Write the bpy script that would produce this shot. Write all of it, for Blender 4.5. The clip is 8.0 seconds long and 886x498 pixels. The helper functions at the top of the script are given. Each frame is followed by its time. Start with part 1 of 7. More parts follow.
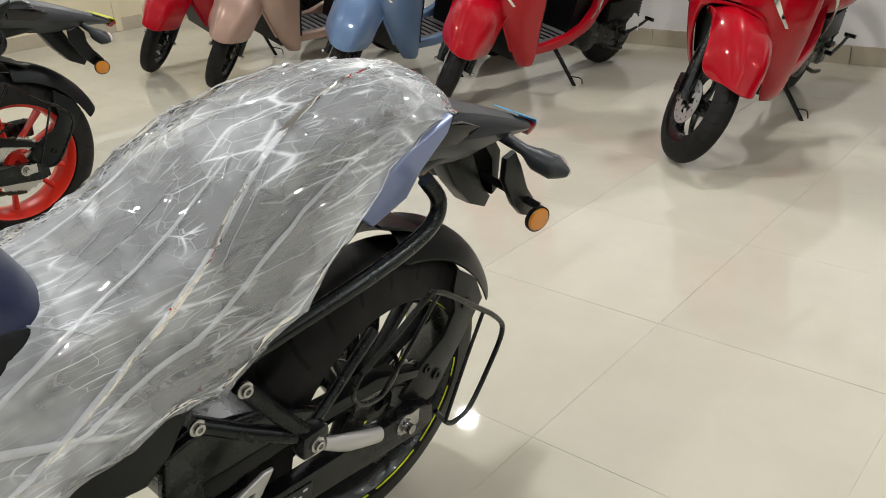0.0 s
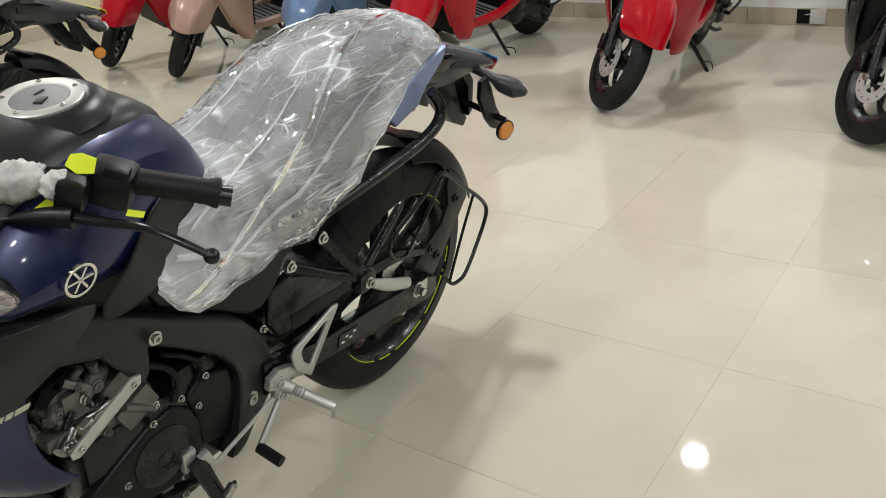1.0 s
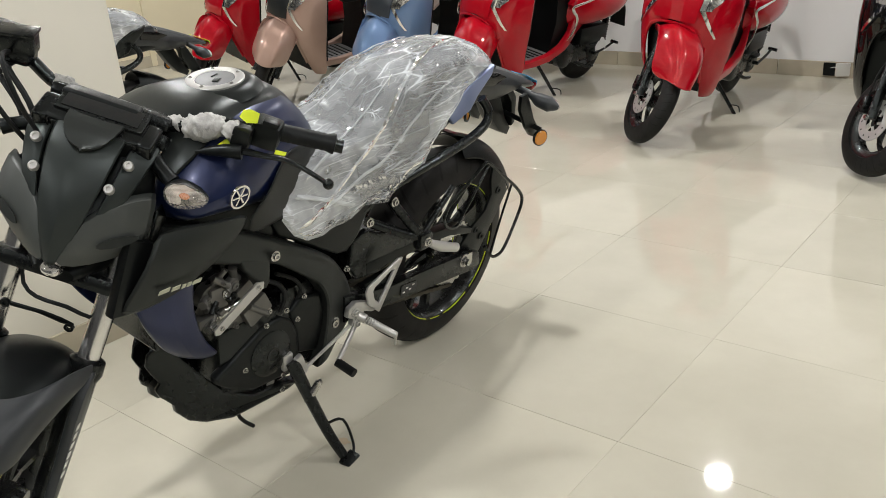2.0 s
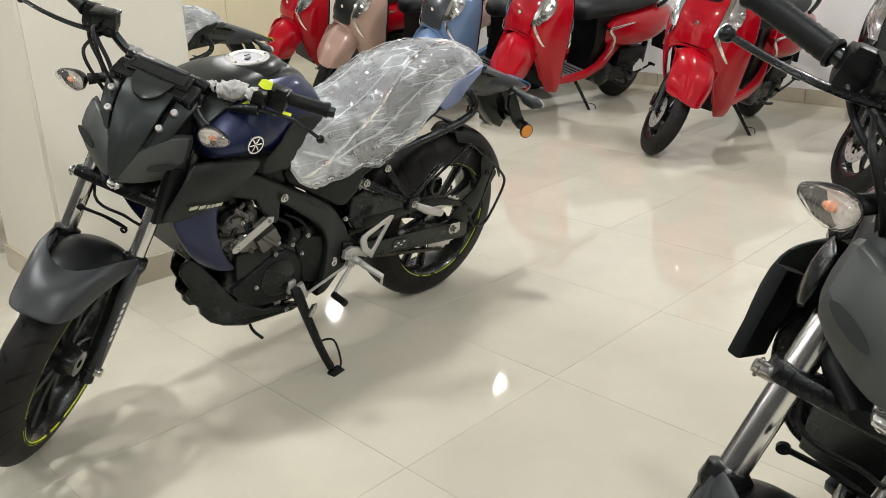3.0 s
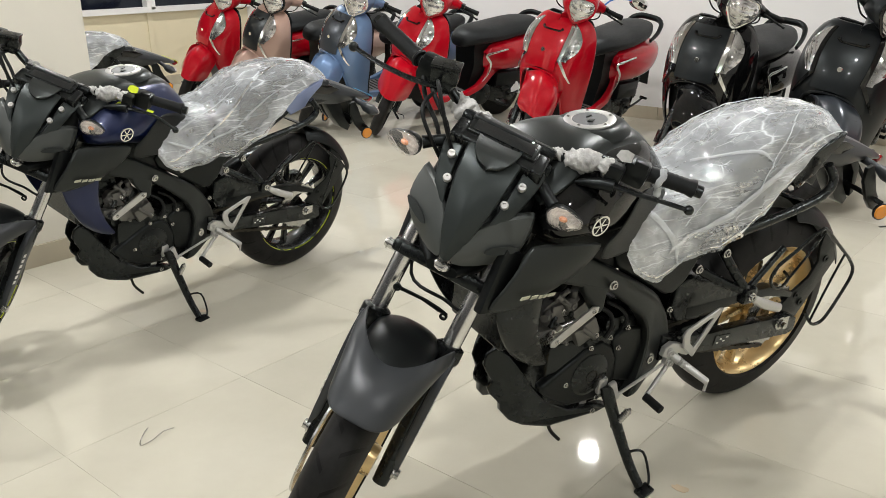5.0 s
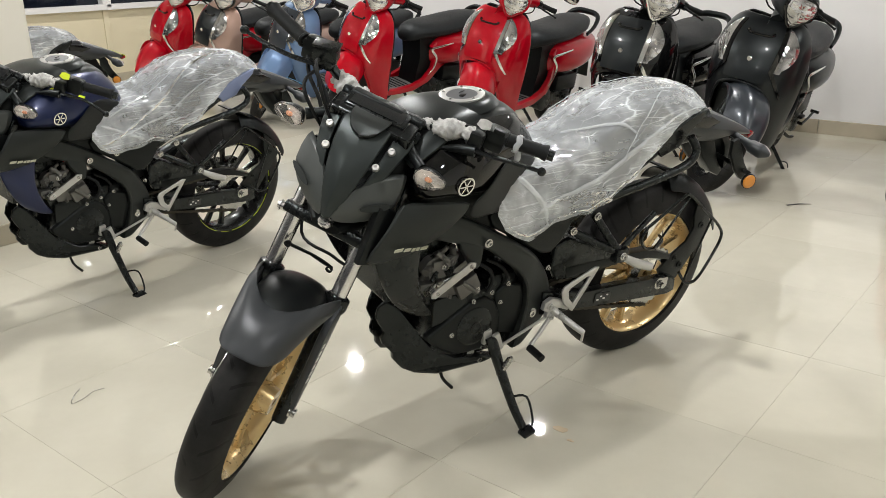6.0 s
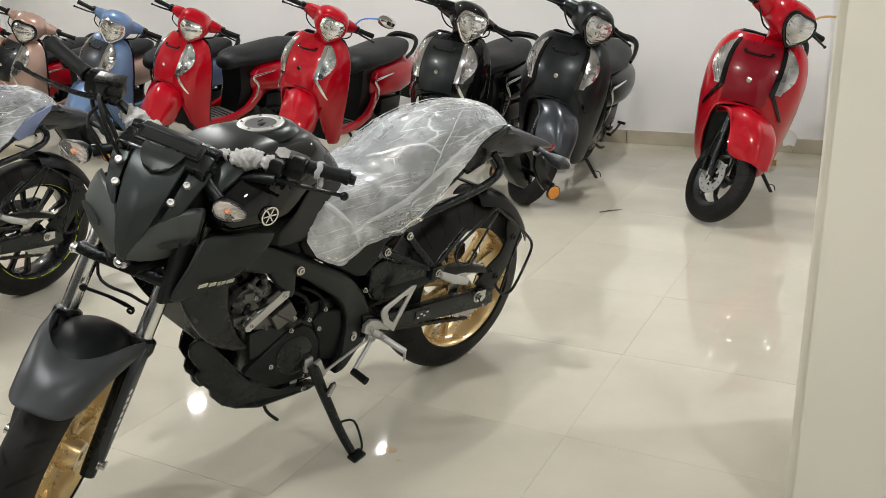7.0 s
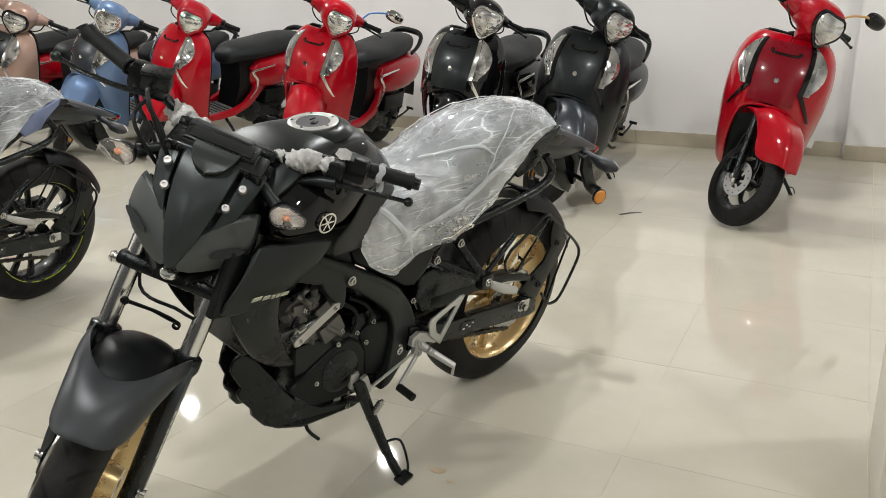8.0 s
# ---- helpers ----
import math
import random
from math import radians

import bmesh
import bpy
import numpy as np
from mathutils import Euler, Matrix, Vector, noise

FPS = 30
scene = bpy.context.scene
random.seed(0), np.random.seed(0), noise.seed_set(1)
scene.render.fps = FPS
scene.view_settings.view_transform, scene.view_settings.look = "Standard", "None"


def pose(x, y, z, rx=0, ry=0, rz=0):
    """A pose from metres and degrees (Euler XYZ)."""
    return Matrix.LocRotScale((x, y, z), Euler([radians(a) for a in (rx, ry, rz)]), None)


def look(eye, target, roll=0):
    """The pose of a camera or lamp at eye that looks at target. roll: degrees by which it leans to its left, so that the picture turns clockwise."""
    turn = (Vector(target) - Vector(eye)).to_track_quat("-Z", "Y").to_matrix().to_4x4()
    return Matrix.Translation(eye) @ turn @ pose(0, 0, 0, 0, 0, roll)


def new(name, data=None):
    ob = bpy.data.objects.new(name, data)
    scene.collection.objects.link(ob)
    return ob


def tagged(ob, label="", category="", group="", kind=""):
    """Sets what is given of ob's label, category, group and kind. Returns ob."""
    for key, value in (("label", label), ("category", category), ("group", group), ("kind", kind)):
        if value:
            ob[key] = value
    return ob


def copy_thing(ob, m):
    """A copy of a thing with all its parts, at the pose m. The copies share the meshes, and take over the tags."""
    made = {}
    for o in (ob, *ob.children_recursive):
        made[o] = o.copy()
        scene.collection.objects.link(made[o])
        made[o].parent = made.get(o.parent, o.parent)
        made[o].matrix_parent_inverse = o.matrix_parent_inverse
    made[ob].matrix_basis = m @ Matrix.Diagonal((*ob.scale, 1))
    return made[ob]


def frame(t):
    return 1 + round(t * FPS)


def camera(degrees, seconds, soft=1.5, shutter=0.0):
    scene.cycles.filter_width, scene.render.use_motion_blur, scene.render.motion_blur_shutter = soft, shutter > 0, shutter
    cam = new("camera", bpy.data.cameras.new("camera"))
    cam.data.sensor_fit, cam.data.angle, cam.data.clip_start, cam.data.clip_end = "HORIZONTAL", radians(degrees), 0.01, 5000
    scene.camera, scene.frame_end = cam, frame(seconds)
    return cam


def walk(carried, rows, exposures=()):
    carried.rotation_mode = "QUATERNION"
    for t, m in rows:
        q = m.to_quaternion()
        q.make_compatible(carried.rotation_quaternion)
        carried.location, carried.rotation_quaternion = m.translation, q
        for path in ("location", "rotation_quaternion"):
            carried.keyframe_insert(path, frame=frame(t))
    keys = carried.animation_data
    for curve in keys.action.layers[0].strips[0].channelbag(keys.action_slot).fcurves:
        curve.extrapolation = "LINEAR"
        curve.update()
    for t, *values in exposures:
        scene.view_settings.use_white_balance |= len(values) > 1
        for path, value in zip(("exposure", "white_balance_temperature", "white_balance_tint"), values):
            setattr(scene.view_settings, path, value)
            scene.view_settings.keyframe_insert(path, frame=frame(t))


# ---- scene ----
cam = camera(55.65, 8.0, soft=0.5)
PATH = [
    (0, (-0.019, 0.121, 1.184), (-1.157, 1.414, 0.380), -3.5),
    (0.5, (0.064, -0.150, 1.209), (-0.952, 1.228, 0.386), -5.5),
    (1, (0.200, -0.375, 1.215), (-0.820, 0.998, 0.387), -5.6),
    (1.5, (0.318, -0.627, 1.231), (-0.711, 0.772, 0.461), -5.0),
    (2, (0.508, -0.796, 1.238), (-0.617, 0.557, 0.520), -4.3),
    (2.2, (0.620, -0.843, 1.239), (-0.590, 0.445, 0.542), -4.0),
    (3.3, (1.193, -1.053, 1.256), (-0.048, 0.223, 0.591), -1.1),
    (3.5, (1.305, -1.059, 1.257), (0.080, 0.238, 0.603), -1.1),
    (4, (1.549, -1.077, 1.253), (0.345, 0.248, 0.616), -0.1),
    (4.2, (1.621, -1.117, 1.258), (0.430, 0.223, 0.628), 0.1),
    (5.3, (1.957, -1.323, 1.301), (0.780, 0.035, 0.684), -1.3),
    (5.5, (2.034, -1.332, 1.283), (0.851, 0.021, 0.667), -1.3),
    (6, (2.172, -1.341, 1.278), (1.043, 0.055, 0.655), -1.1),
    (6.5, (2.230, -1.327, 1.282), (1.254, 0.188, 0.682), -1.5),
    (7, (2.254, -1.298, 1.282), (1.405, 0.299, 0.699), -1.9),
    (7.5, (2.203, -1.270, 1.275), (1.418, 0.358, 0.690), -1.8),
    (8, (2.008, -1.255, 1.269), (1.202, 0.361, 0.679), -1.1),
]
walk(cam, [(t, look(eye, target, roll)) for t, eye, target, roll in PATH], [(0, -0.12), (2, -0.03), (3.5, 0.1), (5.5, 0.12), (6.5, 0.03), (8, -0.06)])

# ---- world and lamps ----
world = bpy.data.worlds.new("night")
scene.world = world
world.use_nodes = True
world.node_tree.nodes["Background"].inputs[0].default_value = (0.012, 0.016, 0.03, 1)
world.node_tree.nodes["Background"].inputs[1].default_value = 1.0

CEILING = 2.52
LAMP_X = (-5.5, -3.24, -1.13, 1.0, 3.1)
LAMP_Y = (3.93, 1.7, -0.55, -2.8)
LAMP_WATTS = 20.2


# ---- materials ----
def nodes_of(name):
    m = bpy.data.materials.new(name)
    m.use_nodes = True
    return m, m.node_tree.nodes, m.node_tree.links, m.node_tree.nodes["Principled BSDF"]


def noise_node(n, l, scale, detail=4.0, rough=0.55, coords="Object"):
    tc = n.new("ShaderNodeTexCoord")
    t = n.new("ShaderNodeTexNoise")
    t.inputs["Scale"].default_value, t.inputs["Detail"].default_value, t.inputs["Roughness"].default_value = scale, detail, rough
    l.new(tc.outputs[coords], t.inputs["Vector"])
    return t


def ramp_node(n, l, src, stops):
    r = n.new("ShaderNodeValToRGB")
    el = r.color_ramp.elements
    while len(el) < len(stops):
        el.new(0.5)
    for e, (p, c) in zip(el, stops):
        e.position, e.color = p, (c[0], c[1], c[2], 1)
    l.new(src, r.inputs[0])
    return r


def surface(name, col, rough=0.5, metal=0.0, vary=0.12, grain=90.0, bump=0.02, coat=0.0, spec=0.5, rvary=0.08, big=4.0):
    """A plain painted, moulded or metal surface: broad tone drift, fine grain, smudged gloss and a little relief."""
    m, n, l, b = nodes_of(name)
    a, f = noise_node(n, l, big, 3), noise_node(n, l, grain, 4, 0.65)
    lo, hi = [c * (1 - vary) for c in col], [min(1, c * (1 + vary)) for c in col]
    r = ramp_node(n, l, a.outputs["Fac"], [(0.3, lo), (0.7, hi)])
    l.new(r.outputs["Color"], b.inputs["Base Color"])
    mr = n.new("ShaderNodeMapRange")
    mr.inputs["To Min"].default_value, mr.inputs["To Max"].default_value = max(0.02, rough - rvary), min(1, rough + rvary)
    l.new(noise_node(n, l, big * 3.1, 5, 0.7).outputs["Fac"], mr.inputs["Value"])
    l.new(mr.outputs[0], b.inputs["Roughness"])
    b.inputs["Metallic"].default_value = metal
    b.inputs["Coat Weight"].default_value = coat
    b.inputs["Coat Roughness"].default_value = 0.015
    b.inputs["Specular IOR Level"].default_value = spec
    if max(col) < 0.03:
        b.inputs["Specular Tint"].default_value = (0.88, 0.98, 1.0, 1)
    if bump:
        bp = n.new("ShaderNodeBump")
        bp.inputs["Strength"].default_value, bp.inputs["Distance"].default_value = bump * 5, 0.001
        l.new(f.outputs["Fac"], bp.inputs["Height"])
        l.new(bp.outputs[0], b.inputs["Normal"])
    return m


def gloss_paint(name, col, metal=0.0, rough=0.3):
    return surface(name, col, rough, metal, 0.06, 300, 0.002, coat=1.0, spec=0.05, rvary=0.05)


def clear_lens(name, tint=(1, 1, 1), metal=0.85, size=26):
    """Bright fluted reflector behind clear moulded plastic."""
    m, n, l, b = nodes_of(name)
    f = noise_node(n, l, size * 0.4, 1, 0.4)
    r = ramp_node(n, l, f.outputs["Fac"], [(0.35, [0.22 * c for c in tint]), (0.5, [0.55 * c for c in tint]), (0.62, [0.82 * c for c in tint])])
    l.new(r.outputs["Color"], b.inputs["Base Color"])
    tc, wave = n.new("ShaderNodeTexCoord"), n.new("ShaderNodeTexWave")
    wave.bands_direction = "DIAGONAL"
    wave.inputs["Scale"].default_value, wave.inputs["Distortion"].default_value, wave.inputs["Detail"].default_value = size * 0.7, 2.5, 1
    l.new(tc.outputs["Object"], wave.inputs["Vector"])
    bp = n.new("ShaderNodeBump")
    bp.inputs["Strength"].default_value, bp.inputs["Distance"].default_value = 0.5, 0.004
    l.new(wave.outputs["Fac"], bp.inputs["Height"])
    l.new(bp.outputs[0], b.inputs["Normal"])
    b.inputs["Metallic"].default_value, b.inputs["Roughness"].default_value = metal, 0.10
    b.inputs["Coat Weight"].default_value, b.inputs["Coat Roughness"].default_value = 0.9, 0.01
    return m


def clear_plastic(name):
    """Clear moulded lens: mostly see-through, finely fluted, glossy."""
    m, n, l, b = nodes_of(name)
    out = n["Material Output"]
    tc, wave = n.new("ShaderNodeTexCoord"), n.new("ShaderNodeTexWave")
    wave.bands_direction = "Y"
    wave.inputs["Scale"].default_value, wave.inputs["Distortion"].default_value = 55, 0.6
    l.new(tc.outputs["Object"], wave.inputs["Vector"])
    bp = n.new("ShaderNodeBump")
    bp.inputs["Strength"].default_value, bp.inputs["Distance"].default_value = 0.6, 0.002
    l.new(wave.outputs["Fac"], bp.inputs["Height"])
    b.inputs["Base Color"].default_value = (0.95, 0.93, 0.91, 1)
    b.inputs["Metallic"].default_value, b.inputs["Roughness"].default_value = 0.8, 0.05
    l.new(bp.outputs[0], b.inputs["Normal"])
    clear, mix = n.new("ShaderNodeBsdfTransparent"), n.new("ShaderNodeMixShader")
    mix.inputs[0].default_value = 0.22
    l.new(clear.outputs[0], mix.inputs[1])
    l.new(b.outputs[0], mix.inputs[2])
    l.new(mix.outputs[0], out.inputs["Surface"])
    return m


def film_plastic(name, base=0.262, crease=0.36, cloud=1.1):
    """Thin milky polythene: mostly see-through, pulled into long flat facets with white creases and sharp glints."""
    m, n, l, b = nodes_of(name)
    out = n["Material Output"]
    tc = n.new("ShaderNodeTexCoord")

    def mth(kind, a, c=0.0, e=0.0):
        k = n.new("ShaderNodeMath")
        k.operation = kind
        for i, v in enumerate((a, c, e)):
            if isinstance(v, (int, float)):
                k.inputs[i].default_value = v
            else:
                l.new(v, k.inputs[i])
        return k.outputs[0]

    def facets(turn, stretch, scale, thin):
        """White line along the facet edges, and the facets' slopes."""
        mp = n.new("ShaderNodeMapping")
        mp.inputs["Rotation"].default_value = [radians(a) for a in turn]
        mp.inputs["Scale"].default_value = stretch
        l.new(tc.outputs["Object"], mp.inputs["Vector"])
        wob = n.new("ShaderNodeTexNoise")
        wob.inputs["Scale"].default_value, wob.inputs["Detail"].default_value = 5, 2
        l.new(tc.outputs["Object"], wob.inputs["Vector"])
        mv = n.new("ShaderNodeMix")
        mv.data_type = "RGBA"
        mv.inputs[0].default_value = 0.03
        l.new(mp.outputs[0], mv.inputs[6])
        l.new(wob.outputs["Color"], mv.inputs[7])
        edge, cell = n.new("ShaderNodeTexVoronoi"), n.new("ShaderNodeTexVoronoi")
        edge.feature = "DISTANCE_TO_EDGE"
        for v in (edge, cell):
            v.inputs["Scale"].default_value = scale
            l.new(mv.outputs[2], v.inputs["Vector"])
        line = mth("MAXIMUM", mth("SUBTRACT", 1.0, mth("MULTIPLY", edge.outputs["Distance"], 1 / thin)), 0.0)
        return mth("POWER", line, 1.6), cell.outputs["Distance"], cell.outputs["Color"]

    la, ha, ca = facets((0, -38, 0), (0.16, 1.5, 2.3), 9.0, 0.035)
    lb, hb, cb = facets((15, -52, 20), (0.17, 1.6, 2.3), 15.0, 0.04)
    lc, hc, cc = facets((30, -30, 40), (0.2, 1.5, 2.2), 30.0, 0.035)
    ld, hd, cd = facets((-20, -45, -30), (0.35, 1.4, 1.8), 55.0, 0.035)
    fade, fade2 = noise_node(n, l, 9, 2, 0.5), noise_node(n, l, 12, 2, 0.5)
    show = mth("MULTIPLY", mth("MAXIMUM", mth("SUBTRACT", fade.outputs["Fac"], 0.43), 0.0), 4.5)
    show2 = mth("MULTIPLY", mth("MAXIMUM", mth("SUBTRACT", fade2.outputs["Fac"], 0.50), 0.0), 6.0)
    lines = mth("ADD", mth("MULTIPLY", la, show), mth("ADD", mth("MULTIPLY", lb, show2), mth("MULTIPLY", mth("ADD", mth("MULTIPLY", lc, show), mth("MULTIPLY", ld, show2)), 0.5)))
    hgt = mth("ADD", mth("MULTIPLY", ha, 1.6), mth("ADD", mth("MULTIPLY", hb, 1.15), mth("ADD", mth("MULTIPLY", hc, 0.9), mth("MULTIPLY", hd, 0.32))))
    broad = noise_node(n, l, 4.5, 4, 0.6)
    patch = mth("MULTIPLY", mth("MAXIMUM", mth("SUBTRACT", broad.outputs["Fac"], 0.45), 0.0), cloud)
    geo = n.new("ShaderNodeNewGeometry")

    def vec(kind, a, c, k=None):
        v = n.new("ShaderNodeVectorMath")
        v.operation = kind
        l.new(a, v.inputs[0])
        if kind == "SCALE":
            v.inputs["Scale"].default_value = k
        elif kind == "SUBTRACT":
            v.inputs[1].default_value = c
        elif kind == "ADD":
            l.new(c, v.inputs[1])
        return v.outputs[0]

    lean = geo.outputs["Normal"]
    for tone, k in ((ca, 0.55), (cb, 0.50), (cc, 0.42), (cd, 0.30)):
        lean = vec("ADD", lean, vec("SCALE", vec("SUBTRACT", tone, (0.5, 0.5, 0.5)), None, k))
    flat = vec("NORMALIZE", lean, None)
    bp = n.new("ShaderNodeBump")
    bp.inputs["Strength"].default_value, bp.inputs["Distance"].default_value = 0.35, 0.008
    l.new(hgt, bp.inputs["Height"])
    l.new(flat, bp.inputs["Normal"])
    glossy = n.new("ShaderNodeBsdfGlossy")
    glossy.inputs["Roughness"].default_value = 0.035
    glossy.inputs["Color"].default_value = (1, 1, 1, 1)
    l.new(bp.outputs[0], glossy.inputs["Normal"])
    milk = n.new("ShaderNodeBsdfDiffuse")
    milk.inputs["Color"].default_value = (0.85, 0.895, 0.94, 1)
    clear = n.new("ShaderNodeBsdfTransparent")
    clear.inputs["Color"].default_value = (0.95, 0.96, 0.96, 1)
    fog = mth("MINIMUM", mth("ADD", mth("MULTIPLY_ADD", lines, crease, base), patch), 0.85)
    m1, m2 = n.new("ShaderNodeMixShader"), n.new("ShaderNodeMixShader")
    l.new(fog, m1.inputs[0])
    l.new(clear.outputs[0], m1.inputs[1])
    l.new(milk.outputs[0], m1.inputs[2])
    fr = n.new("ShaderNodeFresnel")
    fr.inputs["IOR"].default_value = 1.5
    l.new(bp.outputs[0], fr.inputs["Normal"])
    l.new(mth("MULTIPLY_ADD", fr.outputs[0], 0.9, 0.05), m2.inputs[0])
    l.new(m1.outputs[0], m2.inputs[1])
    l.new(glossy.outputs[0], m2.inputs[2])
    l.new(m2.outputs[0], out.inputs["Surface"])
    return m


def tyre_rubber(name, grooves, slant, wide=0.10):
    """Black rubber; slanting grooves across the crown, their shade painted darker, about the wheel's own axle (object
    y).
    """
    m, n, l, b = nodes_of(name)
    tc, sep = n.new("ShaderNodeTexCoord"), n.new("ShaderNodeSeparateXYZ")
    l.new(tc.outputs["Object"], sep.inputs[0])

    def op(kind, a, c=None):
        k = n.new("ShaderNodeMath")
        k.operation = kind
        for i, v in enumerate((a, c)):
            if v is None:
                continue
            if isinstance(v, (int, float)):
                k.inputs[i].default_value = v
            else:
                l.new(v, k.inputs[i])
        return k.outputs[0]

    ang = op("MULTIPLY", op("ARCTAN2", sep.outputs["Z"], sep.outputs["X"]), grooves / 6.28318)
    side = op("ABSOLUTE", sep.outputs["Y"])
    saw = op("FRACT", op("ADD", ang, op("MULTIPLY", side, slant)))
    sign = op("MULTIPLY", op("SIGN", sep.outputs["Y"]), 0.25)
    saw = op("FRACT", op("ADD", saw, op("ADD", sign, 0.5)))
    line = op("LESS_THAN", op("ABSOLUTE", op("SUBTRACT", saw, 0.5)), wide)
    band = op("MULTIPLY", op("GREATER_THAN", side, 0.008), op("LESS_THAN", side, 0.064))
    cut = op("MULTIPLY", line, band)
    grain = noise_node(n, l, 130, 4)
    dust = noise_node(n, l, 14, 4, 0.7)
    r = ramp_node(n, l, dust.outputs["Fac"], [(0.35, (0.006, 0.006, 0.006)), (0.75, (0.016, 0.0157, 0.0153))])
    mx = n.new("ShaderNodeMix")
    mx.data_type = "RGBA"
    l.new(cut, mx.inputs[0])
    l.new(r.outputs["Color"], mx.inputs[6])
    # near black in the grooves: their shade, put into the colour
    mx.inputs[7].default_value = (0.002, 0.002, 0.002, 1)
    l.new(mx.outputs[2], b.inputs["Base Color"])
    b.inputs["Roughness"].default_value = 0.55
    b.inputs["Specular IOR Level"].default_value = 0.2
    hgt = op("ADD", op("MULTIPLY", cut, -1.0), op("MULTIPLY", grain.outputs["Fac"], 0.06))
    bp = n.new("ShaderNodeBump")
    bp.inputs["Strength"].default_value, bp.inputs["Distance"].default_value = 0.9, 0.004
    l.new(hgt, bp.inputs["Height"])
    l.new(bp.outputs[0], b.inputs["Normal"])
    return m


def tile_material(name):
    """Polished cream vitrified tile, faintly clouded, each tile a shade apart."""
    m, n, l, b = nodes_of(name)
    info = n.new("ShaderNodeObjectInfo")
    geo = n.new("ShaderNodeNewGeometry")
    cloud = n.new("ShaderNodeTexNoise")
    cloud.inputs["Scale"].default_value, cloud.inputs["Detail"].default_value, cloud.inputs["Roughness"].default_value = 2.2, 6, 0.62
    l.new(geo.outputs["Position"], cloud.inputs["Vector"])
    speck = n.new("ShaderNodeTexNoise")
    speck.inputs["Scale"].default_value, speck.inputs["Detail"].default_value = 160, 3
    l.new(geo.outputs["Position"], speck.inputs["Vector"])
    r = ramp_node(n, l, cloud.outputs["Fac"], [(0.28, (0.515, 0.492, 0.405)), (0.72, (0.59, 0.568, 0.477))])
    hsv = n.new("ShaderNodeHueSaturation")
    mr = n.new("ShaderNodeMapRange")
    mr.inputs["To Min"].default_value, mr.inputs["To Max"].default_value = 0.96, 1.03
    l.new(info.outputs["Random"], mr.inputs["Value"])
    l.new(mr.outputs[0], hsv.inputs["Value"])
    l.new(r.outputs["Color"], hsv.inputs["Color"])
    l.new(hsv.outputs["Color"], b.inputs["Base Color"])
    rr = n.new("ShaderNodeMapRange")
    rr.inputs["To Min"].default_value, rr.inputs["To Max"].default_value = 0.018, 0.065
    l.new(cloud.outputs["Fac"], rr.inputs["Value"])
    l.new(rr.outputs[0], b.inputs["Roughness"])
    b.inputs["Specular IOR Level"].default_value = 0.55
    bp = n.new("ShaderNodeBump")
    bp.inputs["Strength"].default_value, bp.inputs["Distance"].default_value = 0.03, 0.0006
    l.new(speck.outputs["Fac"], bp.inputs["Height"])
    l.new(bp.outputs[0], b.inputs["Normal"])
    return m


def emitter(name, col, power):
    m, n, l, b = nodes_of(name)
    b.inputs["Base Color"].default_value = (*col, 1)
    b.inputs["Emission Color"].default_value = (*col, 1)
    b.inputs["Emission Strength"].default_value = power
    return m


def wall_paint(name, col):
    """Painted plaster: roller texture, faint scuffs low down and a slow drift of tone."""
    m, n, l, b = nodes_of(name)
    a = noise_node(n, l, 0.9, 5, 0.6)
    s = noise_node(n, l, 7, 6, 0.75)
    r = ramp_node(n, l, a.outputs["Fac"], [(0.3, [c * 0.95 for c in col]), (0.7, [min(1, c * 1.03) for c in col])])
    sm = ramp_node(n, l, s.outputs["Fac"], [(0.66, (0,) * 3), (0.8, (0.16,) * 3)])
    mx = n.new("ShaderNodeMix")
    mx.data_type = "RGBA"
    l.new(sm.outputs["Color"], mx.inputs[0])
    l.new(r.outputs["Color"], mx.inputs[6])
    mx.inputs[7].default_value = (col[0] * 0.72, col[1] * 0.7, col[2] * 0.66, 1)
    l.new(mx.outputs[2], b.inputs["Base Color"])
    b.inputs["Roughness"].default_value = 0.55
    bp = n.new("ShaderNodeBump")
    bp.inputs["Strength"].default_value, bp.inputs["Distance"].default_value = 0.15, 0.001
    l.new(noise_node(n, l, 220, 3).outputs["Fac"], bp.inputs["Height"])
    l.new(bp.outputs[0], b.inputs["Normal"])
    return m


BLACK = surface("black moulded plastic", (0.0042, 0.0047, 0.0048), 0.36, 0, 0.2, 420, 0.05, spec=0.26)
BLACK_SATIN = surface("black satin paint", (0.0036, 0.0039, 0.0041), 0.27, 0, 0.15, 200, 0.01, spec=0.42)
BLACK_GLOSS = surface("black gloss paint", (0.0025, 0.0026, 0.0028), 0.45, 0, 0.06, 300, 0.002, coat=0.95, spec=0.03, rvary=0.05)
GREY_SATIN = surface("dark grey satin paint", (0.038, 0.0425, 0.0475), 0.40, 0.3, 0.1, 260, 0.01)
GREY_BROW = surface("satin charcoal brow", (0.050, 0.0560, 0.0545), 0.42, 0.1, 0.1, 300, 0.02)
BADGE = surface("pale badge film", (0.45, 0.45, 0.35), 0.4, 0, 0.06, 200, 0.01)
GREY_SCOOP = surface("charcoal scoop plastic", (0.0165, 0.0180, 0.0168), 0.40, 0.1, 0.12, 300, 0.03, spec=0.36)
GREY_MASK = surface("matt charcoal plastic", (0.021, 0.0250, 0.0243), 0.38, 0.1, 0.12, 300, 0.03, spec=0.36)
BLUE_PAINT = surface("deep blue satin paint", (0.0062, 0.0138, 0.060), 0.32, 0.35, 0.1, 300, 0.008, coat=0.25)
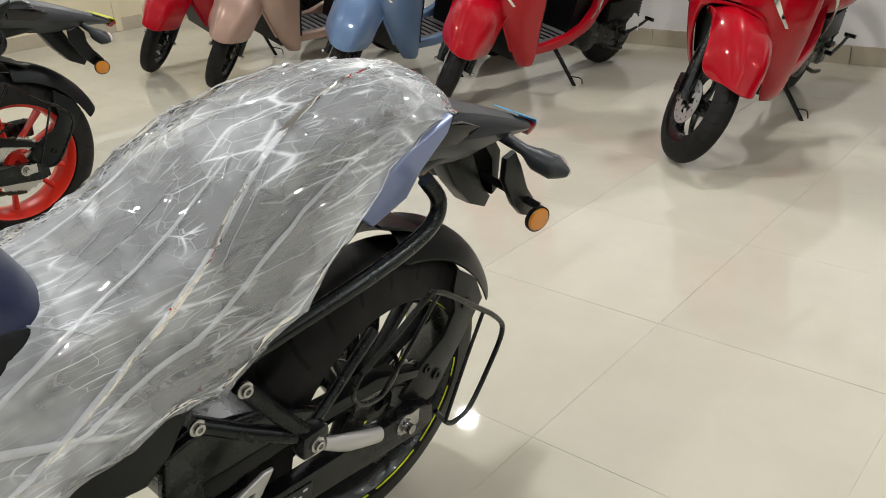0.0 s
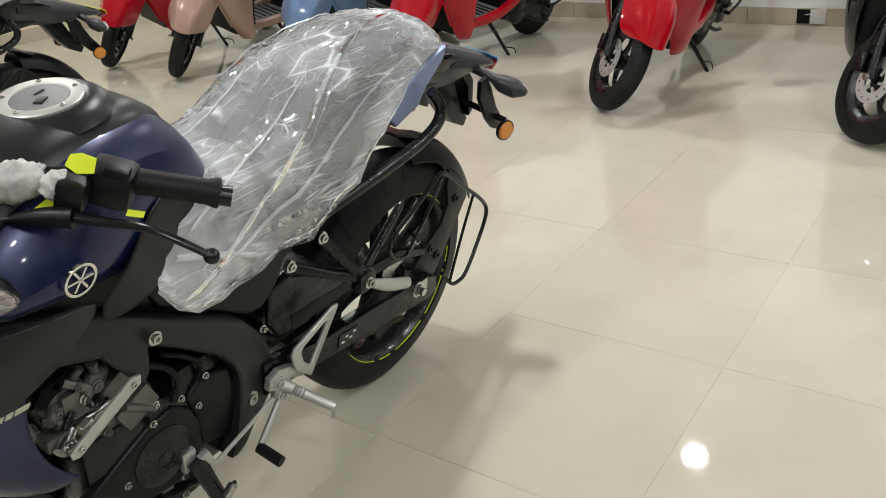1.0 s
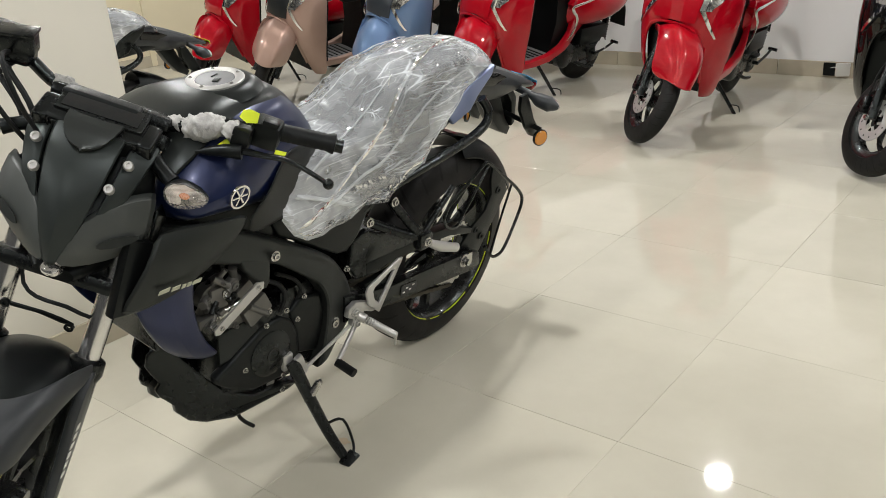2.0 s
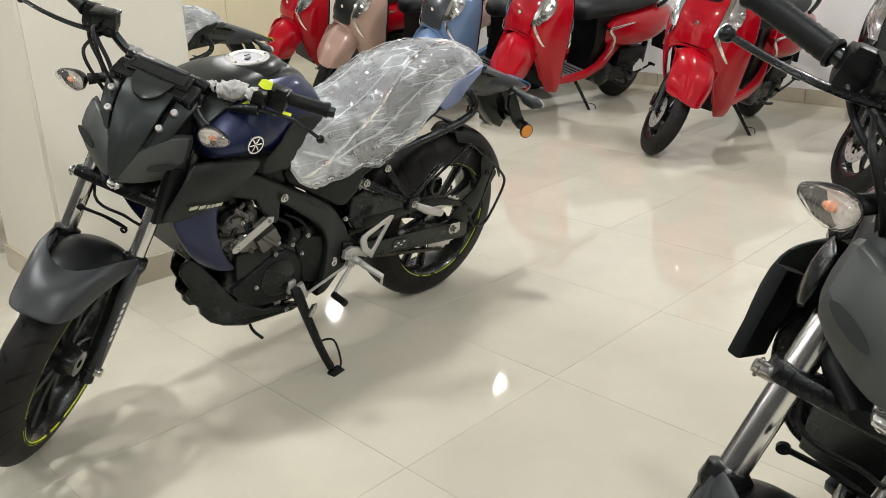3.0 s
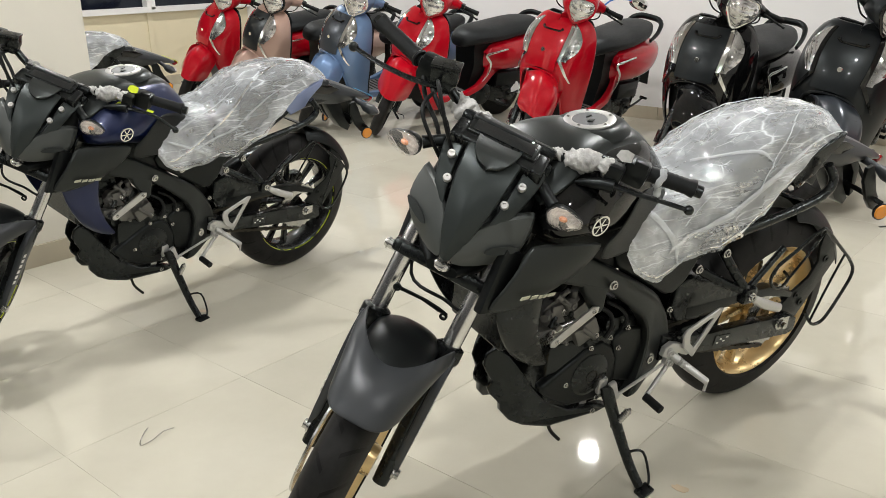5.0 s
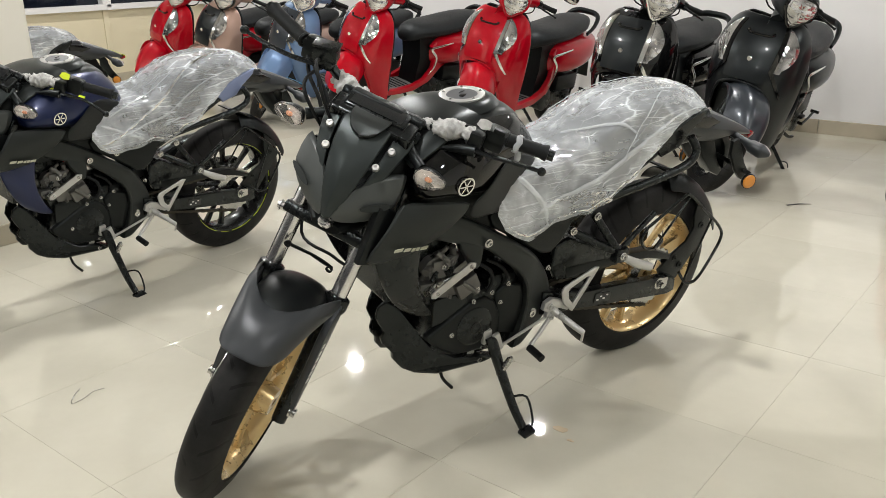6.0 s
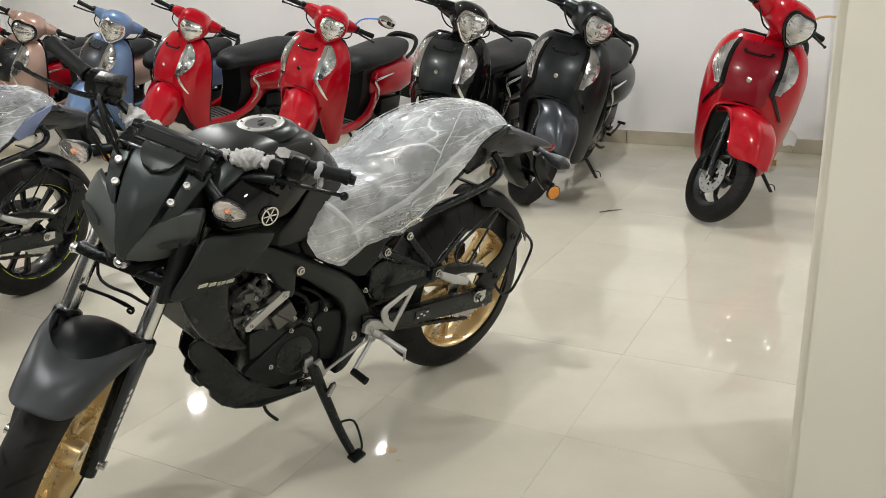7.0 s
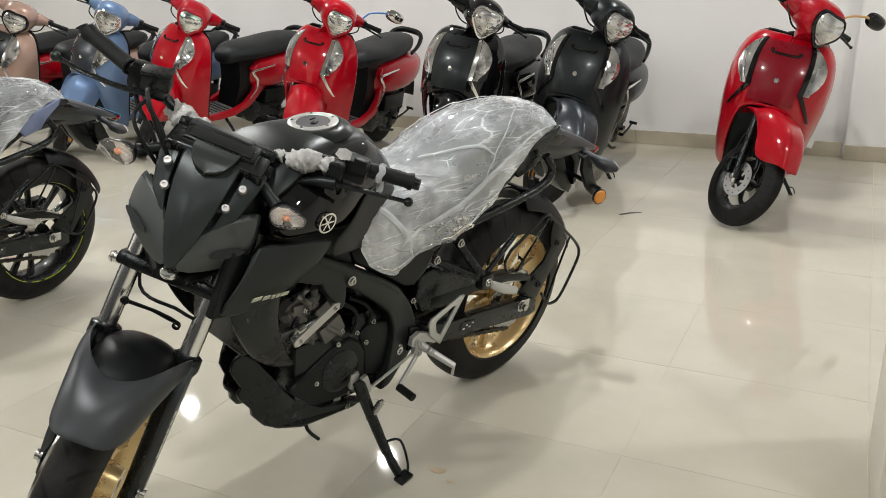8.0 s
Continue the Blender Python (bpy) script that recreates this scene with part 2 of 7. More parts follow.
GREY_SPINE = surface("charcoal tank cover plastic", (0.0105, 0.0120, 0.0118), 0.33, 0.1, 0.12, 300, 0.02, spec=0.4)
PALE_BLUE = surface("slate blue satin panel", (0.20, 0.245, 0.40), 0.35, 0.25, 0.08, 300, 0.008)
STEEL = surface("bright steel", (0.5, 0.5, 0.49), 0.26, 1.0, 0.08, 200, 0.01)
ALLOY = surface("cast alloy", (0.52, 0.52, 0.51), 0.42, 0.7, 0.1, 180, 0.03)
ALLOY_DARK = surface("raw engine casting", (0.15, 0.148, 0.14), 0.45, 0.7, 0.2, 150, 0.06)
CLEAR = clear_plastic("clear moulded plastic")
CHROME = surface("chrome", (0.82, 0.82, 0.82), 0.09, 1.0, 0.03, 200, 0.003)
FORK_CHROME = surface("brushed fork tube", (0.72, 0.72, 0.72), 0.2, 1.0, 0.05, 200, 0.01)
GOLD = surface("satin gold rim paint", (0.66, 0.49, 0.245), 0.28, 0.6, 0.08, 260, 0.006, coat=0.4)
RED_RIM = surface("red rim paint", (0.72, 0.035, 0.018), 0.35, 0, 0.08, 250, 0.01, coat=0.4)
RIM_BLACK = surface("black rim paint", (0.012, 0.012, 0.012), 0.26, 0, 0.1, 250, 0.01, coat=0.3)
NEON = surface("fluorescent yellow tape", (0.72, 0.85, 0.03), 0.5, 0, 0.06, 200, 0.01)
RUBBER = surface("rubber", (0.009, 0.009, 0.0092), 0.5, 0, 0.2, 160, 0.08, spec=0.2)
TYRE_REAR = tyre_rubber("rear tyre rubber", 24, 9.0, 0.06)
TYRE_FRONT = tyre_rubber("front tyre rubber", 22, -12.0, 0.065)
TYRE_SMALL = tyre_rubber("scooter tyre rubber", 34, 9.0, 0.05)
SEAT_VINYL = surface("black seat vinyl", (0.012, 0.012, 0.013), 0.5, 0, 0.15, 500, 0.12)
SEAT_GREY = surface("charcoal seat vinyl", (0.009, 0.0093, 0.0102), 0.5, 0, 0.15, 500, 0.12, spec=0.3)
AMBER = surface("amber plastic", (0.62, 0.23, 0.018), 0.2, 0, 0.1, 240, 0.08, coat=0.6)
BULB_PINK = surface("pale orange bulb", (0.75, 0.30, 0.14), 0.25, 0, 0.1, 240, 0.02, coat=0.6)
LENS = clear_lens("clear lamp lens")
LENS_WARM = clear_lens("clear indicator lens", (1.15, 1.06, 1.01), 0.25, 70)
FILM = film_plastic("milky polythene film", 0.27, 0.62, 1.6)
FILM_MILKY = film_plastic("denser milky polythene film", 0.31, 0.52, 1.7)
FILM_FOLD = film_plastic("doubled milky polythene", 0.42, 0.2, 1.2)
FILM_CREASE = film_plastic("white stretched polythene crease", 0.36, 0.1, 1.2)
WRAP = surface("crumpled foam wrap", (0.43, 0.43, 0.42), 0.5, 0, 0.3, 90, 0.8, big=40)
GLASS_DARK = surface("dark screen glass", (0.01, 0.011, 0.013), 0.08, 0, 0.05, 200, 0.0, coat=1.0)
WHITE_PLASTIC = surface("white plastic", (0.72, 0.72, 0.7), 0.4, 0, 0.06, 200, 0.02)
PAPER = surface("white paper", (0.75, 0.75, 0.73), 0.7, 0, 0.05, 200, 0.05)
CARDBOARD = surface("brown paper tape", (0.55, 0.33, 0.12), 0.6, 0, 0.1, 120, 0.05)
STICKER_BLUE = surface("sky blue film", (0.1, 0.42, 0.75), 0.3, 0, 0.05, 100, 0.0)
FLOORMAT = surface("grey floor mat", (0.09, 0.09, 0.09), 0.6, 0, 0.1, 260, 0.2)
SPLASH = surface("oil stain", (0.5, 0.40, 0.27), 0.3, 0, 0.3, 30, 0.0)
RED = gloss_paint("red gloss paint", (0.39, 0.0012, 0.010))
RED_DEEP = surface("deep red satin paint", (0.19, 0.003, 0.011), 0.3, 0, 0.04, 300, 0.0, coat=0.5, spec=0.15)
BEIGE = gloss_paint("rose beige gloss paint", (0.40, 0.27, 0.22), 0.2)
SKY_BLUE = gloss_paint("dusty blue gloss paint", (0.13, 0.21, 0.36), 0.1)
SLATE = surface("slate grey satin paint", (0.036, 0.0435, 0.0535), 0.3, 0.35, 0.08, 300, 0.006, coat=0.3)
DARK_MATT = surface("charcoal matt paint", (0.008, 0.0092, 0.0105), 0.34, 0.1, 0.1, 300, 0.005, spec=0.3, coat=0.25)
TILE = tile_material("polished cream tile")
GROUT = surface("grey grout", (0.62, 0.585, 0.49), 0.8, 0, 0.15, 120, 0.1)
PILLAR_PAINT = wall_paint("worn cream pillar paint", (0.70, 0.675, 0.592))
DARK_BACKDROP = wall_paint("dark backdrop for gloss reflections", (0.05, 0.052, 0.056))
WHITE_WALL = wall_paint("white wall paint", (0.79, 0.79, 0.785))
CREAM_WALL = wall_paint("cream panel paint", (0.72, 0.65, 0.47))
SKIRTING = surface("cream tile skirting", (0.46, 0.415, 0.322), 0.2, 0, 0.1, 40, 0.01, coat=0.3)
CEIL_PAINT = wall_paint("ceiling paint", (0.36, 0.355, 0.345))
NIGHT_GLASS = surface("dark window glass", (0.006, 0.008, 0.016), 0.05, 0, 0.05, 60, 0.0)
LAMP_GLOW = emitter("lamp diffuser", (1.0, 0.98, 0.94), 60.0)


# ---- shape helpers ----
def finish(name, bm, mat, smooth=38):
    me = bpy.data.meshes.new(name)
    bmesh.ops.recalc_face_normals(bm, faces=bm.faces)
    bm.to_mesh(me)
    bm.free()
    me.materials.append(mat)
    if smooth:
        me.polygons.foreach_set("use_smooth", [True] * len(me.polygons))
        me.set_sharp_from_angle(angle=radians(smooth))
    return me


def part(name, bm, mat, parent, label="", xf=None, smooth=38, sub=0):
    """One mesh under a thing or a part."""
    if xf is not None:
        bm.transform(xf)
    ob = new(name, finish(name, bm, mat, smooth))
    ob.parent = parent
    if label:
        tagged(ob, label=label)
    if sub:
        md = ob.modifiers.new("round", "SUBSURF")
        md.levels = md.render_levels = sub
    return ob


def thing(name, m, label, category, group="", kind=""):
    ob = new(name)
    ob.empty_display_size = 0.2
    ob.matrix_world = m
    return tagged(ob, label, category, group, kind)


def solid(name, bm, mat, label, category, m=None, group="", kind="", smooth=38):
    ob = new(name, finish(name, bm, mat, smooth))
    if m is not None:
        ob.matrix_world = m
    return tagged(ob, label, category, group, kind)


def merge(*bms):
    out = bmesh.new()
    for b in bms:
        me = bpy.data.meshes.new("tmp")
        b.to_mesh(me)
        b.free()
        out.from_mesh(me)
        bpy.data.meshes.remove(me)
    return out


def flip_y(bm):
    bm.transform(Matrix.Diagonal((1, -1, 1, 1)))
    bmesh.ops.reverse_faces(bm, faces=bm.faces)
    return bm


def box(c, s, bevel=0.0, rot=None, seg=2):
    bm = bmesh.new()
    bmesh.ops.create_cube(bm, size=1, matrix=Matrix.Diagonal((*s, 1)))
    if bevel:
        bmesh.ops.bevel(bm, geom=bm.edges[:], offset=min(bevel, min(s) * 0.45), segments=seg, affect="EDGES", profile=0.6)
    m = Matrix.Translation(c)
    if rot is not None:
        m = m @ Euler([radians(a) for a in rot]).to_matrix().to_4x4()
    bm.transform(m)
    return bm


def smooth_path(pts, steps=5, closed=False):
    p = [Vector(q) for q in pts]
    n = len(p)
    out = []
    for i in range(n if closed else n - 1):
        a, b, c, d = (p[(i - 1) % n], p[i], p[(i + 1) % n], p[(i + 2) % n]) if closed else (p[max(i - 1, 0)], p[i], p[i + 1], p[min(i + 2, n - 1)])
        for k in range(steps):
            t = k / steps
            out.append(0.5 * ((2 * b) + (c - a) * t + (2 * a - 5 * b + 4 * c - d) * t * t + (3 * b - a - 3 * c + d) * t ** 3))
    if not closed:
        out.append(p[-1])
    return out


def tube(pts, r, n=10, steps=5, closed=False, flat=1.0):
    """A bent round bar along a smoothed path; r one radius or one for each given point."""
    path = smooth_path(pts, steps, closed) if steps > 1 else [Vector(p) for p in pts]
    m = len(path)
    if isinstance(r, (int, float)):
        rad = [r] * m
    else:
        rad = [float(np.interp(i / max(1, m - 1) * (len(r) - 1), range(len(r)), r)) for i in range(m)]
    bm = bmesh.new()
    rings, up = [], None
    for i in range(m):
        a, b = (path[(i - 1) % m], path[(i + 1) % m]) if closed else (path[max(i - 1, 0)], path[min(i + 1, m - 1)])
        d = (b - a).normalized()
        if up is None:
            up = d.cross(Vector((0, 1, 0)) if abs(d.y) < 0.9 else Vector((0, 0, 1))).normalized()
        up = (up - d * up.dot(d)).normalized()
        w = d.cross(up)
        rings.append([bm.verts.new(path[i] + rad[i] * (math.cos(6.28318 * k / n) * up + flat * math.sin(6.28318 * k / n) * w)) for k in range(n)])
    for i in range(m if closed else m - 1):
        a, b = rings[i], rings[(i + 1) % m]
        for k in range(n):
            bm.faces.new((a[k], a[(k + 1) % n], b[(k + 1) % n], b[k]))
    if not closed:
        bm.faces.new(rings[0][::-1])
        bm.faces.new(rings[-1])
    return bm


def rod(a, b, r, n=14, r2=None, bevel=0.0):
    return tube([a, b], [r, r if r2 is None else r2], n, 1)


def lathe(profile, c=(0, 0, 0), n=48, axis="y", closed=True, a0=0.0, a1=360.0):
    """Turn a profile of (radius, along the axle) about an axle through c."""
    bm = bmesh.new()
    full = abs(a1 - a0) > 359
    cnt = n if full else n + 1
    rings = []
    for k in range(cnt):
        t = radians(a0 + (a1 - a0) * k / n)
        ring = []
        for r, h in profile:
            v = (r * math.cos(t), h, r * math.sin(t)) if axis == "y" else (h, r * math.cos(t), r * math.sin(t)) if axis == "x" else (r * math.cos(t), r * math.sin(t), h)
            ring.append(bm.verts.new(Vector(c) + Vector(v)))
        rings.append(ring)
    p = len(profile)
    for k in range(n if full else n):
        a, b = rings[k], rings[(k + 1) % cnt]
        for i in range(p if closed else p - 1):
            j = (i + 1) % p
            try:
                bm.faces.new((a[i], a[j], b[j], b[i]))
            except ValueError:
                pass
    if not full and closed:
        bm.faces.new(rings[0])
        bm.faces.new(rings[-1][::-1])
    bmesh.ops.remove_doubles(bm, verts=bm.verts, dist=1e-5)
    return bm


def plate(poly, y0, y1, bevel=0.004, seg=2, axes="xz"):
    """A side panel: an outline in x and z, thick from y0 to y1, with rounded edges."""
    bm = bmesh.new()
    vs = [bm.verts.new((x, y0, z)) for x, z in poly]
    f = bm.faces.new(vs)
    ex = bmesh.ops.extrude_face_region(bm, geom=[f])
    bmesh.ops.translate(bm, verts=[v for v in ex["geom"] if isinstance(v, bmesh.types.BMVert)], vec=(0, y1 - y0, 0))
    bmesh.ops.recalc_face_normals(bm, faces=bm.faces)
    if bevel:
        es = [e for e in bm.edges if abs(e.verts[0].co.y - e.verts[1].co.y) < 1e-6]
        bmesh.ops.bevel(bm, geom=es, offset=bevel, segments=seg, affect="EDGES", profile=0.6)
    return bm


def ring_plate(outer, inner, y0, y1, bevel=0.002):
    """A flat panel with a hole: two outlines with as many points each."""
    bm = bmesh.new()
    n = len(outer)
    v = [[bm.verts.new((x, y, z)) for x, z in o] for y in (y0, y1) for o in (outer, inner)]
    for k in range(n):
        j = (k + 1) % n
        bm.faces.new((v[0][k], v[0][j], v[1][j], v[1][k]))
        bm.faces.new((v[2][k], v[3][k], v[3][j], v[2][j]))
        bm.faces.new((v[0][k], v[2][k], v[2][j], v[0][j]))
        bm.faces.new((v[1][k], v[1][j], v[3][j], v[3][k]))
    bmesh.ops.recalc_face_normals(bm, faces=bm.faces)
    if bevel:
        bmesh.ops.bevel(bm, geom=bm.edges[:], offset=bevel, segments=1, affect="EDGES")
    return bm


def loft(rings, cap=True, closed=True):
    bm = bmesh.new()
    vs = [[bm.verts.new(p) for p in r] for r in rings]
    n = len(rings[0])
    for a, b in zip(vs, vs[1:]):
        for k in range(n if closed else n - 1):
            j = (k + 1) % n
            bm.faces.new((a[k], a[j], b[j], b[k]))
    if cap and closed:
        bm.faces.new(vs[0][::-1])
        bm.faces.new(vs[-1])
    bmesh.ops.remove_doubles(bm, verts=bm.verts, dist=1e-5)
    return bm


def shell(grid, thick):
    """A sheet through a grid of points, with thickness."""
    bm = loft(grid, cap=False, closed=False)
    bmesh.ops.recalc_face_normals(bm, faces=bm.faces)
    bmesh.ops.solidify(bm, geom=bm.faces[:], thickness=thick)
    return bm


def half_sections(rows):
    """Closed cross-sections from rows of (x, [(y, z), ...]) that run from the top middle down one side."""
    out = []
    for x, prof in rows:
        left = [(x, y, z) for y, z in prof]
        right = [(x, -y, z) for y, z in prof if y > 1e-6]
        out.append(left + right[::-1])
    return out


def oval(x, cy, cz, hw, hh, n=16, p=2.5):
    r = []
    for k in range(n):
        t = 6.28318 * k / n
        c, s = math.cos(t), math.sin(t)
        r.append((x, cy + hw * math.copysign(abs(c) ** (2 / p), c), cz + hh * math.copysign(abs(s) ** (2 / p), s)))
    return r


def ball(c, r, u=16, v=10):
    bm = bmesh.new()
    s = (r, r, r) if isinstance(r, (int, float)) else r
    bmesh.ops.create_uvsphere(bm, u_segments=u, v_segments=v, radius=1, matrix=Matrix.Translation(c) @ Matrix.Diagonal((*s, 1)))
    return bm


def bolt(c, r=0.011, out=0.008, axis="y"):
    s = 1 if out > 0 else -1
    o = abs(out)
    prof = [(0.0, 0.0), (r, 0.0), (r, s * o * 0.35), (r * 0.68, s * o * 0.45), (r * 0.66, s * o), (r * 0.35, s * o), (r * 0.32, s * o * 0.6), (0.0, s * o * 0.6)]
    return lathe(prof, c, 12, axis, closed=False)


def crumple(bm, amount, scale, seed):
    off = Vector((seed * 3.7, seed * 1.9, seed * 5.3))
    bm.normal_update()
    for v in bm.verts:
        d = noise.fractal(v.co * scale + off, 1.0, 2.2, 3)
        v.co += v.normal * d * amount
    return bm


def facet(bm, amount, seed):
    """Jog the points of a lens so that its facets catch the light one by one."""
    rnd = random.Random(seed)
    for v in bm.verts:
        v.co += Vector((rnd.uniform(-1, 1), rnd.uniform(-1, 1) * 0.5, rnd.uniform(-1, 1) * 0.5)) * amount
    return bm


def turn_about(point, axis, degrees):
    return Matrix.Translation(point) @ Matrix.Rotation(radians(degrees), 4, Vector(axis)) @ Matrix.Translation(-Vector(point))

# ---- the showroom ----
BACK, LEFT, RIGHT, FRONT = 5.18, -6.8, 5.2, -5.2
TILE_SIZE = 0.607
GRID_X, GRID_Y = -0.283, 0.16


def wall(name, x0, x1, y0, y1, z1, mat, label):
    return solid(name, box(((x0 + x1) / 2, (y0 + y1) / 2, z1 / 2), (x1 - x0, y1 - y0, z1)), mat, label, "wall", kind="structure", smooth=0)


wall("wall_back", LEFT - 0.2, RIGHT + 0.2, BACK, BACK + 0.2, CEILING, WHITE_WALL, "white painted plaster wall behind the scooters")
wall("wall_right", RIGHT, RIGHT + 0.2, FRONT, BACK, CEILING, WHITE_WALL, "white painted plaster side wall")
# unseen closing wall, added dark so that glossy paint reflects less light
wall("wall_front", LEFT - 0.2, RIGHT + 0.2, FRONT - 0.2, FRONT, CEILING, DARK_BACKDROP, "added dark closing wall out of view that deepens gloss reflections")
solid("ceiling", box(((LEFT + RIGHT) / 2, (FRONT + BACK) / 2, CEILING + 0.06), (RIGHT - LEFT + 0.4, BACK - FRONT + 0.4, 0.12)), CEIL_PAINT,
      "grey painted ceiling with round downlights", "ceiling", kind="structure", smooth=0)

# low cream panel wall with a dark glazed band above it
SILL = 0.80
solid("wall_left", merge(box((LEFT - 0.06, 0, SILL / 2), (0.12, BACK - FRONT, SILL)), box((LEFT - 0.06, 0, 2.3), (0.12, BACK - FRONT, 0.32))), CREAM_WALL,
      "cream panelled partition below dark windows", "wall", kind="structure", smooth=0)
for k, (y0, y1) in enumerate(((-5.1, -2.9), (-2.85, -0.65), (-0.6, 1.6), (1.65, 3.84), (3.89, 5.15))):
    w = thing("window_%d" % (k + 1), pose(LEFT, 0, 0), "dark night window in a white painted frame", "window", "partition windows", "structure")
    part("window_frame", merge(box((0.0, (y0 + y1) / 2, SILL + 0.03), (0.14, y1 - y0 + 0.05, 0.06), 0.004), box((0.0, (y0 + y1) / 2, 2.11), (0.14, y1 - y0 + 0.05, 0.06), 0.004),
                               box((0.0, y0 - 0.0, 1.455), (0.14, 0.05, 1.25), 0.004), box((0.0, y1 + 0.0, 1.455), (0.139, 0.05, 1.25), 0.004)), WHITE_WALL, w, "white window frame", smooth=0)
    part("pane", box((-0.03, (y0 + y1) / 2, 1.455), (0.008, y1 - y0 - 0.05, 1.25)), NIGHT_GLASS, w, "dark window pane", smooth=0)
for k, y in enumerate((1.62, 3.86)):
    solid("trim", box((LEFT + 0.008, y, SILL / 2), (0.016, 0.06, SILL - 0.004), 0.003), CREAM_WALL, "cream cover strip on the partition panels", "trim", kind="structure", smooth=0)

# skirting
def skirting(x0, x1, y0, y1):
    solid("baseboard", box(((x0 + x1) / 2, (y0 + y1) / 2, 0.052), (x1 - x0, y1 - y0, 0.104), 0.003), SKIRTING, "cream tile skirting along the wall foot", "baseboard", kind="structure", smooth=0)


xs = np.arange(LEFT, 1.9, 0.607)
for a in xs:
    skirting(a + 0.002, min(a + 0.605, 1.93), BACK - 0.014, BACK)
skirting(1.95, RIGHT, BACK - 0.094, BACK - 0.08)
skirting(LEFT, LEFT + 0.012, FRONT, BACK - 0.02)
solid("wall_nib", box((3.575, BACK - 0.04, CEILING / 2), (3.25, 0.08, CEILING)), WHITE_WALL, "white wall section standing slightly proud", "wall", kind="structure", smooth=0)


def pillar(name, x0, x1, y0, y1, bev, label, foot=True):
    bm = box(((x0 + x1) / 2, (y0 + y1) / 2, CEILING / 2), (x1 - x0, y1 - y0, CEILING))
    es = [e for e in bm.edges if abs(e.verts[0].co.z - e.verts[1].co.z) > 1]
    bmesh.ops.bevel(bm, geom=es, offset=bev, segments=2, affect="EDGES")
    p = thing(name, pose(0, 0, 0), label, "pillar", kind="structure")
    part("shaft", bm, PILLAR_PAINT, p, smooth=30)
    if foot:
        part("skirting", box(((x0 + x1) / 2, (y0 + y1) / 2, 0.05), (x1 - x0 + 0.02, y1 - y0 + 0.02, 0.1), 0.003), SKIRTING, p, "cream tile skirting", smooth=0)


pillar("pillar_left", -2.51, -1.91, 0.03, 0.63, 0.012, "square white painted pillar with a tiled foot")
pillar("pillar_right", 2.15, 2.75, 0.57, 1.17, 0.02, "square cream white pillar with worn edges", foot=False)

# ceiling lamps: a round diffuser each, with its light just under it
lamp = None
for x in LAMP_X:
    for y in LAMP_Y:
        if lamp is None:
            lamp = thing("ceiling_lamp", pose(x, y, CEILING), "round white downlight glowing in the ceiling", "lamp", "ceiling downlights")
            part("bezel", lathe([(0.065, 0.0), (0.09, 0.0), (0.092, -0.006), (0.088, -0.012), (0.068, -0.014), (0.065, -0.01)], n=32, axis="z"), WHITE_PLASTIC, lamp)
            part("diffuser", lathe([(0.0, -0.009), (0.066, -0.009), (0.066, -0.004), (0.0, -0.004)], n=32, axis="z", closed=False), LAMP_GLOW, lamp, "glowing diffuser", smooth=0)
        else:
            copy_thing(lamp, pose(x, y, CEILING))
        light = bpy.data.lights.new("downlight", "AREA")
        light.shape, light.size, light.energy, light.color = "DISK", 0.13, LAMP_WATTS, (1.0, 0.978, 0.95)
        new("downlight", light).matrix_world = pose(x, y, CEILING - 0.02)

# ---- the motorcycles ----
# local axes: x ahead of the rear axle, y to the rider's left, z up
HEAD_FOOT, HEAD_AXIS = (1.423, 0, 0), (-0.4305, 0, 0.9026)


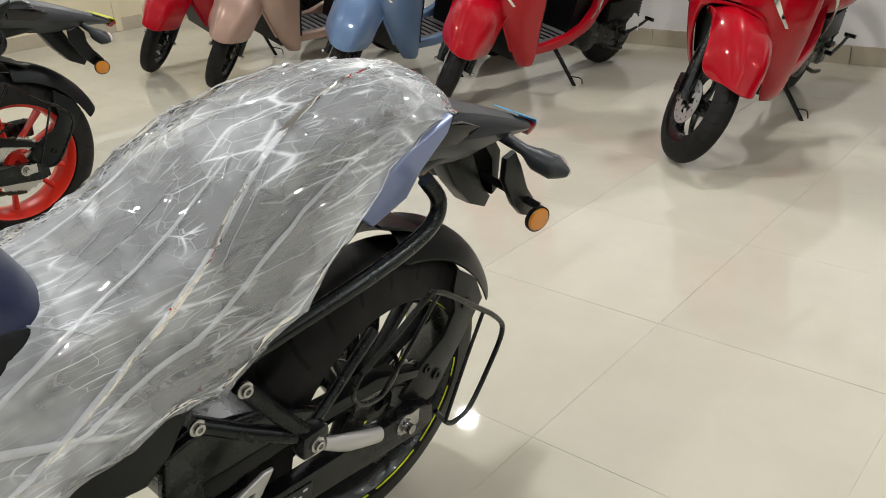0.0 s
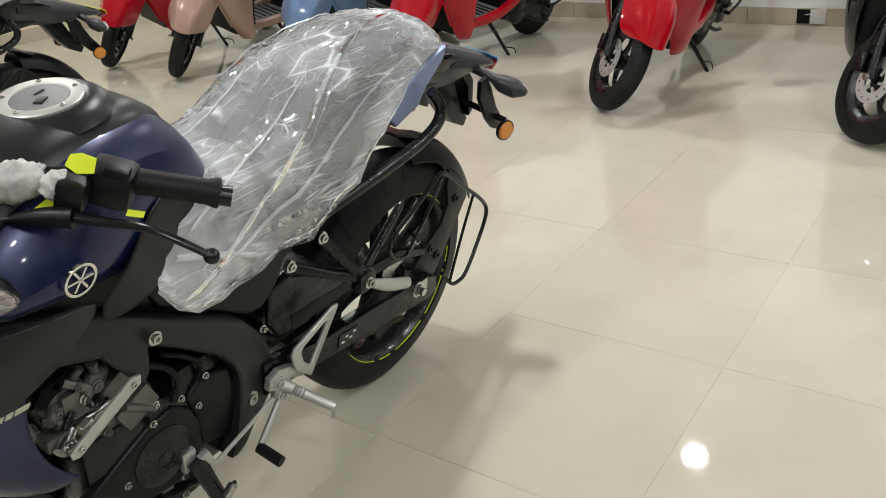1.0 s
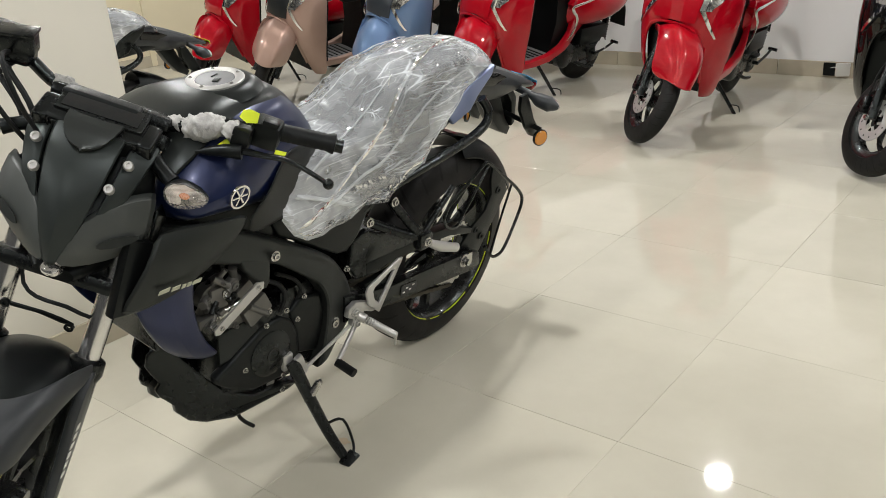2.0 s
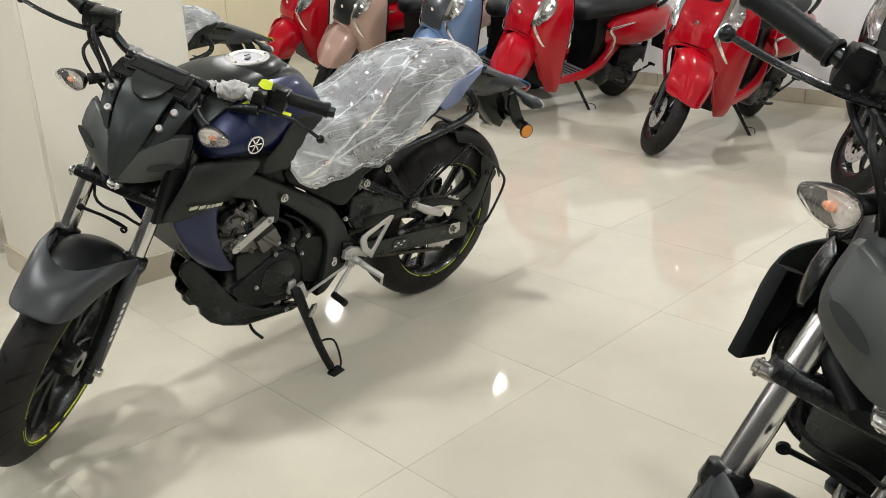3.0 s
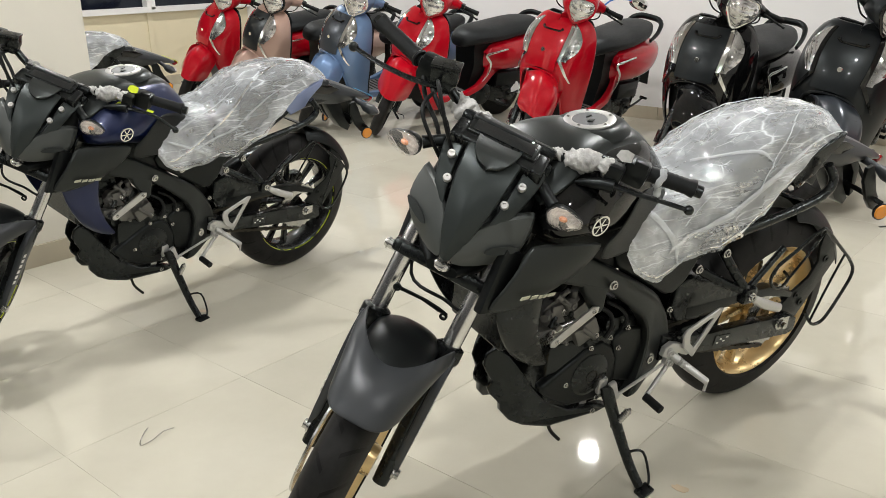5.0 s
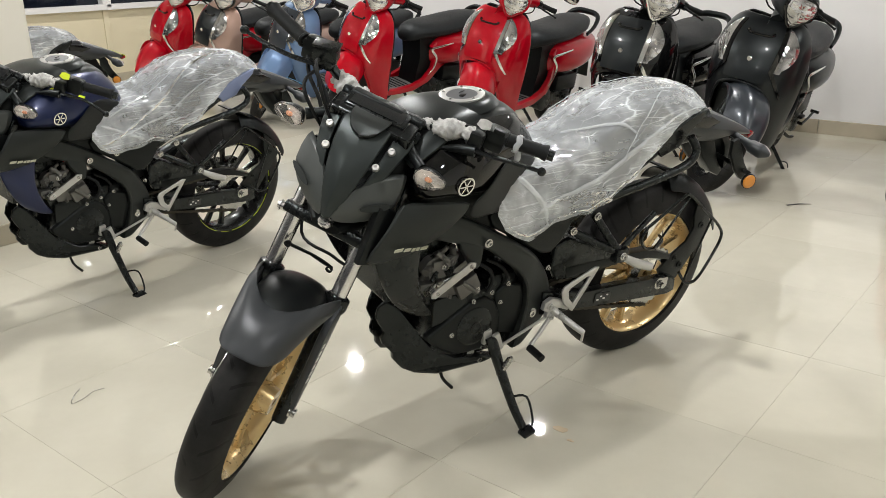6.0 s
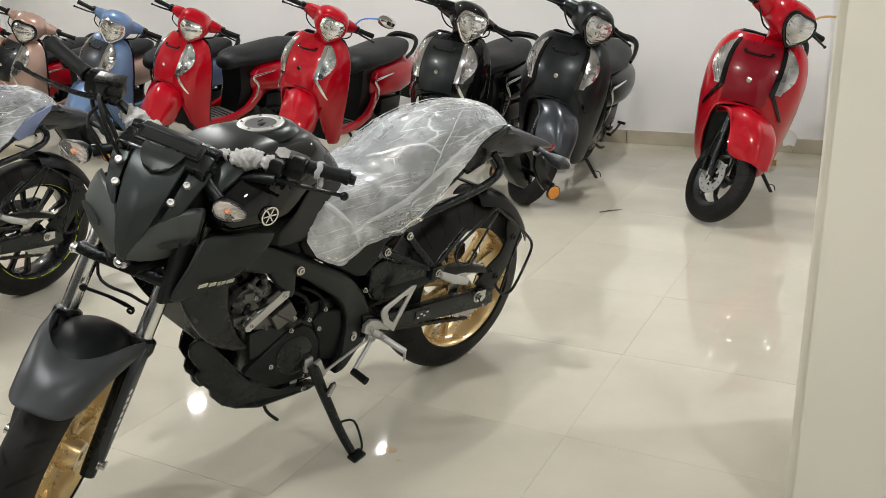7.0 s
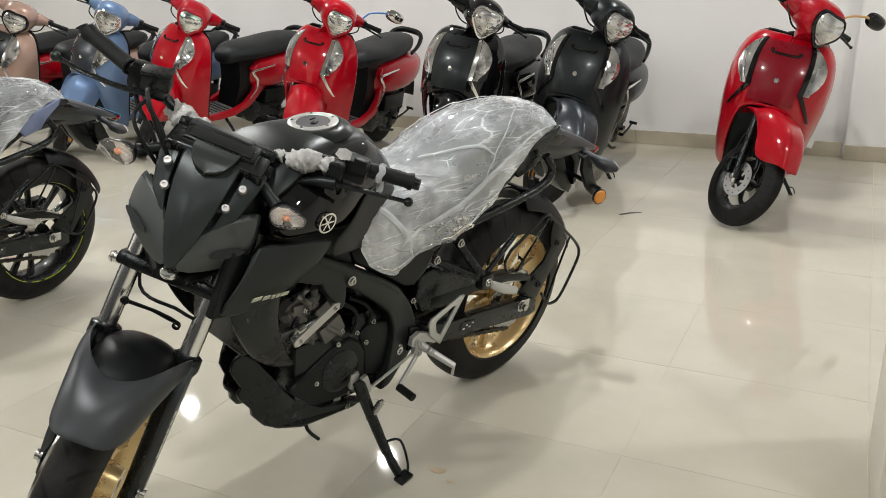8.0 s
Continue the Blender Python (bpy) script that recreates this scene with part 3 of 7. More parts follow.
def wheel(thing_ob, name, centre, xf, radius, half, rim_r, rim_half, rim_mat, tyre_mat, stripe_mat, stripes, disc_side, disc_r, sprocket):
    w = new(name)
    w.parent = thing_ob
    w.matrix_local = (xf if xf is not None else Matrix()) @ Matrix.Translation(centre)
    prof = []
    for k in range(-9, 10):
        a = k / 9
        prof.append((rim_r + (radius - rim_r) * (1 - abs(a) ** 2.6) ** 0.62 if abs(a) < 1 else rim_r, half * math.copysign(abs(a) ** 0.8, a)))
    prof = [(rim_r - 0.004, -rim_half)] + prof + [(rim_r - 0.004, rim_half)]
    part("tyre", lathe(prof, n=72), tyre_mat, w, "black road tyre with slanted grooves", smooth=50)
    h = rim_half
    rim = lathe([(rim_r + 0.006, -h - 0.004), (rim_r + 0.007, -h + 0.004), (rim_r - 0.009, -h + 0.012), (rim_r - 0.013, -0.012), (rim_r - 0.013, 0.012), (rim_r - 0.009, h - 0.012),
                 (rim_r + 0.007, h - 0.004), (rim_r + 0.006, h + 0.004), (rim_r - 0.005, h + 0.003), (rim_r - 0.015, h - 0.008), (rim_r - 0.021, 0.014), (rim_r - 0.021, -0.014),
                 (rim_r - 0.015, -h + 0.008), (rim_r - 0.005, -h - 0.003)], n=72)
    hub = lathe([(0.012, -0.06), (0.034, -0.06), (0.042, -0.03), (0.042, 0.03), (0.034, 0.06), (0.012, 0.06)], n=24)
    bits = [rim, hub]
    for k in range(5):
        for s in (-1, 1):
            t0, t1 = radians(72 * k + s * 15), radians(72 * k + s * 13)
            a = Vector((0.035 * math.cos(t0), 0, 0.035 * math.sin(t0)))
            b = Vector(((rim_r - 0.018) * math.cos(t1), 0, (rim_r - 0.018) * math.sin(t1)))
            bits.append(tube([a, a.lerp(b, 0.5), b], [0.013, 0.0085, 0.0115], 8, 3, flat=1.7))
    part("rim", merge(*bits), rim_mat, w, "cast alloy rim with paired spokes")
    for s in (-1, 1):
        for a0, a1 in stripes:
            part("rim_stripe", lathe([(rim_r - 0.003, s * (h + 0.0045)), (rim_r + 0.005, s * (h + 0.005)), (rim_r + 0.005, s * (h + 0.0075)), (rim_r - 0.003, s * (h + 0.0070))], n=10, a0=a0, a1=a1), stripe_mat, w)
    d = disc_side
    if disc_r:
        part("brake_disc", lathe([(disc_r - 0.04, d * 0.068), (disc_r, d * 0.068), (disc_r, d * 0.073), (disc_r - 0.04, d * 0.073)], n=40), STEEL, w, "drilled steel brake disc")
        part("brake_caliper", box((-disc_r * 0.72, d * 0.085, disc_r * 0.55), (0.1, 0.05, 0.06), 0.012), BLACK_SATIN, w)
    if sprocket:
        teeth = []
        for k in range(96):
            r = 0.098 if k % 4 < 2 else 0.104
            teeth.append((r * math.cos(6.28318 * k / 96), r * math.sin(6.28318 * k / 96)))
        inner = [(0.06 * math.cos(6.28318 * k / 96), 0.06 * math.sin(6.28318 * k / 96)) for k in range(96)]
        part("sprocket", ring_plate(teeth, inner, 0.074, 0.08, 0), STEEL, w, "steel rear sprocket", smooth=0)
    return w


def both(make):
    """The same piece on the left and, mirrored, on the right."""
    return (1, make()), (-1, flip_y(make()))


BAG_X = (0.735, 0.71, 0.67, 0.62, 0.57, 0.52, 0.46, 0.40, 0.34, 0.28, 0.22, 0.15, 0.08, 0.0, -0.07, -0.12, -0.16)
BAG_TOP = (0.785, 0.803, 0.814, 0.818, 0.82, 0.825, 0.834, 0.856, 0.888, 0.917, 0.929, 0.937, 0.938, 0.929, 0.91, 0.882, 0.842)
BAG_LOW = (0.70, 0.660, 0.636, 0.622, 0.628, 0.636, 0.634, 0.634, 0.650, 0.676, 0.712, 0.765, 0.822, 0.858, 0.862, 0.85, 0.83)
BAG_WIDE = (0.152, 0.160, 0.158, 0.152, 0.147, 0.142, 0.14, 0.14, 0.138, 0.135, 0.13, 0.124, 0.114, 0.106, 0.095, 0.075, 0.05)


def film_at(x, u, seed, drop, lift=0.0):
    """A point of the bag: x along the seat, u from -1 (right hem) over the top to 1 (left hem)."""
    t, lo, w = (float(np.interp(-x, [-v for v in BAG_X], v)) for v in (BAG_TOP, BAG_LOW, BAG_WIDE))
    a = abs(u)
    w *= 0.8 if u < 0 else 1.0
    ragged = 0.014 * noise.noise(Vector((x * 14, seed, u * 2.0))) - drop * math.exp(-((x - 0.62) / 0.09) ** 2)
    if a < 0.5:
        q = a / 0.5
        y, z = w * (0.80 * q + 0.12 * q ** 3), t - 0.035 * q ** 2.6
    else:
        q = (a - 0.5) / 0.5
        y, z = w * (0.92 + 0.16 * math.sin(q * 2.2)), (t - 0.035) * (1 - q) + (lo + ragged) * q
    # long pulled folds that fan from the tank end up over the seat
    fan = x * 26 + a * 17 * (0.5 + x) + 2.2 * noise.noise(Vector((x * 5, u * 3, seed)))
    pull = 1 - abs(math.sin(fan))
    fold = 0.0055 * pull ** 3 * min(1, a * 2.2) + 0.0035 * noise.noise(Vector((x * 13, u * 4, seed))) + 0.0025 * abs(noise.noise(Vector((x * 34 + u * 9, u * 11 - x * 15, seed + 4))))
    n = Vector((0, math.copysign(min(1, a * 1.4), u), 1 - min(1, a) * 0.9)).normalized()
    return Vector((x, math.copysign(y, u), z)) + n * (fold + 0.004 + lift)


def seat_film(seed, drop):
    return loft([[film_at(x, k / 30 - 1, seed, drop) for k in range(61)] for x in np.linspace(BAG_X[0], BAG_X[-1], 110)], cap=False, closed=False)


def film_band(seed, drop, a, b, w0, w1, bow=0.0, lift=0.004):
    """A doubled fold of the bag from (x, u) a to b."""
    rows = []
    for i in range(31):
        q = i / 30
        x, u = a[0] + (b[0] - a[0]) * q + bow * math.sin(q * math.pi), a[1] + (b[1] - a[1]) * q
        w = (w0 + (w1 - w0) * q) * (1 + 0.25 * noise.noise(Vector((q * 6, seed, 3))))
        rows.append([film_at(x + w * k * 0.6, u + w * k * 2.2, seed, drop, lift + 0.002 * (1 - abs(k))) for k in (-1, -0.5, 0, 0.5, 1)])
    return loft(rows, cap=False, closed=False)


def motorcycle(m, c, label):
    """c: materials for tank, cover, shroud, tail, fender, rim, stripe tape, and the arcs of tape on the rims."""
    steer = turn_about(HEAD_FOOT, HEAD_AXIS, c["lock"])
    low = steer @ turn_about((1.15, 0, 0.80), (1, 0, 0), -1.5)
    o = thing("motorcycle", m, label, "motorcycle", "parked motorcycles")
    P = lambda name, bm, mat, lab="", xf=None, parent=None, smooth=38, sub=0: part(name, bm, mat, parent or o, lab, xf, smooth, sub)
    wheel(o, "rear_wheel", (0, 0, 0.303), None, 0.303, 0.070, 0.216, 0.058, c["rim"], TYRE_REAR, c["tape"], c["arcs"], -1, 0.11, True)
    wheel(o, "front_wheel", (1.350, 0, 0.29), low, 0.29, 0.050, 0.216, 0.042, c["rim"], TYRE_FRONT, c["tape"], c["arcs"], -1, 0.14, False)

    # fork, in straight-ahead place, turned with the bars
    d = Vector(HEAD_AXIS)
    axle = Vector((1.350, 0, 0.29))
    d = (Vector((1.335, 0, 0.29)) + d * 0.74 - axle) / 0.74
    for s in (1, -1):
        y = Vector((0, 0.089 * s, 0))
        P("fork_tube", tube([axle + y + d * 0.24, axle + y + d * 0.40, axle + y + d * 0.74], 0.0205, 20, 1), FORK_CHROME, "polished steel fork tube", low)
        leg = merge(tube([axle + y - d * 0.035, axle + y + d * 0.05, axle + y + d * 0.20, axle + y + d * 0.285], [0.018, 0.021, 0.024, 0.027], 18, 1),
                    tube([axle + y + d * 0.275, axle + y + d * 0.285, axle + y + d * 0.31, axle + y + d * 0.315], [0.029, 0.033, 0.032, 0.024], 18, 1))
        P("fork_leg", leg, BLACK_SATIN, "black fork slider", low)
        guard = plate([(-0.008, 0.012), (0.010, 0.004), (0.022, 0.05), (0.030, 0.13), (0.045, 0.21), (0.042, 0.265), (0.026, 0.303), (-0.024, 0.305), (-0.020, 0.16)], -0.010, 0.010, 0.006)
        gm = low @ Matrix.Translation(axle + Vector((0, s * 0.104, 0))) @ Matrix.Rotation(radians(-25.5), 4, "Y")
        g = P("fork_guard", guard, c["fender"], "black fork guard with pale lettering bars", gm)
        for k in range(6):
            P("lettering_bar", box((0.022, s * 0.0106, 0.10 + k * 0.019), (0.017, 0.0014, 0.011)), WHITE_PLASTIC, "", gm, g, 0)
        P("fork_clamp", box(axle + y + d * 0.455, (0.06, 0.058, 0.03), 0.01, (0, -25.5, 0)), BLACK_SATIN, "", low)
        P("axle_nut", merge(rod(axle + Vector((0, s * 0.075, 0)), axle + Vector((0, s * 0.120, 0)), 0.012), bolt(axle + Vector((0, s * 0.104, 0)), 0.017, s * 0.014)), STEEL, "", low)
    P("clamp_reflector", merge(rod(axle + Vector((0, -0.108, 0)) + d * 0.445, axle + Vector((0, -0.128, 0)) + d * 0.445, 0.011), bolt(axle + Vector((0, -0.128, 0)) + d * 0.445, 0.014, -0.008)), STEEL, "", low)
    P("lower_yoke", box(axle + d * 0.455, (0.07, 0.2, 0.03), 0.01, (0, -25.5, 0)), BLACK_SATIN, "", low)
    P("upper_yoke", box(axle + d * 0.73, (0.075, 0.215, 0.03), 0.01, (0, -25.5, 0)), BLACK_SATIN, "", low)
    P("steering_head", rod(Vector(HEAD_FOOT) + d * 0.80, Vector(HEAD_FOOT) + d * 1.02, 0.032), BLACK_SATIN)

    # front mudguard: painted nose, black saddle between the fork legs
    def arc(a0, a1, r, hw, deep, n=14, w=13, bulge=0.0, taper=0.0):
        g = []
        for i in range(n + 1):
            t = radians(a0 + (a1 - a0) * i / n)
            q = i / n
            ww = hw * (1 - taper * (1 - q) ** 2.2)
            row = []
            for k in range(w):
                u = 2 * k / (w - 1) - 1
                rr = r + bulge * math.sin(math.pi * q) - deep * abs(u) ** 2.6
                row.append((1.350 + rr * math.cos(t), ww * (u if abs(u) < 0.8 else math.copysign(0.8 + (abs(u) - 0.8) * 0.6, u)), 0.29 + rr * math.sin(t)))
            g.append(row)
        return g

    nose = []
    for i in range(17):
        row = []
        for k in range(19):
            u = 2 * k / 18 - 1
            a = abs(u)
            lo, hi = 58 + 11 * a ** 3.4, 82 + 37 * a ** 2.1
            t = radians(lo + (hi - lo) * i / 16)
            rr = 0.330 - 0.052 * a ** 2.8 + 0.012 * math.sin(math.pi * i / 16) * (1 - a) + 0.030 * (i / 16) ** 3 * a
            row.append((1.350 + rr * math.cos(t), (0.076 + 0.034 * min(1, i / 12)) * math.sin(u * 1.35) / math.sin(1.35), 0.29 + rr * math.sin(t)))
        nose.append(row)
    P("front_mudguard", shell(nose, 0.005), c["fender"], "satin front mudguard", low, sub=1)
    P("mudguard_saddle", shell(arc(76, 128, 0.312, 0.084, 0.03, n=14, bulge=0.016), 0.006), BLACK, "black mudguard saddle", low, sub=1)

    # face: beak, brackets with bolts, brow wings, small projector lamp
    hl = P("headlamp_shell", loft([oval(1.03, 0, 0.875, 0.11, 0.085), oval(1.09, 0, 0.855, 0.112, 0.095), oval(1.15, 0, 0.825, 0.088, 0.07), oval(1.195, 0, 0.80, 0.05, 0.045)]), BLACK, "black headlamp housing", steer)
    cols = (-1, -0.5, 0, 0.5, 1)
    beak = [[(x + b * (1 - abs(y)), y * w, z) for y in cols] for x, b, w, z in ((1.062, 0.0, 0.060, 0.978), (1.112, 0.004, 0.060, 0.970), (1.154, 0.012, 0.055, 0.930), (1.186, 0.018, 0.046, 0.879), (1.208, 0.02, 0.032, 0.822), (1.222, 0.008, 0.013, 0.768))]
    back = [[(x - 0.010, y * w, z - 0.012) for y in (-1, -0.5, 0, 0.5, 1)] for x, w, z in ((1.058, 0.104, 0.968), (1.106, 0.100, 0.958), (1.150, 0.086, 0.916), (1.178, 0.070, 0.868), (1.200, 0.048, 0.816))]
    P("mask_backing", shell(back, 0.008), BLACK, "", steer, sub=1)
    P("beak", shell(beak, 0.006), GREY_MASK, "charcoal headlamp beak", steer @ Matrix.Translation((0.004, 0, 0.004)), sub=1)
    # dished hood: same plastic as the beak, darker grey paints the recess's shade
    hood = []
    for k in range(13):
        q = k / 12
        x, w = 1.078 + 0.064 * q, 0.046 * math.sqrt(max(0.004, 1 - q ** 2.6))
        z = float(np.interp(x, (1.078, 1.100, 1.118, 1.134, 1.150, 1.164), (0.9815, 0.9785, 0.9725, 0.9605, 0.9455, 0.9285)))
        hood.append([(x, w * y, z - 0.003 * (1 - y * y)) for y in (-1, -0.7, -0.35, 0, 0.35, 0.7, 1)])
    P("beak_inset", shell(hood, 0.004), GREY_SCOOP, "dished hood of the beak, recess shade in its darker grey", steer @ Matrix.Translation((0.004, 0, 0.004)), smooth=80)
    for s in (1, -1):
        br = [[(1.064, s * 0.065, 0.972), (1.062, s * 0.088, 0.969), (1.058, s * 0.114, 0.960)], [(1.110, s * 0.065, 0.962), (1.108, s * 0.084, 0.959), (1.102, s * 0.110, 0.948)],
              [(1.153, s * 0.061, 0.920), (1.152, s * 0.075, 0.918), (1.146, s * 0.096, 0.906)], [(1.181, s * 0.052, 0.870), (1.180, s * 0.060, 0.870), (1.164, s * 0.082, 0.865)], [(1.206, s * 0.030, 0.818), (1.200, s * 0.042, 0.818), (1.188, s * 0.056, 0.823)]]
        P("mask_bracket", shell(br, 0.007), GREY_MASK, "charcoal cheek panel of the headlamp mask", steer, sub=1)
        side = [[(1.098, s * 0.124, 0.862), (1.06, s * 0.138, 0.856), (1.02, s * 0.122, 0.85)], [(1.122, s * 0.134, 0.83), (1.075, s * 0.150, 0.818), (1.03, s * 0.13, 0.80)], [(1.126, s * 0.125, 0.775), (1.08, s * 0.132, 0.755), (1.04, s * 0.115, 0.75)]]
        P("lamp_side", shell(side, 0.006), BLACK_SATIN, "black side panel of the headlamp", steer, sub=1)
        for p in ((1.130, 0.0768, 0.946), (1.166, 0.062, 0.914)):
            P("mask_bolt", lathe([(0.0, 0.002), (0.0034, 0.002), (0.0037, 0.0045), (0.0072, 0.0045), (0.0088, 0.001), (0.0088, -0.006), (0.0, -0.006)], n=16, axis="x", closed=False), ALLOY, "bright mask bolt",
              steer @ pose(p[0] + 0.003, s * p[1], p[2] + 0.003, 0, -48, 0))
        wing = [[(1.222, s * 0.012, 0.765), (1.208, s * 0.03, 0.80), (1.19, s * 0.036, 0.838)], [(1.20, s * 0.045, 0.752), (1.195, s * 0.068, 0.802), (1.16, s * 0.066, 0.872)],
                [(1.165, s * 0.092, 0.762), (1.168, s * 0.112, 0.815), (1.132, s * 0.103, 0.897)], [(1.138, s * 0.138, 0.79), (1.142, s * 0.152, 0.828), (1.105, s * 0.143, 0.902)],
                [(1.09, s * 0.132, 0.80), (1.085, s * 0.140, 0.834), (1.065, s * 0.136, 0.868)]]
        rings = [[b, k2, t, (t[0] - 0.016, t[1] * 0.92, t[2] - 0.004), (k2[0] - 0.018, k2[1] * 0.92, k2[2]), (b[0] - 0.014, b[1] * 0.92, b[2] + 0.006)] for b, k2, t in wing]
        P("brow_wing", loft(rings), GREY_BROW, "satin grey brow of the headlamp", steer @ Matrix.Translation((0.018, -0.013 * s, 0.008)), sub=1)
        on = lambda r, q: [(wing[int(r)][1][i] * (1 - q) + wing[int(r)][2][i] * q) * (1 - r % 1) + (wing[int(r) + 1][1][i] * (1 - q) + wing[int(r) + 1][2][i] * q) * (r % 1) for i in range(3)]
        # strip laid on the brow; its dark colour is the shade of the recessed slot
        slot = [[on(r, a), on(r, b)] for r, a, b in ((1.25, 0.06, 0.10), (1.4, 0.01, 0.16), (1.7, -0.02, 0.18), (2.1, -0.02, 0.17), (2.4, 0.0, 0.15), (2.6, 0.05, 0.10))]
        P("running_light", shell(slot, 0.003), GREY_SCOOP, "dark strip standing in for the shaded running light slot", steer @ Matrix.Translation((0.0205, -0.012 * s, 0.0105)))
        P("indicator_stalk", tube([(1.068, s * 0.09, 0.944), (1.090, s * 0.122, 0.935), (1.104, s * 0.146, 0.926)], [0.015, 0.012, 0.014], 12, 3), BLACK, "", steer)
        im = steer @ pose(1.100, s * 0.166, 0.922, 0, 0, s * 10)
        leaf = lambda x, k: [(x, s * (0.002 + 0.038 * k * math.cos(a) * (1.12 if math.cos(a) > 0 else 0.88)), 0.0225 * k * math.sin(a) * (1 - 0.22 * math.cos(a))) for a in [6.28318 * q / 28 for q in range(28)]]
        ind = P("indicator", loft([leaf(-0.002, 0.1), leaf(0.004, 0.75), leaf(0.020, 1.0), leaf(0.027, 0.98)]), BLACK, "clear lens front indicator", im)
        P("indicator_bowl", facet(loft([leaf(0.0275, 0.93), leaf(0.024, 0.8), leaf(0.019, 0.45), leaf(0.018, 0.1)]), 0.0022, 4), LENS_WARM, "bright reflector bowl", im, ind, 0)
        P("indicator_bulb", ball((0.029, s * 0.004, 0), (0.006, 0.009, 0.006)), BULB_PINK, "amber bulb", im, ind)
        P("indicator_lens", loft([leaf(0.026, 1.0), leaf(0.034, 0.97), leaf(0.042, 0.82), leaf(0.048, 0.55), leaf(0.050, 0.22), leaf(0.0505, 0.02)]), CLEAR, "clear indicator lens", im, ind)
    P("projector_lamp", merge(facet(ball((1.208, 0, 0.752), (0.018, 0.019, 0.013), 14, 9), 0.001, 3), rod((1.17, 0, 0.76), (1.205, 0, 0.752), 0.017)), LENS, "clear projector lamp", steer)
    P("chin_guard", loft([oval(1.08, 0, 0.76, 0.10, 0.03), oval(1.15, 0, 0.745, 0.075, 0.026), oval(1.20, 0, 0.735, 0.035, 0.014)]), BLACK, "", steer)
    P("number_bracket", plate([(-0.082, -0.004), (-0.07, -0.012), (0.0, -0.006), (0.05, -0.030), (0.07, -0.030), (0.078, -0.018), (0.05, 0.002), (0.01, 0.014), (-0.05, 0.012), (-0.075, 0.012)], -0.002, 0.002, 0.001), BLACK, "bare black number plate bracket",
      steer @ pose(1.215, -0.012, 0.652, 10, 0, 90) @ Matrix.Diagonal((0.80, 1, 0.38, 1)))
    for y, z in ((-0.069, 0.653), (0.044, 0.638)):
        P("bracket_eye", lathe([(0.0045, -0.003), (0.0088, -0.003), (0.0088, 0.003), (0.0045, 0.003)], n=16, axis="x"), BLACK, "", steer @ pose(1.217, y, z))
    P("brake_hose", tube([(1.02, -0.1, 0.95), (1.09, -0.08, 0.80), (1.17, -0.06, 0.665), (1.19, 0.04, 0.655), (1.17, 0.085, 0.60), (1.25, 0.075, 0.45)], 0.0038, 8, 6), RUBBER, "", steer)

    # instrument, bars and controls
    bars = steer @ Matrix.Translation((0.037, 0, 0.012))
    tilt = (0, 13, 0)
    ins = P("instrument", box((1.031, 0, 0.946), (0.062, 0.200, 0.050), 0.010, tilt, 3), BLACK_SATIN, "black instrument console", bars)
    P("console_lid", box((1.018, 0, 0.974), (0.052, 0.150, 0.012), 0.005, tilt, 3), BLACK_SATIN, "", bars, ins)
    P("console_face", box((1.0595, 0, 0.941), (0.006, 0.134, 0.036), 0.002, tilt, 3), BLACK, "", bars, ins)
    for y in (-0.084, 0.084):
        P("console_ear", box((1.033, y * 1.04, 0.946), (0.062, 0.028, 0.051), 0.009, tilt, 3), BLACK_SATIN, "", bars, ins)
        P("console_rib", box((1.0635, y * 0.86, 0.944), (0.004, 0.004, 0.036), 0.001, tilt), BLACK_GLOSS, "", bars, ins)
    P("console_hood", box((0.990, -0.012, 0.977), (0.034, 0.132, 0.020), 0.007, (0, -8, 0), 3), BLACK, "", bars, ins)
    P("screen", box((1.018, 0, 0.9805), (0.040, 0.13, 0.003), 0.001, tilt), GLASS_DARK, "dark liquid crystal screen", bars)
    P("top_yoke", box((0.955, 0, 0.955), (0.075, 0.21, 0.028), 0.01, (0, -25, 0)), BLACK_SATIN, "", bars)
    P("ignition_lock", merge(rod((0.975, 0, 0.92), (0.968, 0, 0.955), 0.018), rod((0.968, 0, 0.955), (0.967, 0, 0.959), 0.008)), BLACK_SATIN, "", bars)
    P("handlebar", tube([(0.880, -0.350, 1.020), (0.932, -0.24, 1.013), (0.954, -0.165, 0.998), (0.962, -0.10, 0.964), (0.962, 0, 0.946), (0.962, 0.10, 0.958), (0.945, 0.17, 0.982), (0.925, 0.25, 0.990), (0.908, 0.385, 1.000)], 0.0112, 14, 5), BLACK_SATIN, "black handlebar tube", bars)
    for y in (0.045, -0.045):
        P("bar_clamp", box((0.962, y, 0.944), (0.03, 0.028, 0.036), 0.006), BLACK_SATIN, "", bars)
    for s in (1, -1):
        hold = Matrix.Translation((0.010, 0.040, -0.012) if s > 0 else (0.026, 0.018, 0.008))
        gp = [(0.018, 0.0), (0.0195, 0.004), (0.0165, 0.008)]
        for k in range(1, 11):
            gp += [(0.0172, 0.008 + k * 0.0105), (0.0162, 0.0125 + k * 0.0105)]
        gp += [(0.0195, 0.13), (0.0195, 0.135), (0.012, 0.137)]
        P("grip", lathe([(0.011, 0.0)] + gp + [(0.011, 0.137)], n=20), RUBBER, "ribbed black rubber grip", bars @ (pose(0.921, 0.252, 0.991, 4.2, 0, 6) if s > 0 else pose(0.934, -0.237, 1.013, 3.2, 0, 153)))
        P("bar_end", rod((0.9085, 0.386, 1.000), (0.907, 0.402, 1.001), 0.0135) if s > 0 else rod((0.874, -0.356, 1.020), (0.867, -0.370, 1.021), 0.0135), BLACK_SATIN, "", bars)
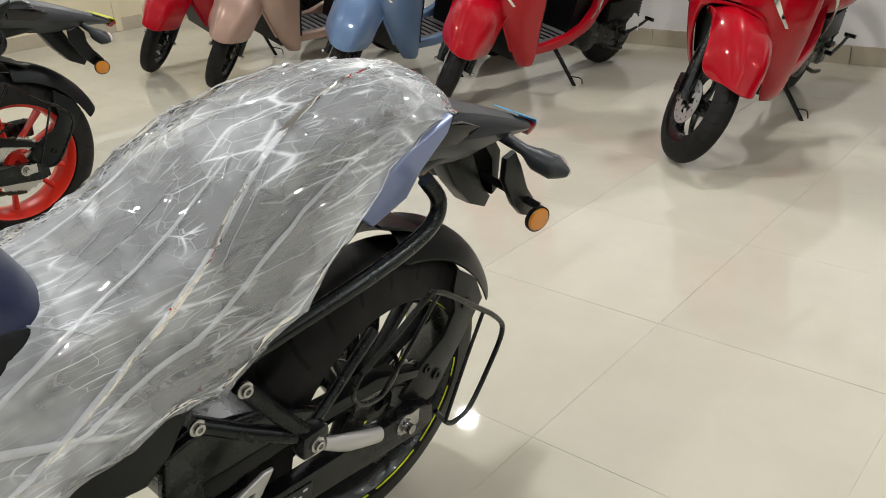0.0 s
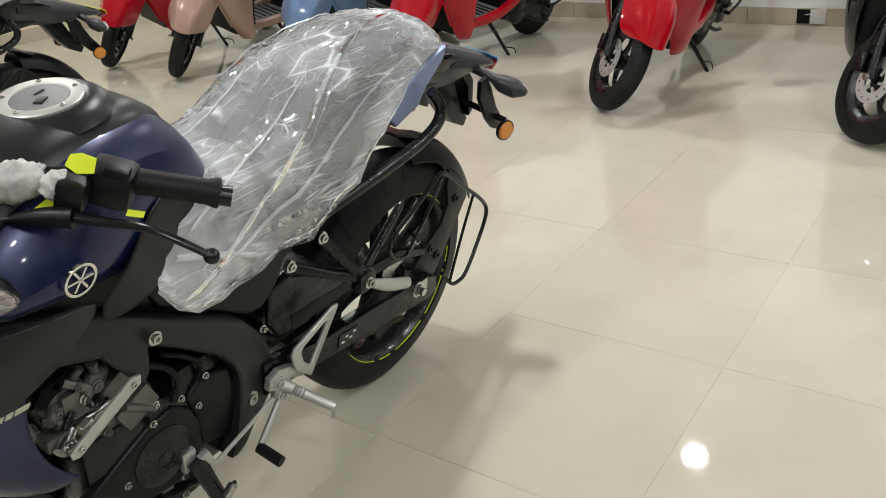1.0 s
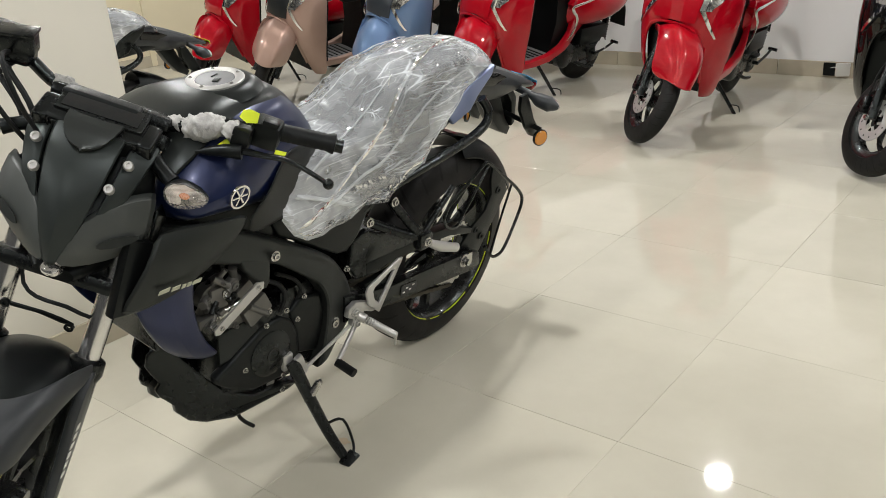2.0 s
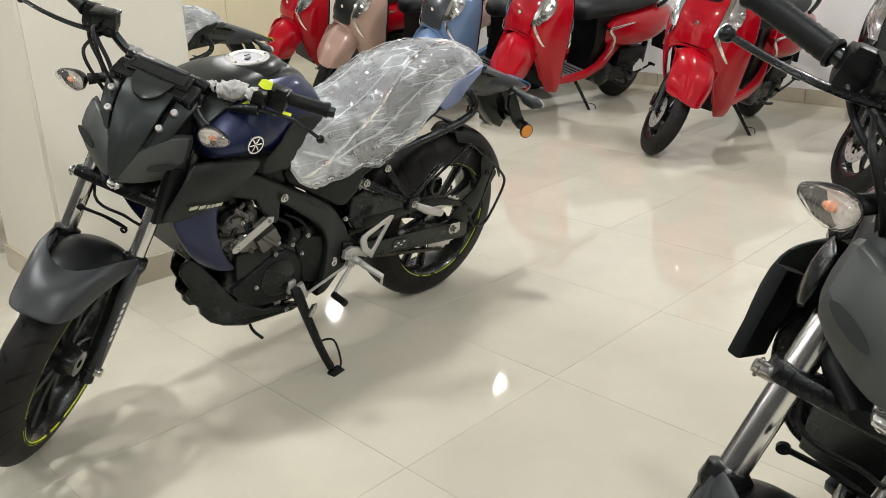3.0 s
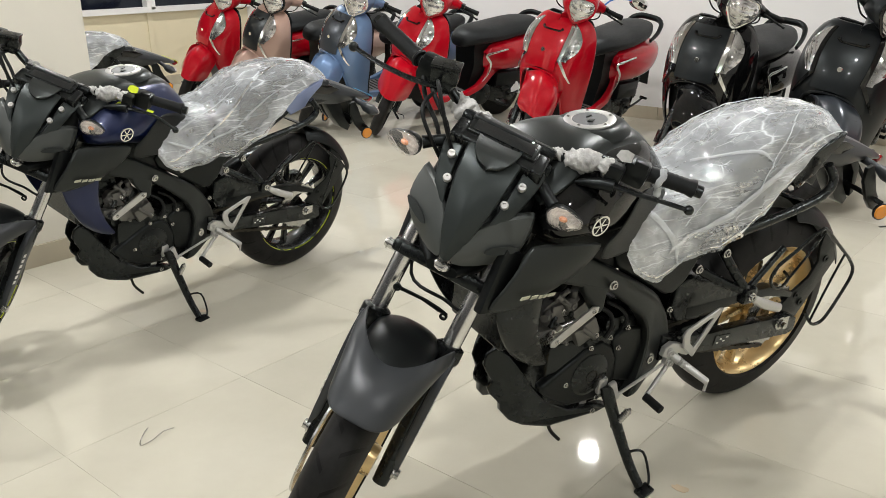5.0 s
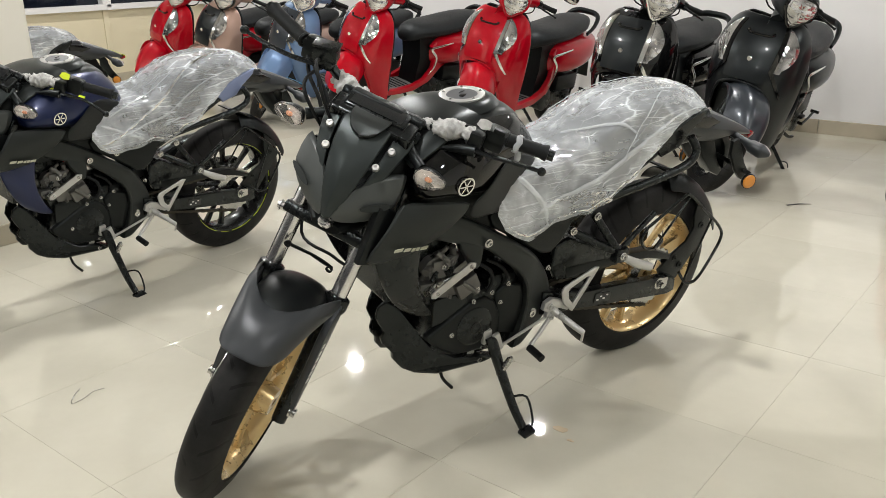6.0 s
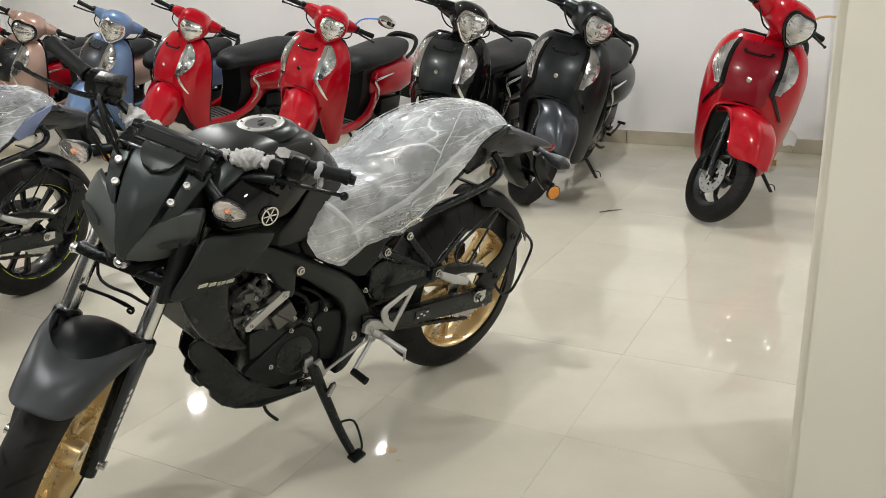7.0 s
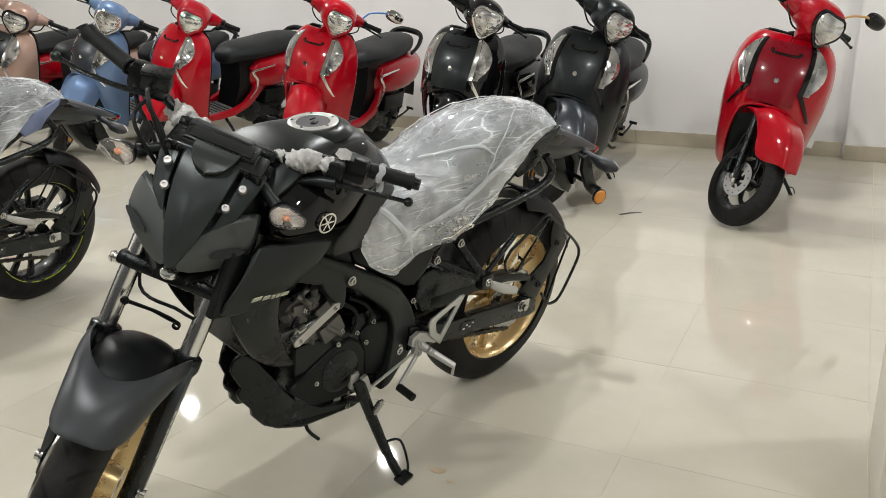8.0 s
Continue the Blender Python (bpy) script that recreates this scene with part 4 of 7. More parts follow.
        P("switchgear", merge(box((0.918, s * 0.222, 1.002), (0.05, 0.055, 0.052), 0.012), box((0.93, s * 0.228, 1.028), (0.022, 0.03, 0.014), 0.005)), BLACK, "black switch housing", bars @ hold)
        P("switch", merge(box((0.892, s * 0.225, 1.014), (0.008, 0.02, 0.01), 0.003), box((0.892, s * 0.215, 0.995), (0.008, 0.014, 0.009), 0.003)), surface("switch red", (0.5, 0.02, 0.02), 0.4) if s < 0 else BLACK_GLOSS, "", bars @ hold)
        if s > 0:
            P("lever_perch", merge(box((0.964, 0.226, 0.984), (0.034, 0.034, 0.042), 0.008), tube([(0.984, 0.236, 0.966), (0.985, 0.205, 0.958), (0.985, 0.168, 0.942)], [0.014, 0.012, 0.006], 12, 3)), BLACK, "black clutch perch with a rubber boot", bars)
        else:
            P("lever_perch", merge(box((0.945, s * 0.18, 0.998), (0.042, 0.04, 0.028), 0.008), rod((0.945, s * 0.195, 0.998), (0.965, s * 0.205, 0.998), 0.012)), BLACK_SATIN, "", bars @ hold)
        ends = [(0.982, 0.228, 0.966), (0.990, 0.275, 0.977), (0.986, 0.325, 0.980), (0.974, 0.398, 0.954)] if s > 0 and c["accent"] else [(0.982, 0.228, 0.966), (0.982, 0.275, 0.972), (0.968, 0.33, 0.974), (0.950, 0.392, 0.974)] if s > 0 else [(0.985, -0.175, 0.998), (1.006, -0.23, 0.999), (1.008, -0.30, 1.001), (0.998, -0.362, 1.004)]
        P("lever", merge(tube(ends, [0.010, 0.008, 0.007, 0.0065], 10, 5, flat=0.65), ball(ends[3], 0.0105)), BLACK_SATIN, "black hand lever with a ball end", bars)
    P("brake_reservoir", merge(box((0, 0, 0), (0.042, 0.058, 0.036), 0.007), box((0, 0, 0.020), (0.045, 0.062, 0.006), 0.002)), BLACK_SATIN, "black brake fluid reservoir", bars @ pose(0.972, -0.168, 1.026, 8, 0, 10))
    P("cable", tube([(0.975, -0.195, 1.000), (1.005, -0.165, 0.985), (1.03, -0.12, 0.955), (1.05, -0.08, 0.90)], 0.0052, 8, 4), RUBBER, "", bars)
    P("cable", tube([(0.960, -0.215, 1.000), (1.000, -0.185, 0.972), (1.03, -0.135, 0.94), (1.045, -0.10, 0.88)], 0.0048, 8, 4), RUBBER, "", bars)
    P("cable", tube([(0.985, 0.172, 0.944), (0.987, 0.135, 0.927), (0.992, 0.09, 0.902), (1.0, 0.04, 0.86)], 0.0036, 8, 6), RUBBER, "", bars)
    P("cable", tube([(0.965, -0.18, 1.0), (1.07, -0.15, 1.04), (1.09, -0.10, 0.97), (1.03, -0.05, 0.85)], 0.0042, 8, 6), RUBBER, "", bars)
    P("cable", tube([(0.955, -0.17, 0.99), (1.06, -0.17, 0.98), (1.07, -0.12, 0.92), (1.01, -0.06, 0.82)], 0.0042, 8, 6), RUBBER, "", bars)

    # tank: painted body, dark spine with the filler cap, shoulder covers
    tank = [(0.528, [(0, 0.79), (0.04, 0.788), (0.075, 0.765), (0.088, 0.725), (0.085, 0.69)]), (0.55, [(0, 0.845), (0.06, 0.84), (0.098, 0.81), (0.112, 0.755), (0.108, 0.69)]),
            (0.59, [(0, 0.90), (0.075, 0.895), (0.12, 0.855), (0.135, 0.78), (0.125, 0.69)]), (0.65, [(0, 0.945), (0.09, 0.94), (0.145, 0.897), (0.158, 0.805), (0.145, 0.70)]),
            (0.71, [(0, 0.955), (0.098, 0.949), (0.157, 0.915), (0.175, 0.815), (0.16, 0.71)]), (0.79, [(0, 0.962), (0.10, 0.956), (0.168, 0.918), (0.192, 0.825), (0.175, 0.73)]), (0.87, [(0, 0.957), (0.098, 0.950), (0.17, 0.905), (0.204, 0.83), (0.192, 0.75)]),
            (0.95, [(0, 0.93), (0.085, 0.922), (0.16, 0.875), (0.196, 0.815), (0.186, 0.765)]), (1.0, [(0, 0.885), (0.07, 0.88), (0.142, 0.85), (0.18, 0.805), (0.175, 0.775)])]
    tank = [(x, [(y * float(np.interp(x, (0.60, 0.72, 0.80), (0.84, 0.92, 1.04))), z) for y, z in prof]) for x, prof in tank]
    P("fuel_tank", loft(half_sections(tank)), c["tank"], "painted fuel tank", sub=2)
    spine = []
    for x, z, w in ((0.60, 0.912, 0.050), (0.63, 0.934, 0.062), (0.67, 0.957, 0.082), (0.72, 0.963, 0.10), (0.77, 0.968, 0.112), (0.82, 0.969, 0.122), (0.87, 0.964, 0.136), (0.92, 0.944, 0.148), (0.97, 0.92, 0.15), (1.0, 0.892, 0.142)):
        spine.append([(x, -w, z - 0.030 - 0.25 * max(0, w - 0.09)), (x, -w * 0.82, z - 0.012), (x, -w * 0.45, z), (x, 0, z + 0.001), (x, w * 0.45, z), (x, w * 0.82, z - 0.012), (x, w, z - 0.030 - 0.25 * max(0, w - 0.09))])
    P("tank_spine", shell(spine, 0.006), GREY_SPINE, "charcoal spine cover of the tank", Matrix.Translation((0, 0.012, 0)), sub=1)
    for s, bm in both(lambda: merge(bolt((0.915, 0.07, 0.934), 0.01, 0.005, "z"))):
        P("spine_bolt", bm, STEEL, "", Matrix.Translation((0, 0.012, 0)))
    capm = pose(0.768, 0.018, 0.9690, 0, 7.0, 0) @ Matrix.Diagonal((0.93, 0.93, 0.8, 1))
    P("cap_collar", lathe([(0.055, 0.002), (0.066, 0.0035), (0.074, 0.0015), (0.088, -0.009), (0.098, -0.022), (0.055, -0.022)], n=48, axis="z"), GREY_SPINE, "raised collar round the fuel cap", capm, smooth=70)
    cap = P("fuel_cap", lathe([(0.042, 0.0), (0.062, 0.0), (0.062, 0.007), (0.06, 0.0085), (0.044, 0.0085), (0.042, 0.006)], n=48, axis="z"), ALLOY, "round silver fuel cap with a key flap", capm)
    P("cap_centre", lathe([(0.0, 0.007), (0.041, 0.007), (0.0435, 0.004), (0.0435, 0.0), (0.0, 0.0)], n=40, axis="z", closed=False), surface("grey cap casting", (0.13, 0.135, 0.145), 0.4, 0.5), "grey cap centre", capm, cap)
    P("key_flap", merge(box((0.006, 0.012, 0.008), (0.02, 0.013, 0.003), 0.001, (0, 0, 30)), box((-0.008, -0.012, 0.008), (0.018, 0.003, 0.002), 0, (0, 0, 10))), BLACK, "", capm, cap)
    for k in range(5):
        t = radians(72 * k + 20)
        P("cap_screw", bolt((0.052 * math.cos(t), 0.052 * math.sin(t), 0.008), 0.0042, 0.003, "z"), STEEL, "", capm, cap, 0)
    for s, bm in both(lambda: shell([[(0.56, 0.088, 0.80), (0.56, 0.102, 0.755), (0.56, 0.100, 0.69)], [(0.61, 0.112, 0.825), (0.61, 0.124, 0.77), (0.61, 0.118, 0.68)], [(0.66, 0.132, 0.842), (0.66, 0.142, 0.785), (0.66, 0.134, 0.69)],
                                     [(0.71, 0.153, 0.848), (0.71, 0.160, 0.79), (0.71, 0.150, 0.700)], [(0.755, 0.176, 0.832), (0.755, 0.176, 0.785), (0.755, 0.166, 0.706)], [(0.80, 0.197, 0.795), (0.80, 0.191, 0.765), (0.80, 0.180, 0.712)], [(0.850, 0.2, 0.765), (0.85, 0.198, 0.752), (0.85, 0.190, 0.722)]], 0.006)):
        P("knee_panel", bm, BLACK, "black knee panel below the tank", sub=2)
    for s in (1, -1):
        em = P("emblem", lathe([(0.0205, 0.0), (0.0245, 0.0), (0.0245, 0.004), (0.0205, 0.004)], n=36, axis="y"), CHROME, "round silver tank emblem", pose(0.873, s * 0.2035, 0.815, 10 * -s, 0, 4 * s))
        for k in range(6):
            P("emblem_bar", box((0.0095 * math.cos(k * 1.0472), 0.002, 0.0095 * math.sin(k * 1.0472)), (0.019, 0.003, 0.0034), 0, (0, -60 * k, 0)), CHROME, "", pose(0.873, s * 0.2035, 0.815, 10 * -s, 0, 4 * s), em, 0)
    tag = NEON if c["accent"] else WRAP
    P("lever_tag", shell([[(0.958, 0.213, 1.018), (0.960, 0.228, 1.012), (0.956, 0.246, 1.016)], [(0.950, 0.216, 1.030), (0.951, 0.229, 1.036), (0.948, 0.245, 1.032)]], 0.002), tag, "folded tag on the clutch perch", bars)
    if c["accent"]:
        P("lever_tag", shell([[(0.972, 0.184, 0.950), (0.970, 0.203, 0.954)], [(0.964, 0.198, 0.968), (0.962, 0.214, 0.972)]], 0.002), NEON, "fluorescent yellow tag", bars)
        P("lever_tag", shell([[(0.958, 0.288, 0.968), (0.953, 0.308, 0.968)], [(0.950, 0.288, 0.972), (0.946, 0.308, 0.972)]], 0.002), NEON, "fluorescent yellow tag", bars)

    # side scoop with its lettering, radiator shroud, radiator
    scoop = lambda: shell([[(1.045, 0.190, 0.802), (0.975, 0.204, 0.794), (0.90, 0.209, 0.782), (0.829, 0.198, 0.768)], [(1.066, 0.204, 0.765), (1.0, 0.216, 0.752), (0.93, 0.214, 0.742), (0.858, 0.196, 0.730)],
                           [(1.094, 0.196, 0.715), (1.03, 0.206, 0.705), (0.965, 0.205, 0.698), (0.905, 0.188, 0.690)], [(1.138, 0.176, 0.648), (1.09, 0.186, 0.644), (1.03, 0.186, 0.648), (0.972, 0.174, 0.655)]], 0.012)
    for s, bm in both(scoop):
        sc = P("side_scoop", bm, GREY_SCOOP, "charcoal side scoop with a model badge", sub=1)
        bx = 1.063
        for w in (0.022, 0.017, 0.008, 0.009, 0.019):
            letter = plate([(bx, -0.0038), (bx - w, -0.0046), (bx - w - 0.003, 0.0038), (bx - 0.003, 0.0046)], -0.0008, 0.0008, 0)
            P("badge_bar", letter, c["badge"], "", Matrix.Translation((0, s * (0.2085 - 0.05 * abs(bx - 1.02)), 0.688 - (1.063 - bx) * 0.11)) @ Matrix.Rotation(radians(-15 * s), 4, "X"), sc, 0)
            bx -= w + 0.0035
    for s, bm in both(lambda: plate([(1.085, 0.79), (1.138, 0.655), (1.08, 0.645), (1.04, 0.77)], 0.15, 0.176, 0.006)):
        P("scoop_lining", bm, BLACK)
    for s, bm in both(lambda: shell([[(1.090, 0.148, 0.70), (1.015, 0.168, 0.70), (0.935, 0.156, 0.69)], [(1.080, 0.148, 0.628), (1.018, 0.172, 0.618), (0.957, 0.158, 0.602)], [(1.062, 0.140, 0.578), (1.002, 0.164, 0.548), (0.944, 0.152, 0.528)],
                                     [(1.020, 0.124, 0.495), (0.968, 0.146, 0.468), (0.908, 0.138, 0.458)], [(0.965, 0.112, 0.448), (0.922, 0.126, 0.425), (0.866, 0.118, 0.414)]], 0.010)):
        P("radiator_shroud", bm, c["shroud"], "painted radiator shroud", sub=2)
    P("radiator", box((1.0, 0, 0.585), (0.03, 0.20, 0.20), 0.004), BLACK_SATIN, "black radiator core", smooth=0)

    P("air_box", box((0.80, 0, 0.70), (0.40, 0.22, 0.16), 0.03), BLACK, "black air box under the tank")

    # perimeter frame and engine
    outer = [(1.0, 0.775), (0.90, 0.737), (0.814, 0.695), (0.690, 0.622), (0.589, 0.557), (0.524, 0.502), (0.474, 0.425), (0.458, 0.335), (0.50, 0.275), (0.555, 0.247), (0.605, 0.243)]
    inner = [(1.0, 0.70), (0.91, 0.655), (0.80, 0.612), (0.730, 0.584), (0.652, 0.524), (0.598, 0.474), (0.566, 0.413), (0.567, 0.355), (0.586, 0.285)]

    def tuck(bm):
        """The beam steps in towards the swingarm pivot."""
        for v in bm.verts:
            q = min(1, max(0, (0.60 - v.co.x) / 0.10))
            v.co.y -= 0.028 * q * q * (3 - 2 * q)
        return bm

    for s, bm in both(lambda: tuck(plate([(p.x, p.z) for p in smooth_path([(x, 0, z) for x, z in outer], 4)] + [(p.x, p.z) for p in smooth_path([(x, 0, z) for x, z in inner[::-1]], 4)], 0.088, 0.138, 0.012, 3))):
        P("frame_beam", bm, GREY_SCOOP, "black frame beam cover")
    for s, bm in both(lambda: plate([(0.832, 0.64), (0.745, 0.605), (0.748, 0.552), (0.758, 0.538), (0.772, 0.540), (0.788, 0.568), (0.812, 0.600)], 0.105, 0.1385, 0.008, 3)):
        P("frame_gusset", bm, GREY_SCOOP, "black gusset above the engine hanger")
    for s in (1, -1):
        for x, y, z, r in ((0.737, 0.141, 0.611, 0.0125), (0.535, 0.117, 0.334, 0.017), (0.611, 0.118, 0.609, 0.0115), (0.487, 0.110, 0.466, 0.008)):
            P("frame_bolt", bolt((x, s * y, z), r, s * 0.009), STEEL, "bright frame bolt")
    eng = P("engine", merge(box((0.72, 0, 0.345), (0.30, 0.21, 0.22), 0.03), box((0.63, 0, 0.40), (0.12, 0.20, 0.16), 0.03)), BLACK_SATIN, "black engine block")
    P("cylinder_block", box((0.83, 0, 0.50), (0.13, 0.17, 0.17), 0.02, (0, 20, 0)), BLACK_SATIN, "", None, eng)
    P("head_cover", box((0.87, 0, 0.60), (0.12, 0.16, 0.08), 0.02, (0, 20, 0)), BLACK_SATIN, "", None, eng)
    for s, bm in both(lambda: lathe([(0.0, 0.1235), (0.026, 0.1235), (0.03, 0.122), (0.048, 0.1205), (0.058, 0.116), (0.064, 0.09), (0.0, 0.09)], (0.735, 0, 0.344), 36, closed=False)):
        P("crank_cover", bm, BLACK_SATIN, "round black crankcase cover", None, eng)
    for s, bm in both(lambda: lathe([(0.015, 0.1232), (0.018, 0.1232), (0.018, 0.1248), (0.015, 0.1248)], (0.735, 0, 0.344), 30)):
        P("inspection_ring", bm, BLACK_GLOSS, "", None, eng)
    for s, bm in both(lambda: plate([(0.885, 0.335), (0.888, 0.352), (0.824, 0.386), (0.756, 0.420), (0.70, 0.428), (0.668, 0.405), (0.648, 0.362), (0.645, 0.302), (0.693, 0.256), (0.789, 0.265), (0.85, 0.302)], 0.085, 0.114, 0.011, 3)):
        P("side_cover", bm, BLACK, "", None, eng)
    for s, bm in both(lambda: plate([(0.672, 0.425), (0.640, 0.448), (0.572, 0.436), (0.552, 0.34), (0.586, 0.275), (0.648, 0.298), (0.655, 0.37)], 0.085, 0.112, 0.010, 3)):
        P("sprocket_cover", bm, BLACK, "", None, eng)
    for s in (1, -1):
        for x, z in ((0.810, 0.337), (0.745, 0.425), (0.685, 0.438), (0.652, 0.399), (0.70, 0.266), (0.63, 0.452), (0.735, 0.46)):
            P("engine_bolt", bolt((x, s * 0.113, z), 0.0068, s * 0.007), STEEL, "", None, eng, 0)
    P("cylinder_head", merge(box((0.79, 0, 0.478), (0.13, 0.19, 0.10), 0.02, (0, 30, 0)), *[bolt((0.765 + 0.05 * (k % 2), sd * 0.095, 0.45 + 0.055 * (k // 2)), 0.008, sd * 0.008) for k in range(4) for sd in (1, -1)]), ALLOY_DARK, "raw alloy cylinder head", None, eng)
    rnd = random.Random(7)
    for k in range(22):
        x, z, sd = rnd.uniform(0.825, 0.925), rnd.uniform(0.495, 0.60), 1 if k < 14 else -1
        y, r = sd * rnd.uniform(0.088, 0.118), rnd.uniform(0.006, 0.013)
        d3 = Vector((rnd.uniform(-1, 1), sd * rnd.uniform(0.1, 0.6), rnd.uniform(-1, 1))).normalized() * rnd.uniform(0.012, 0.03)
        c3 = Vector((x, y, z))
        bit = merge(rod(c3 - d3, c3 + d3, r, 10), bolt(c3 + Vector((0, sd * r, 0)), r * 0.9, sd * 0.006)) if k % 3 else box(c3, (r * 2.6, r * 2, r * 2), 0.003, (rnd.uniform(0, 60), rnd.uniform(0, 60), 0))
        P("intake_fitting", bit, (ALLOY_DARK, STEEL, BLACK_SATIN, ALLOY_DARK)[k % 4], "", None, eng)
    for s in (1, -1):
        P("throttle_body", merge(rod((0.875, s * 0.05, 0.55), (0.875, s * 0.105, 0.55), 0.032), box((0.855, s * 0.105, 0.55), (0.06, 0.02, 0.05), 0.006), rod((0.83, s * 0.095, 0.52), (0.90, s * 0.11, 0.535), 0.008),
                                 rod((0.815, s * 0.10, 0.57), (0.83, s * 0.115, 0.61), 0.009), box((0.90, s * 0.1, 0.505), (0.04, 0.03, 0.025), 0.005), rod((0.87, s * 0.10, 0.58), (0.85, s * 0.12, 0.615), 0.006)), ALLOY_DARK, "bare alloy throttle body", None, eng)
        P("head_plug", merge(box((0.765, s * 0.10, 0.475), (0.07, 0.03, 0.05), 0.006, (0, 25, 0)), rod((0.735, s * 0.11, 0.45), (0.795, s * 0.12, 0.50), 0.007)), ALLOY_DARK, "", None, eng)
        P("hose", tube([(0.74, s * 0.09, 0.535), (0.70, s * 0.11, 0.51), (0.688, s * 0.115, 0.475), (0.70, s * 0.11, 0.44)], 0.006, 8, 5), RUBBER, "", None, eng)
        P("hose", tube([(0.70, s * 0.10, 0.535), (0.66, s * 0.11, 0.51), (0.635, s * 0.11, 0.475), (0.64, s * 0.10, 0.44)], 0.005, 8, 5), RUBBER, "", None, eng)
        P("hanger_bracket", plate([(0.904, 0.490), (0.906, 0.502), (0.894, 0.511), (0.79, 0.568), (0.772, 0.564), (0.774, 0.549), (0.79, 0.541), (0.892, 0.487)], min(s * 0.140, s * 0.146), max(s * 0.140, s * 0.146), 0.002), ALLOY, "silver engine hanger plate")
        for x, z in ((0.888, 0.502), (0.788, 0.556)):
            P("hanger_bolt", bolt((x, s * 0.146, z), 0.006, s * 0.005), STEEL, "", None, None, 0)

    # belly pan, with its notched nose
    pan = [(0.640, 0.213), (0.70, 0.240), (0.79, 0.257), (0.86, 0.300), (0.905, 0.365), (0.945, 0.425), (0.972, 0.447), (0.990, 0.428), (0.997, 0.400), (0.987, 0.376), (0.974, 0.352), (0.983, 0.334), (0.978, 0.316), (0.955, 0.288), (0.953, 0.268), (0.932, 0.240), (0.90, 0.224), (0.84, 0.212), (0.68, 0.204)]

    def keel(bm):
        """The pan narrows to its nose and swells along its flank."""
        for v in bm.verts:
            q = min(1, max(0, (v.co.x - 0.80) / 0.19))
            v.co.y = v.co.y * (1 - 0.74 * q ** 1.7) + 0.012 * math.sin(math.pi * min(1, max(0, (v.co.z - 0.20) / 0.20))) * (1 - q)
        return bm

    for s, bm in both(lambda: keel(plate(pan, 0.072, 0.108, 0.010, 3))):
        P("belly_pan", bm, BLACK_SATIN, "black plastic belly pan half")
    for s in (1, -1):
        P("pan_bolt", bolt((0.702, s * 0.112, 0.222), 0.008, s * 0.006), STEEL, "", None, None, 0)
    P("sump", merge(box((0.755, 0, 0.246), (0.045, 0.19, 0.026), 0.006), box((0.70, 0, 0.252), (0.04, 0.196, 0.03), 0.006), rod((0.728, -0.102, 0.25), (0.728, 0.102, 0.25), 0.012), rod((0.675, -0.09, 0.262), (0.675, 0.09, 0.262), 0.010)), ALLOY, "bright alloy sump ribs")
    P("belly_floor", plate([(0.68, 0.206), (0.80, 0.209), (0.86, 0.219), (0.88, 0.245), (0.84, 0.24), (0.70, 0.222)], -0.07, 0.07, 0.004), BLACK)
    P("exhaust", tube([(0.90, -0.02, 0.47), (0.935, -0.02, 0.38), (0.90, -0.03, 0.27), (0.80, -0.06, 0.225), (0.60, -0.11, 0.24), (0.45, -0.14, 0.30)], 0.02, 14, 5), BLACK_SATIN, "black exhaust header")
    P("muffler", loft([oval(0.44, -0.145, 0.31, 0.028, 0.035), oval(0.36, -0.165, 0.345, 0.05, 0.07), oval(0.12, -0.178, 0.425, 0.05, 0.068), oval(0.02, -0.178, 0.455, 0.045, 0.05)]), BLACK_SATIN, "stubby black silencer")
    P("overflow_pipe", tube([(0.80, 0.05, 0.22), (0.79, 0.06, 0.16), (0.755, 0.065, 0.115)], 0.005, 8, 3), RUBBER)

    # side stand on the floor, shift linkage, rests
    stand = P("side_stand", merge(tube([(0.682, 0.125, 0.30), (0.668, 0.16, 0.22), (0.65, 0.215, 0.115), (0.637, 0.255, 0.058)], [0.018, 0.015, 0.013, 0.012], 12, 3), box((0.63, 0.268, 0.05), (0.05, 0.032, 0.012), 0.005, (-8.7, 0, 10))), BLACK_SATIN, "black side stand with its foot on the floor")
    P("stand_tang", tube([(0.652, 0.205, 0.135), (0.60, 0.215, 0.125), (0.592, 0.245, 0.06), (0.615, 0.262, 0.045)], 0.0036, 8, 4), BLACK_SATIN, "", None, stand)
    P("stand_spring", lathe([(0.004, -0.045), (0.008, -0.043)] + [(0.0075 if k % 2 else 0.0098, -0.04 + k * 0.004) for k in range(20)] + [(0.004, 0.045)], n=10, axis="z"), STEEL, "", pose(0.66, 0.175, 0.225, -25, -5, 0), stand)
    P("stand_bracket", box((0.69, 0.115, 0.30), (0.03, 0.02, 0.045), 0.006), ALLOY, "", None, stand)
    P("shift_lever", merge(tube([(0.45, 0.13, 0.335), (0.50, 0.14, 0.285), (0.548, 0.146, 0.238)], 0.0065, 10, 3), tube([(0.45, 0.132, 0.325), (0.655, 0.138, 0.268)], 0.0045, 8, 1), box((0.662, 0.135, 0.285), (0.022, 0.014, 0.06), 0.005, (0, 20, 0))), ALLOY, "silver gear shift lever and rod")
    P("shift_rubber", rod((0.549, 0.145, 0.236), (0.546, 0.200, 0.228), 0.0115), RUBBER, "rubber shift toe piece")
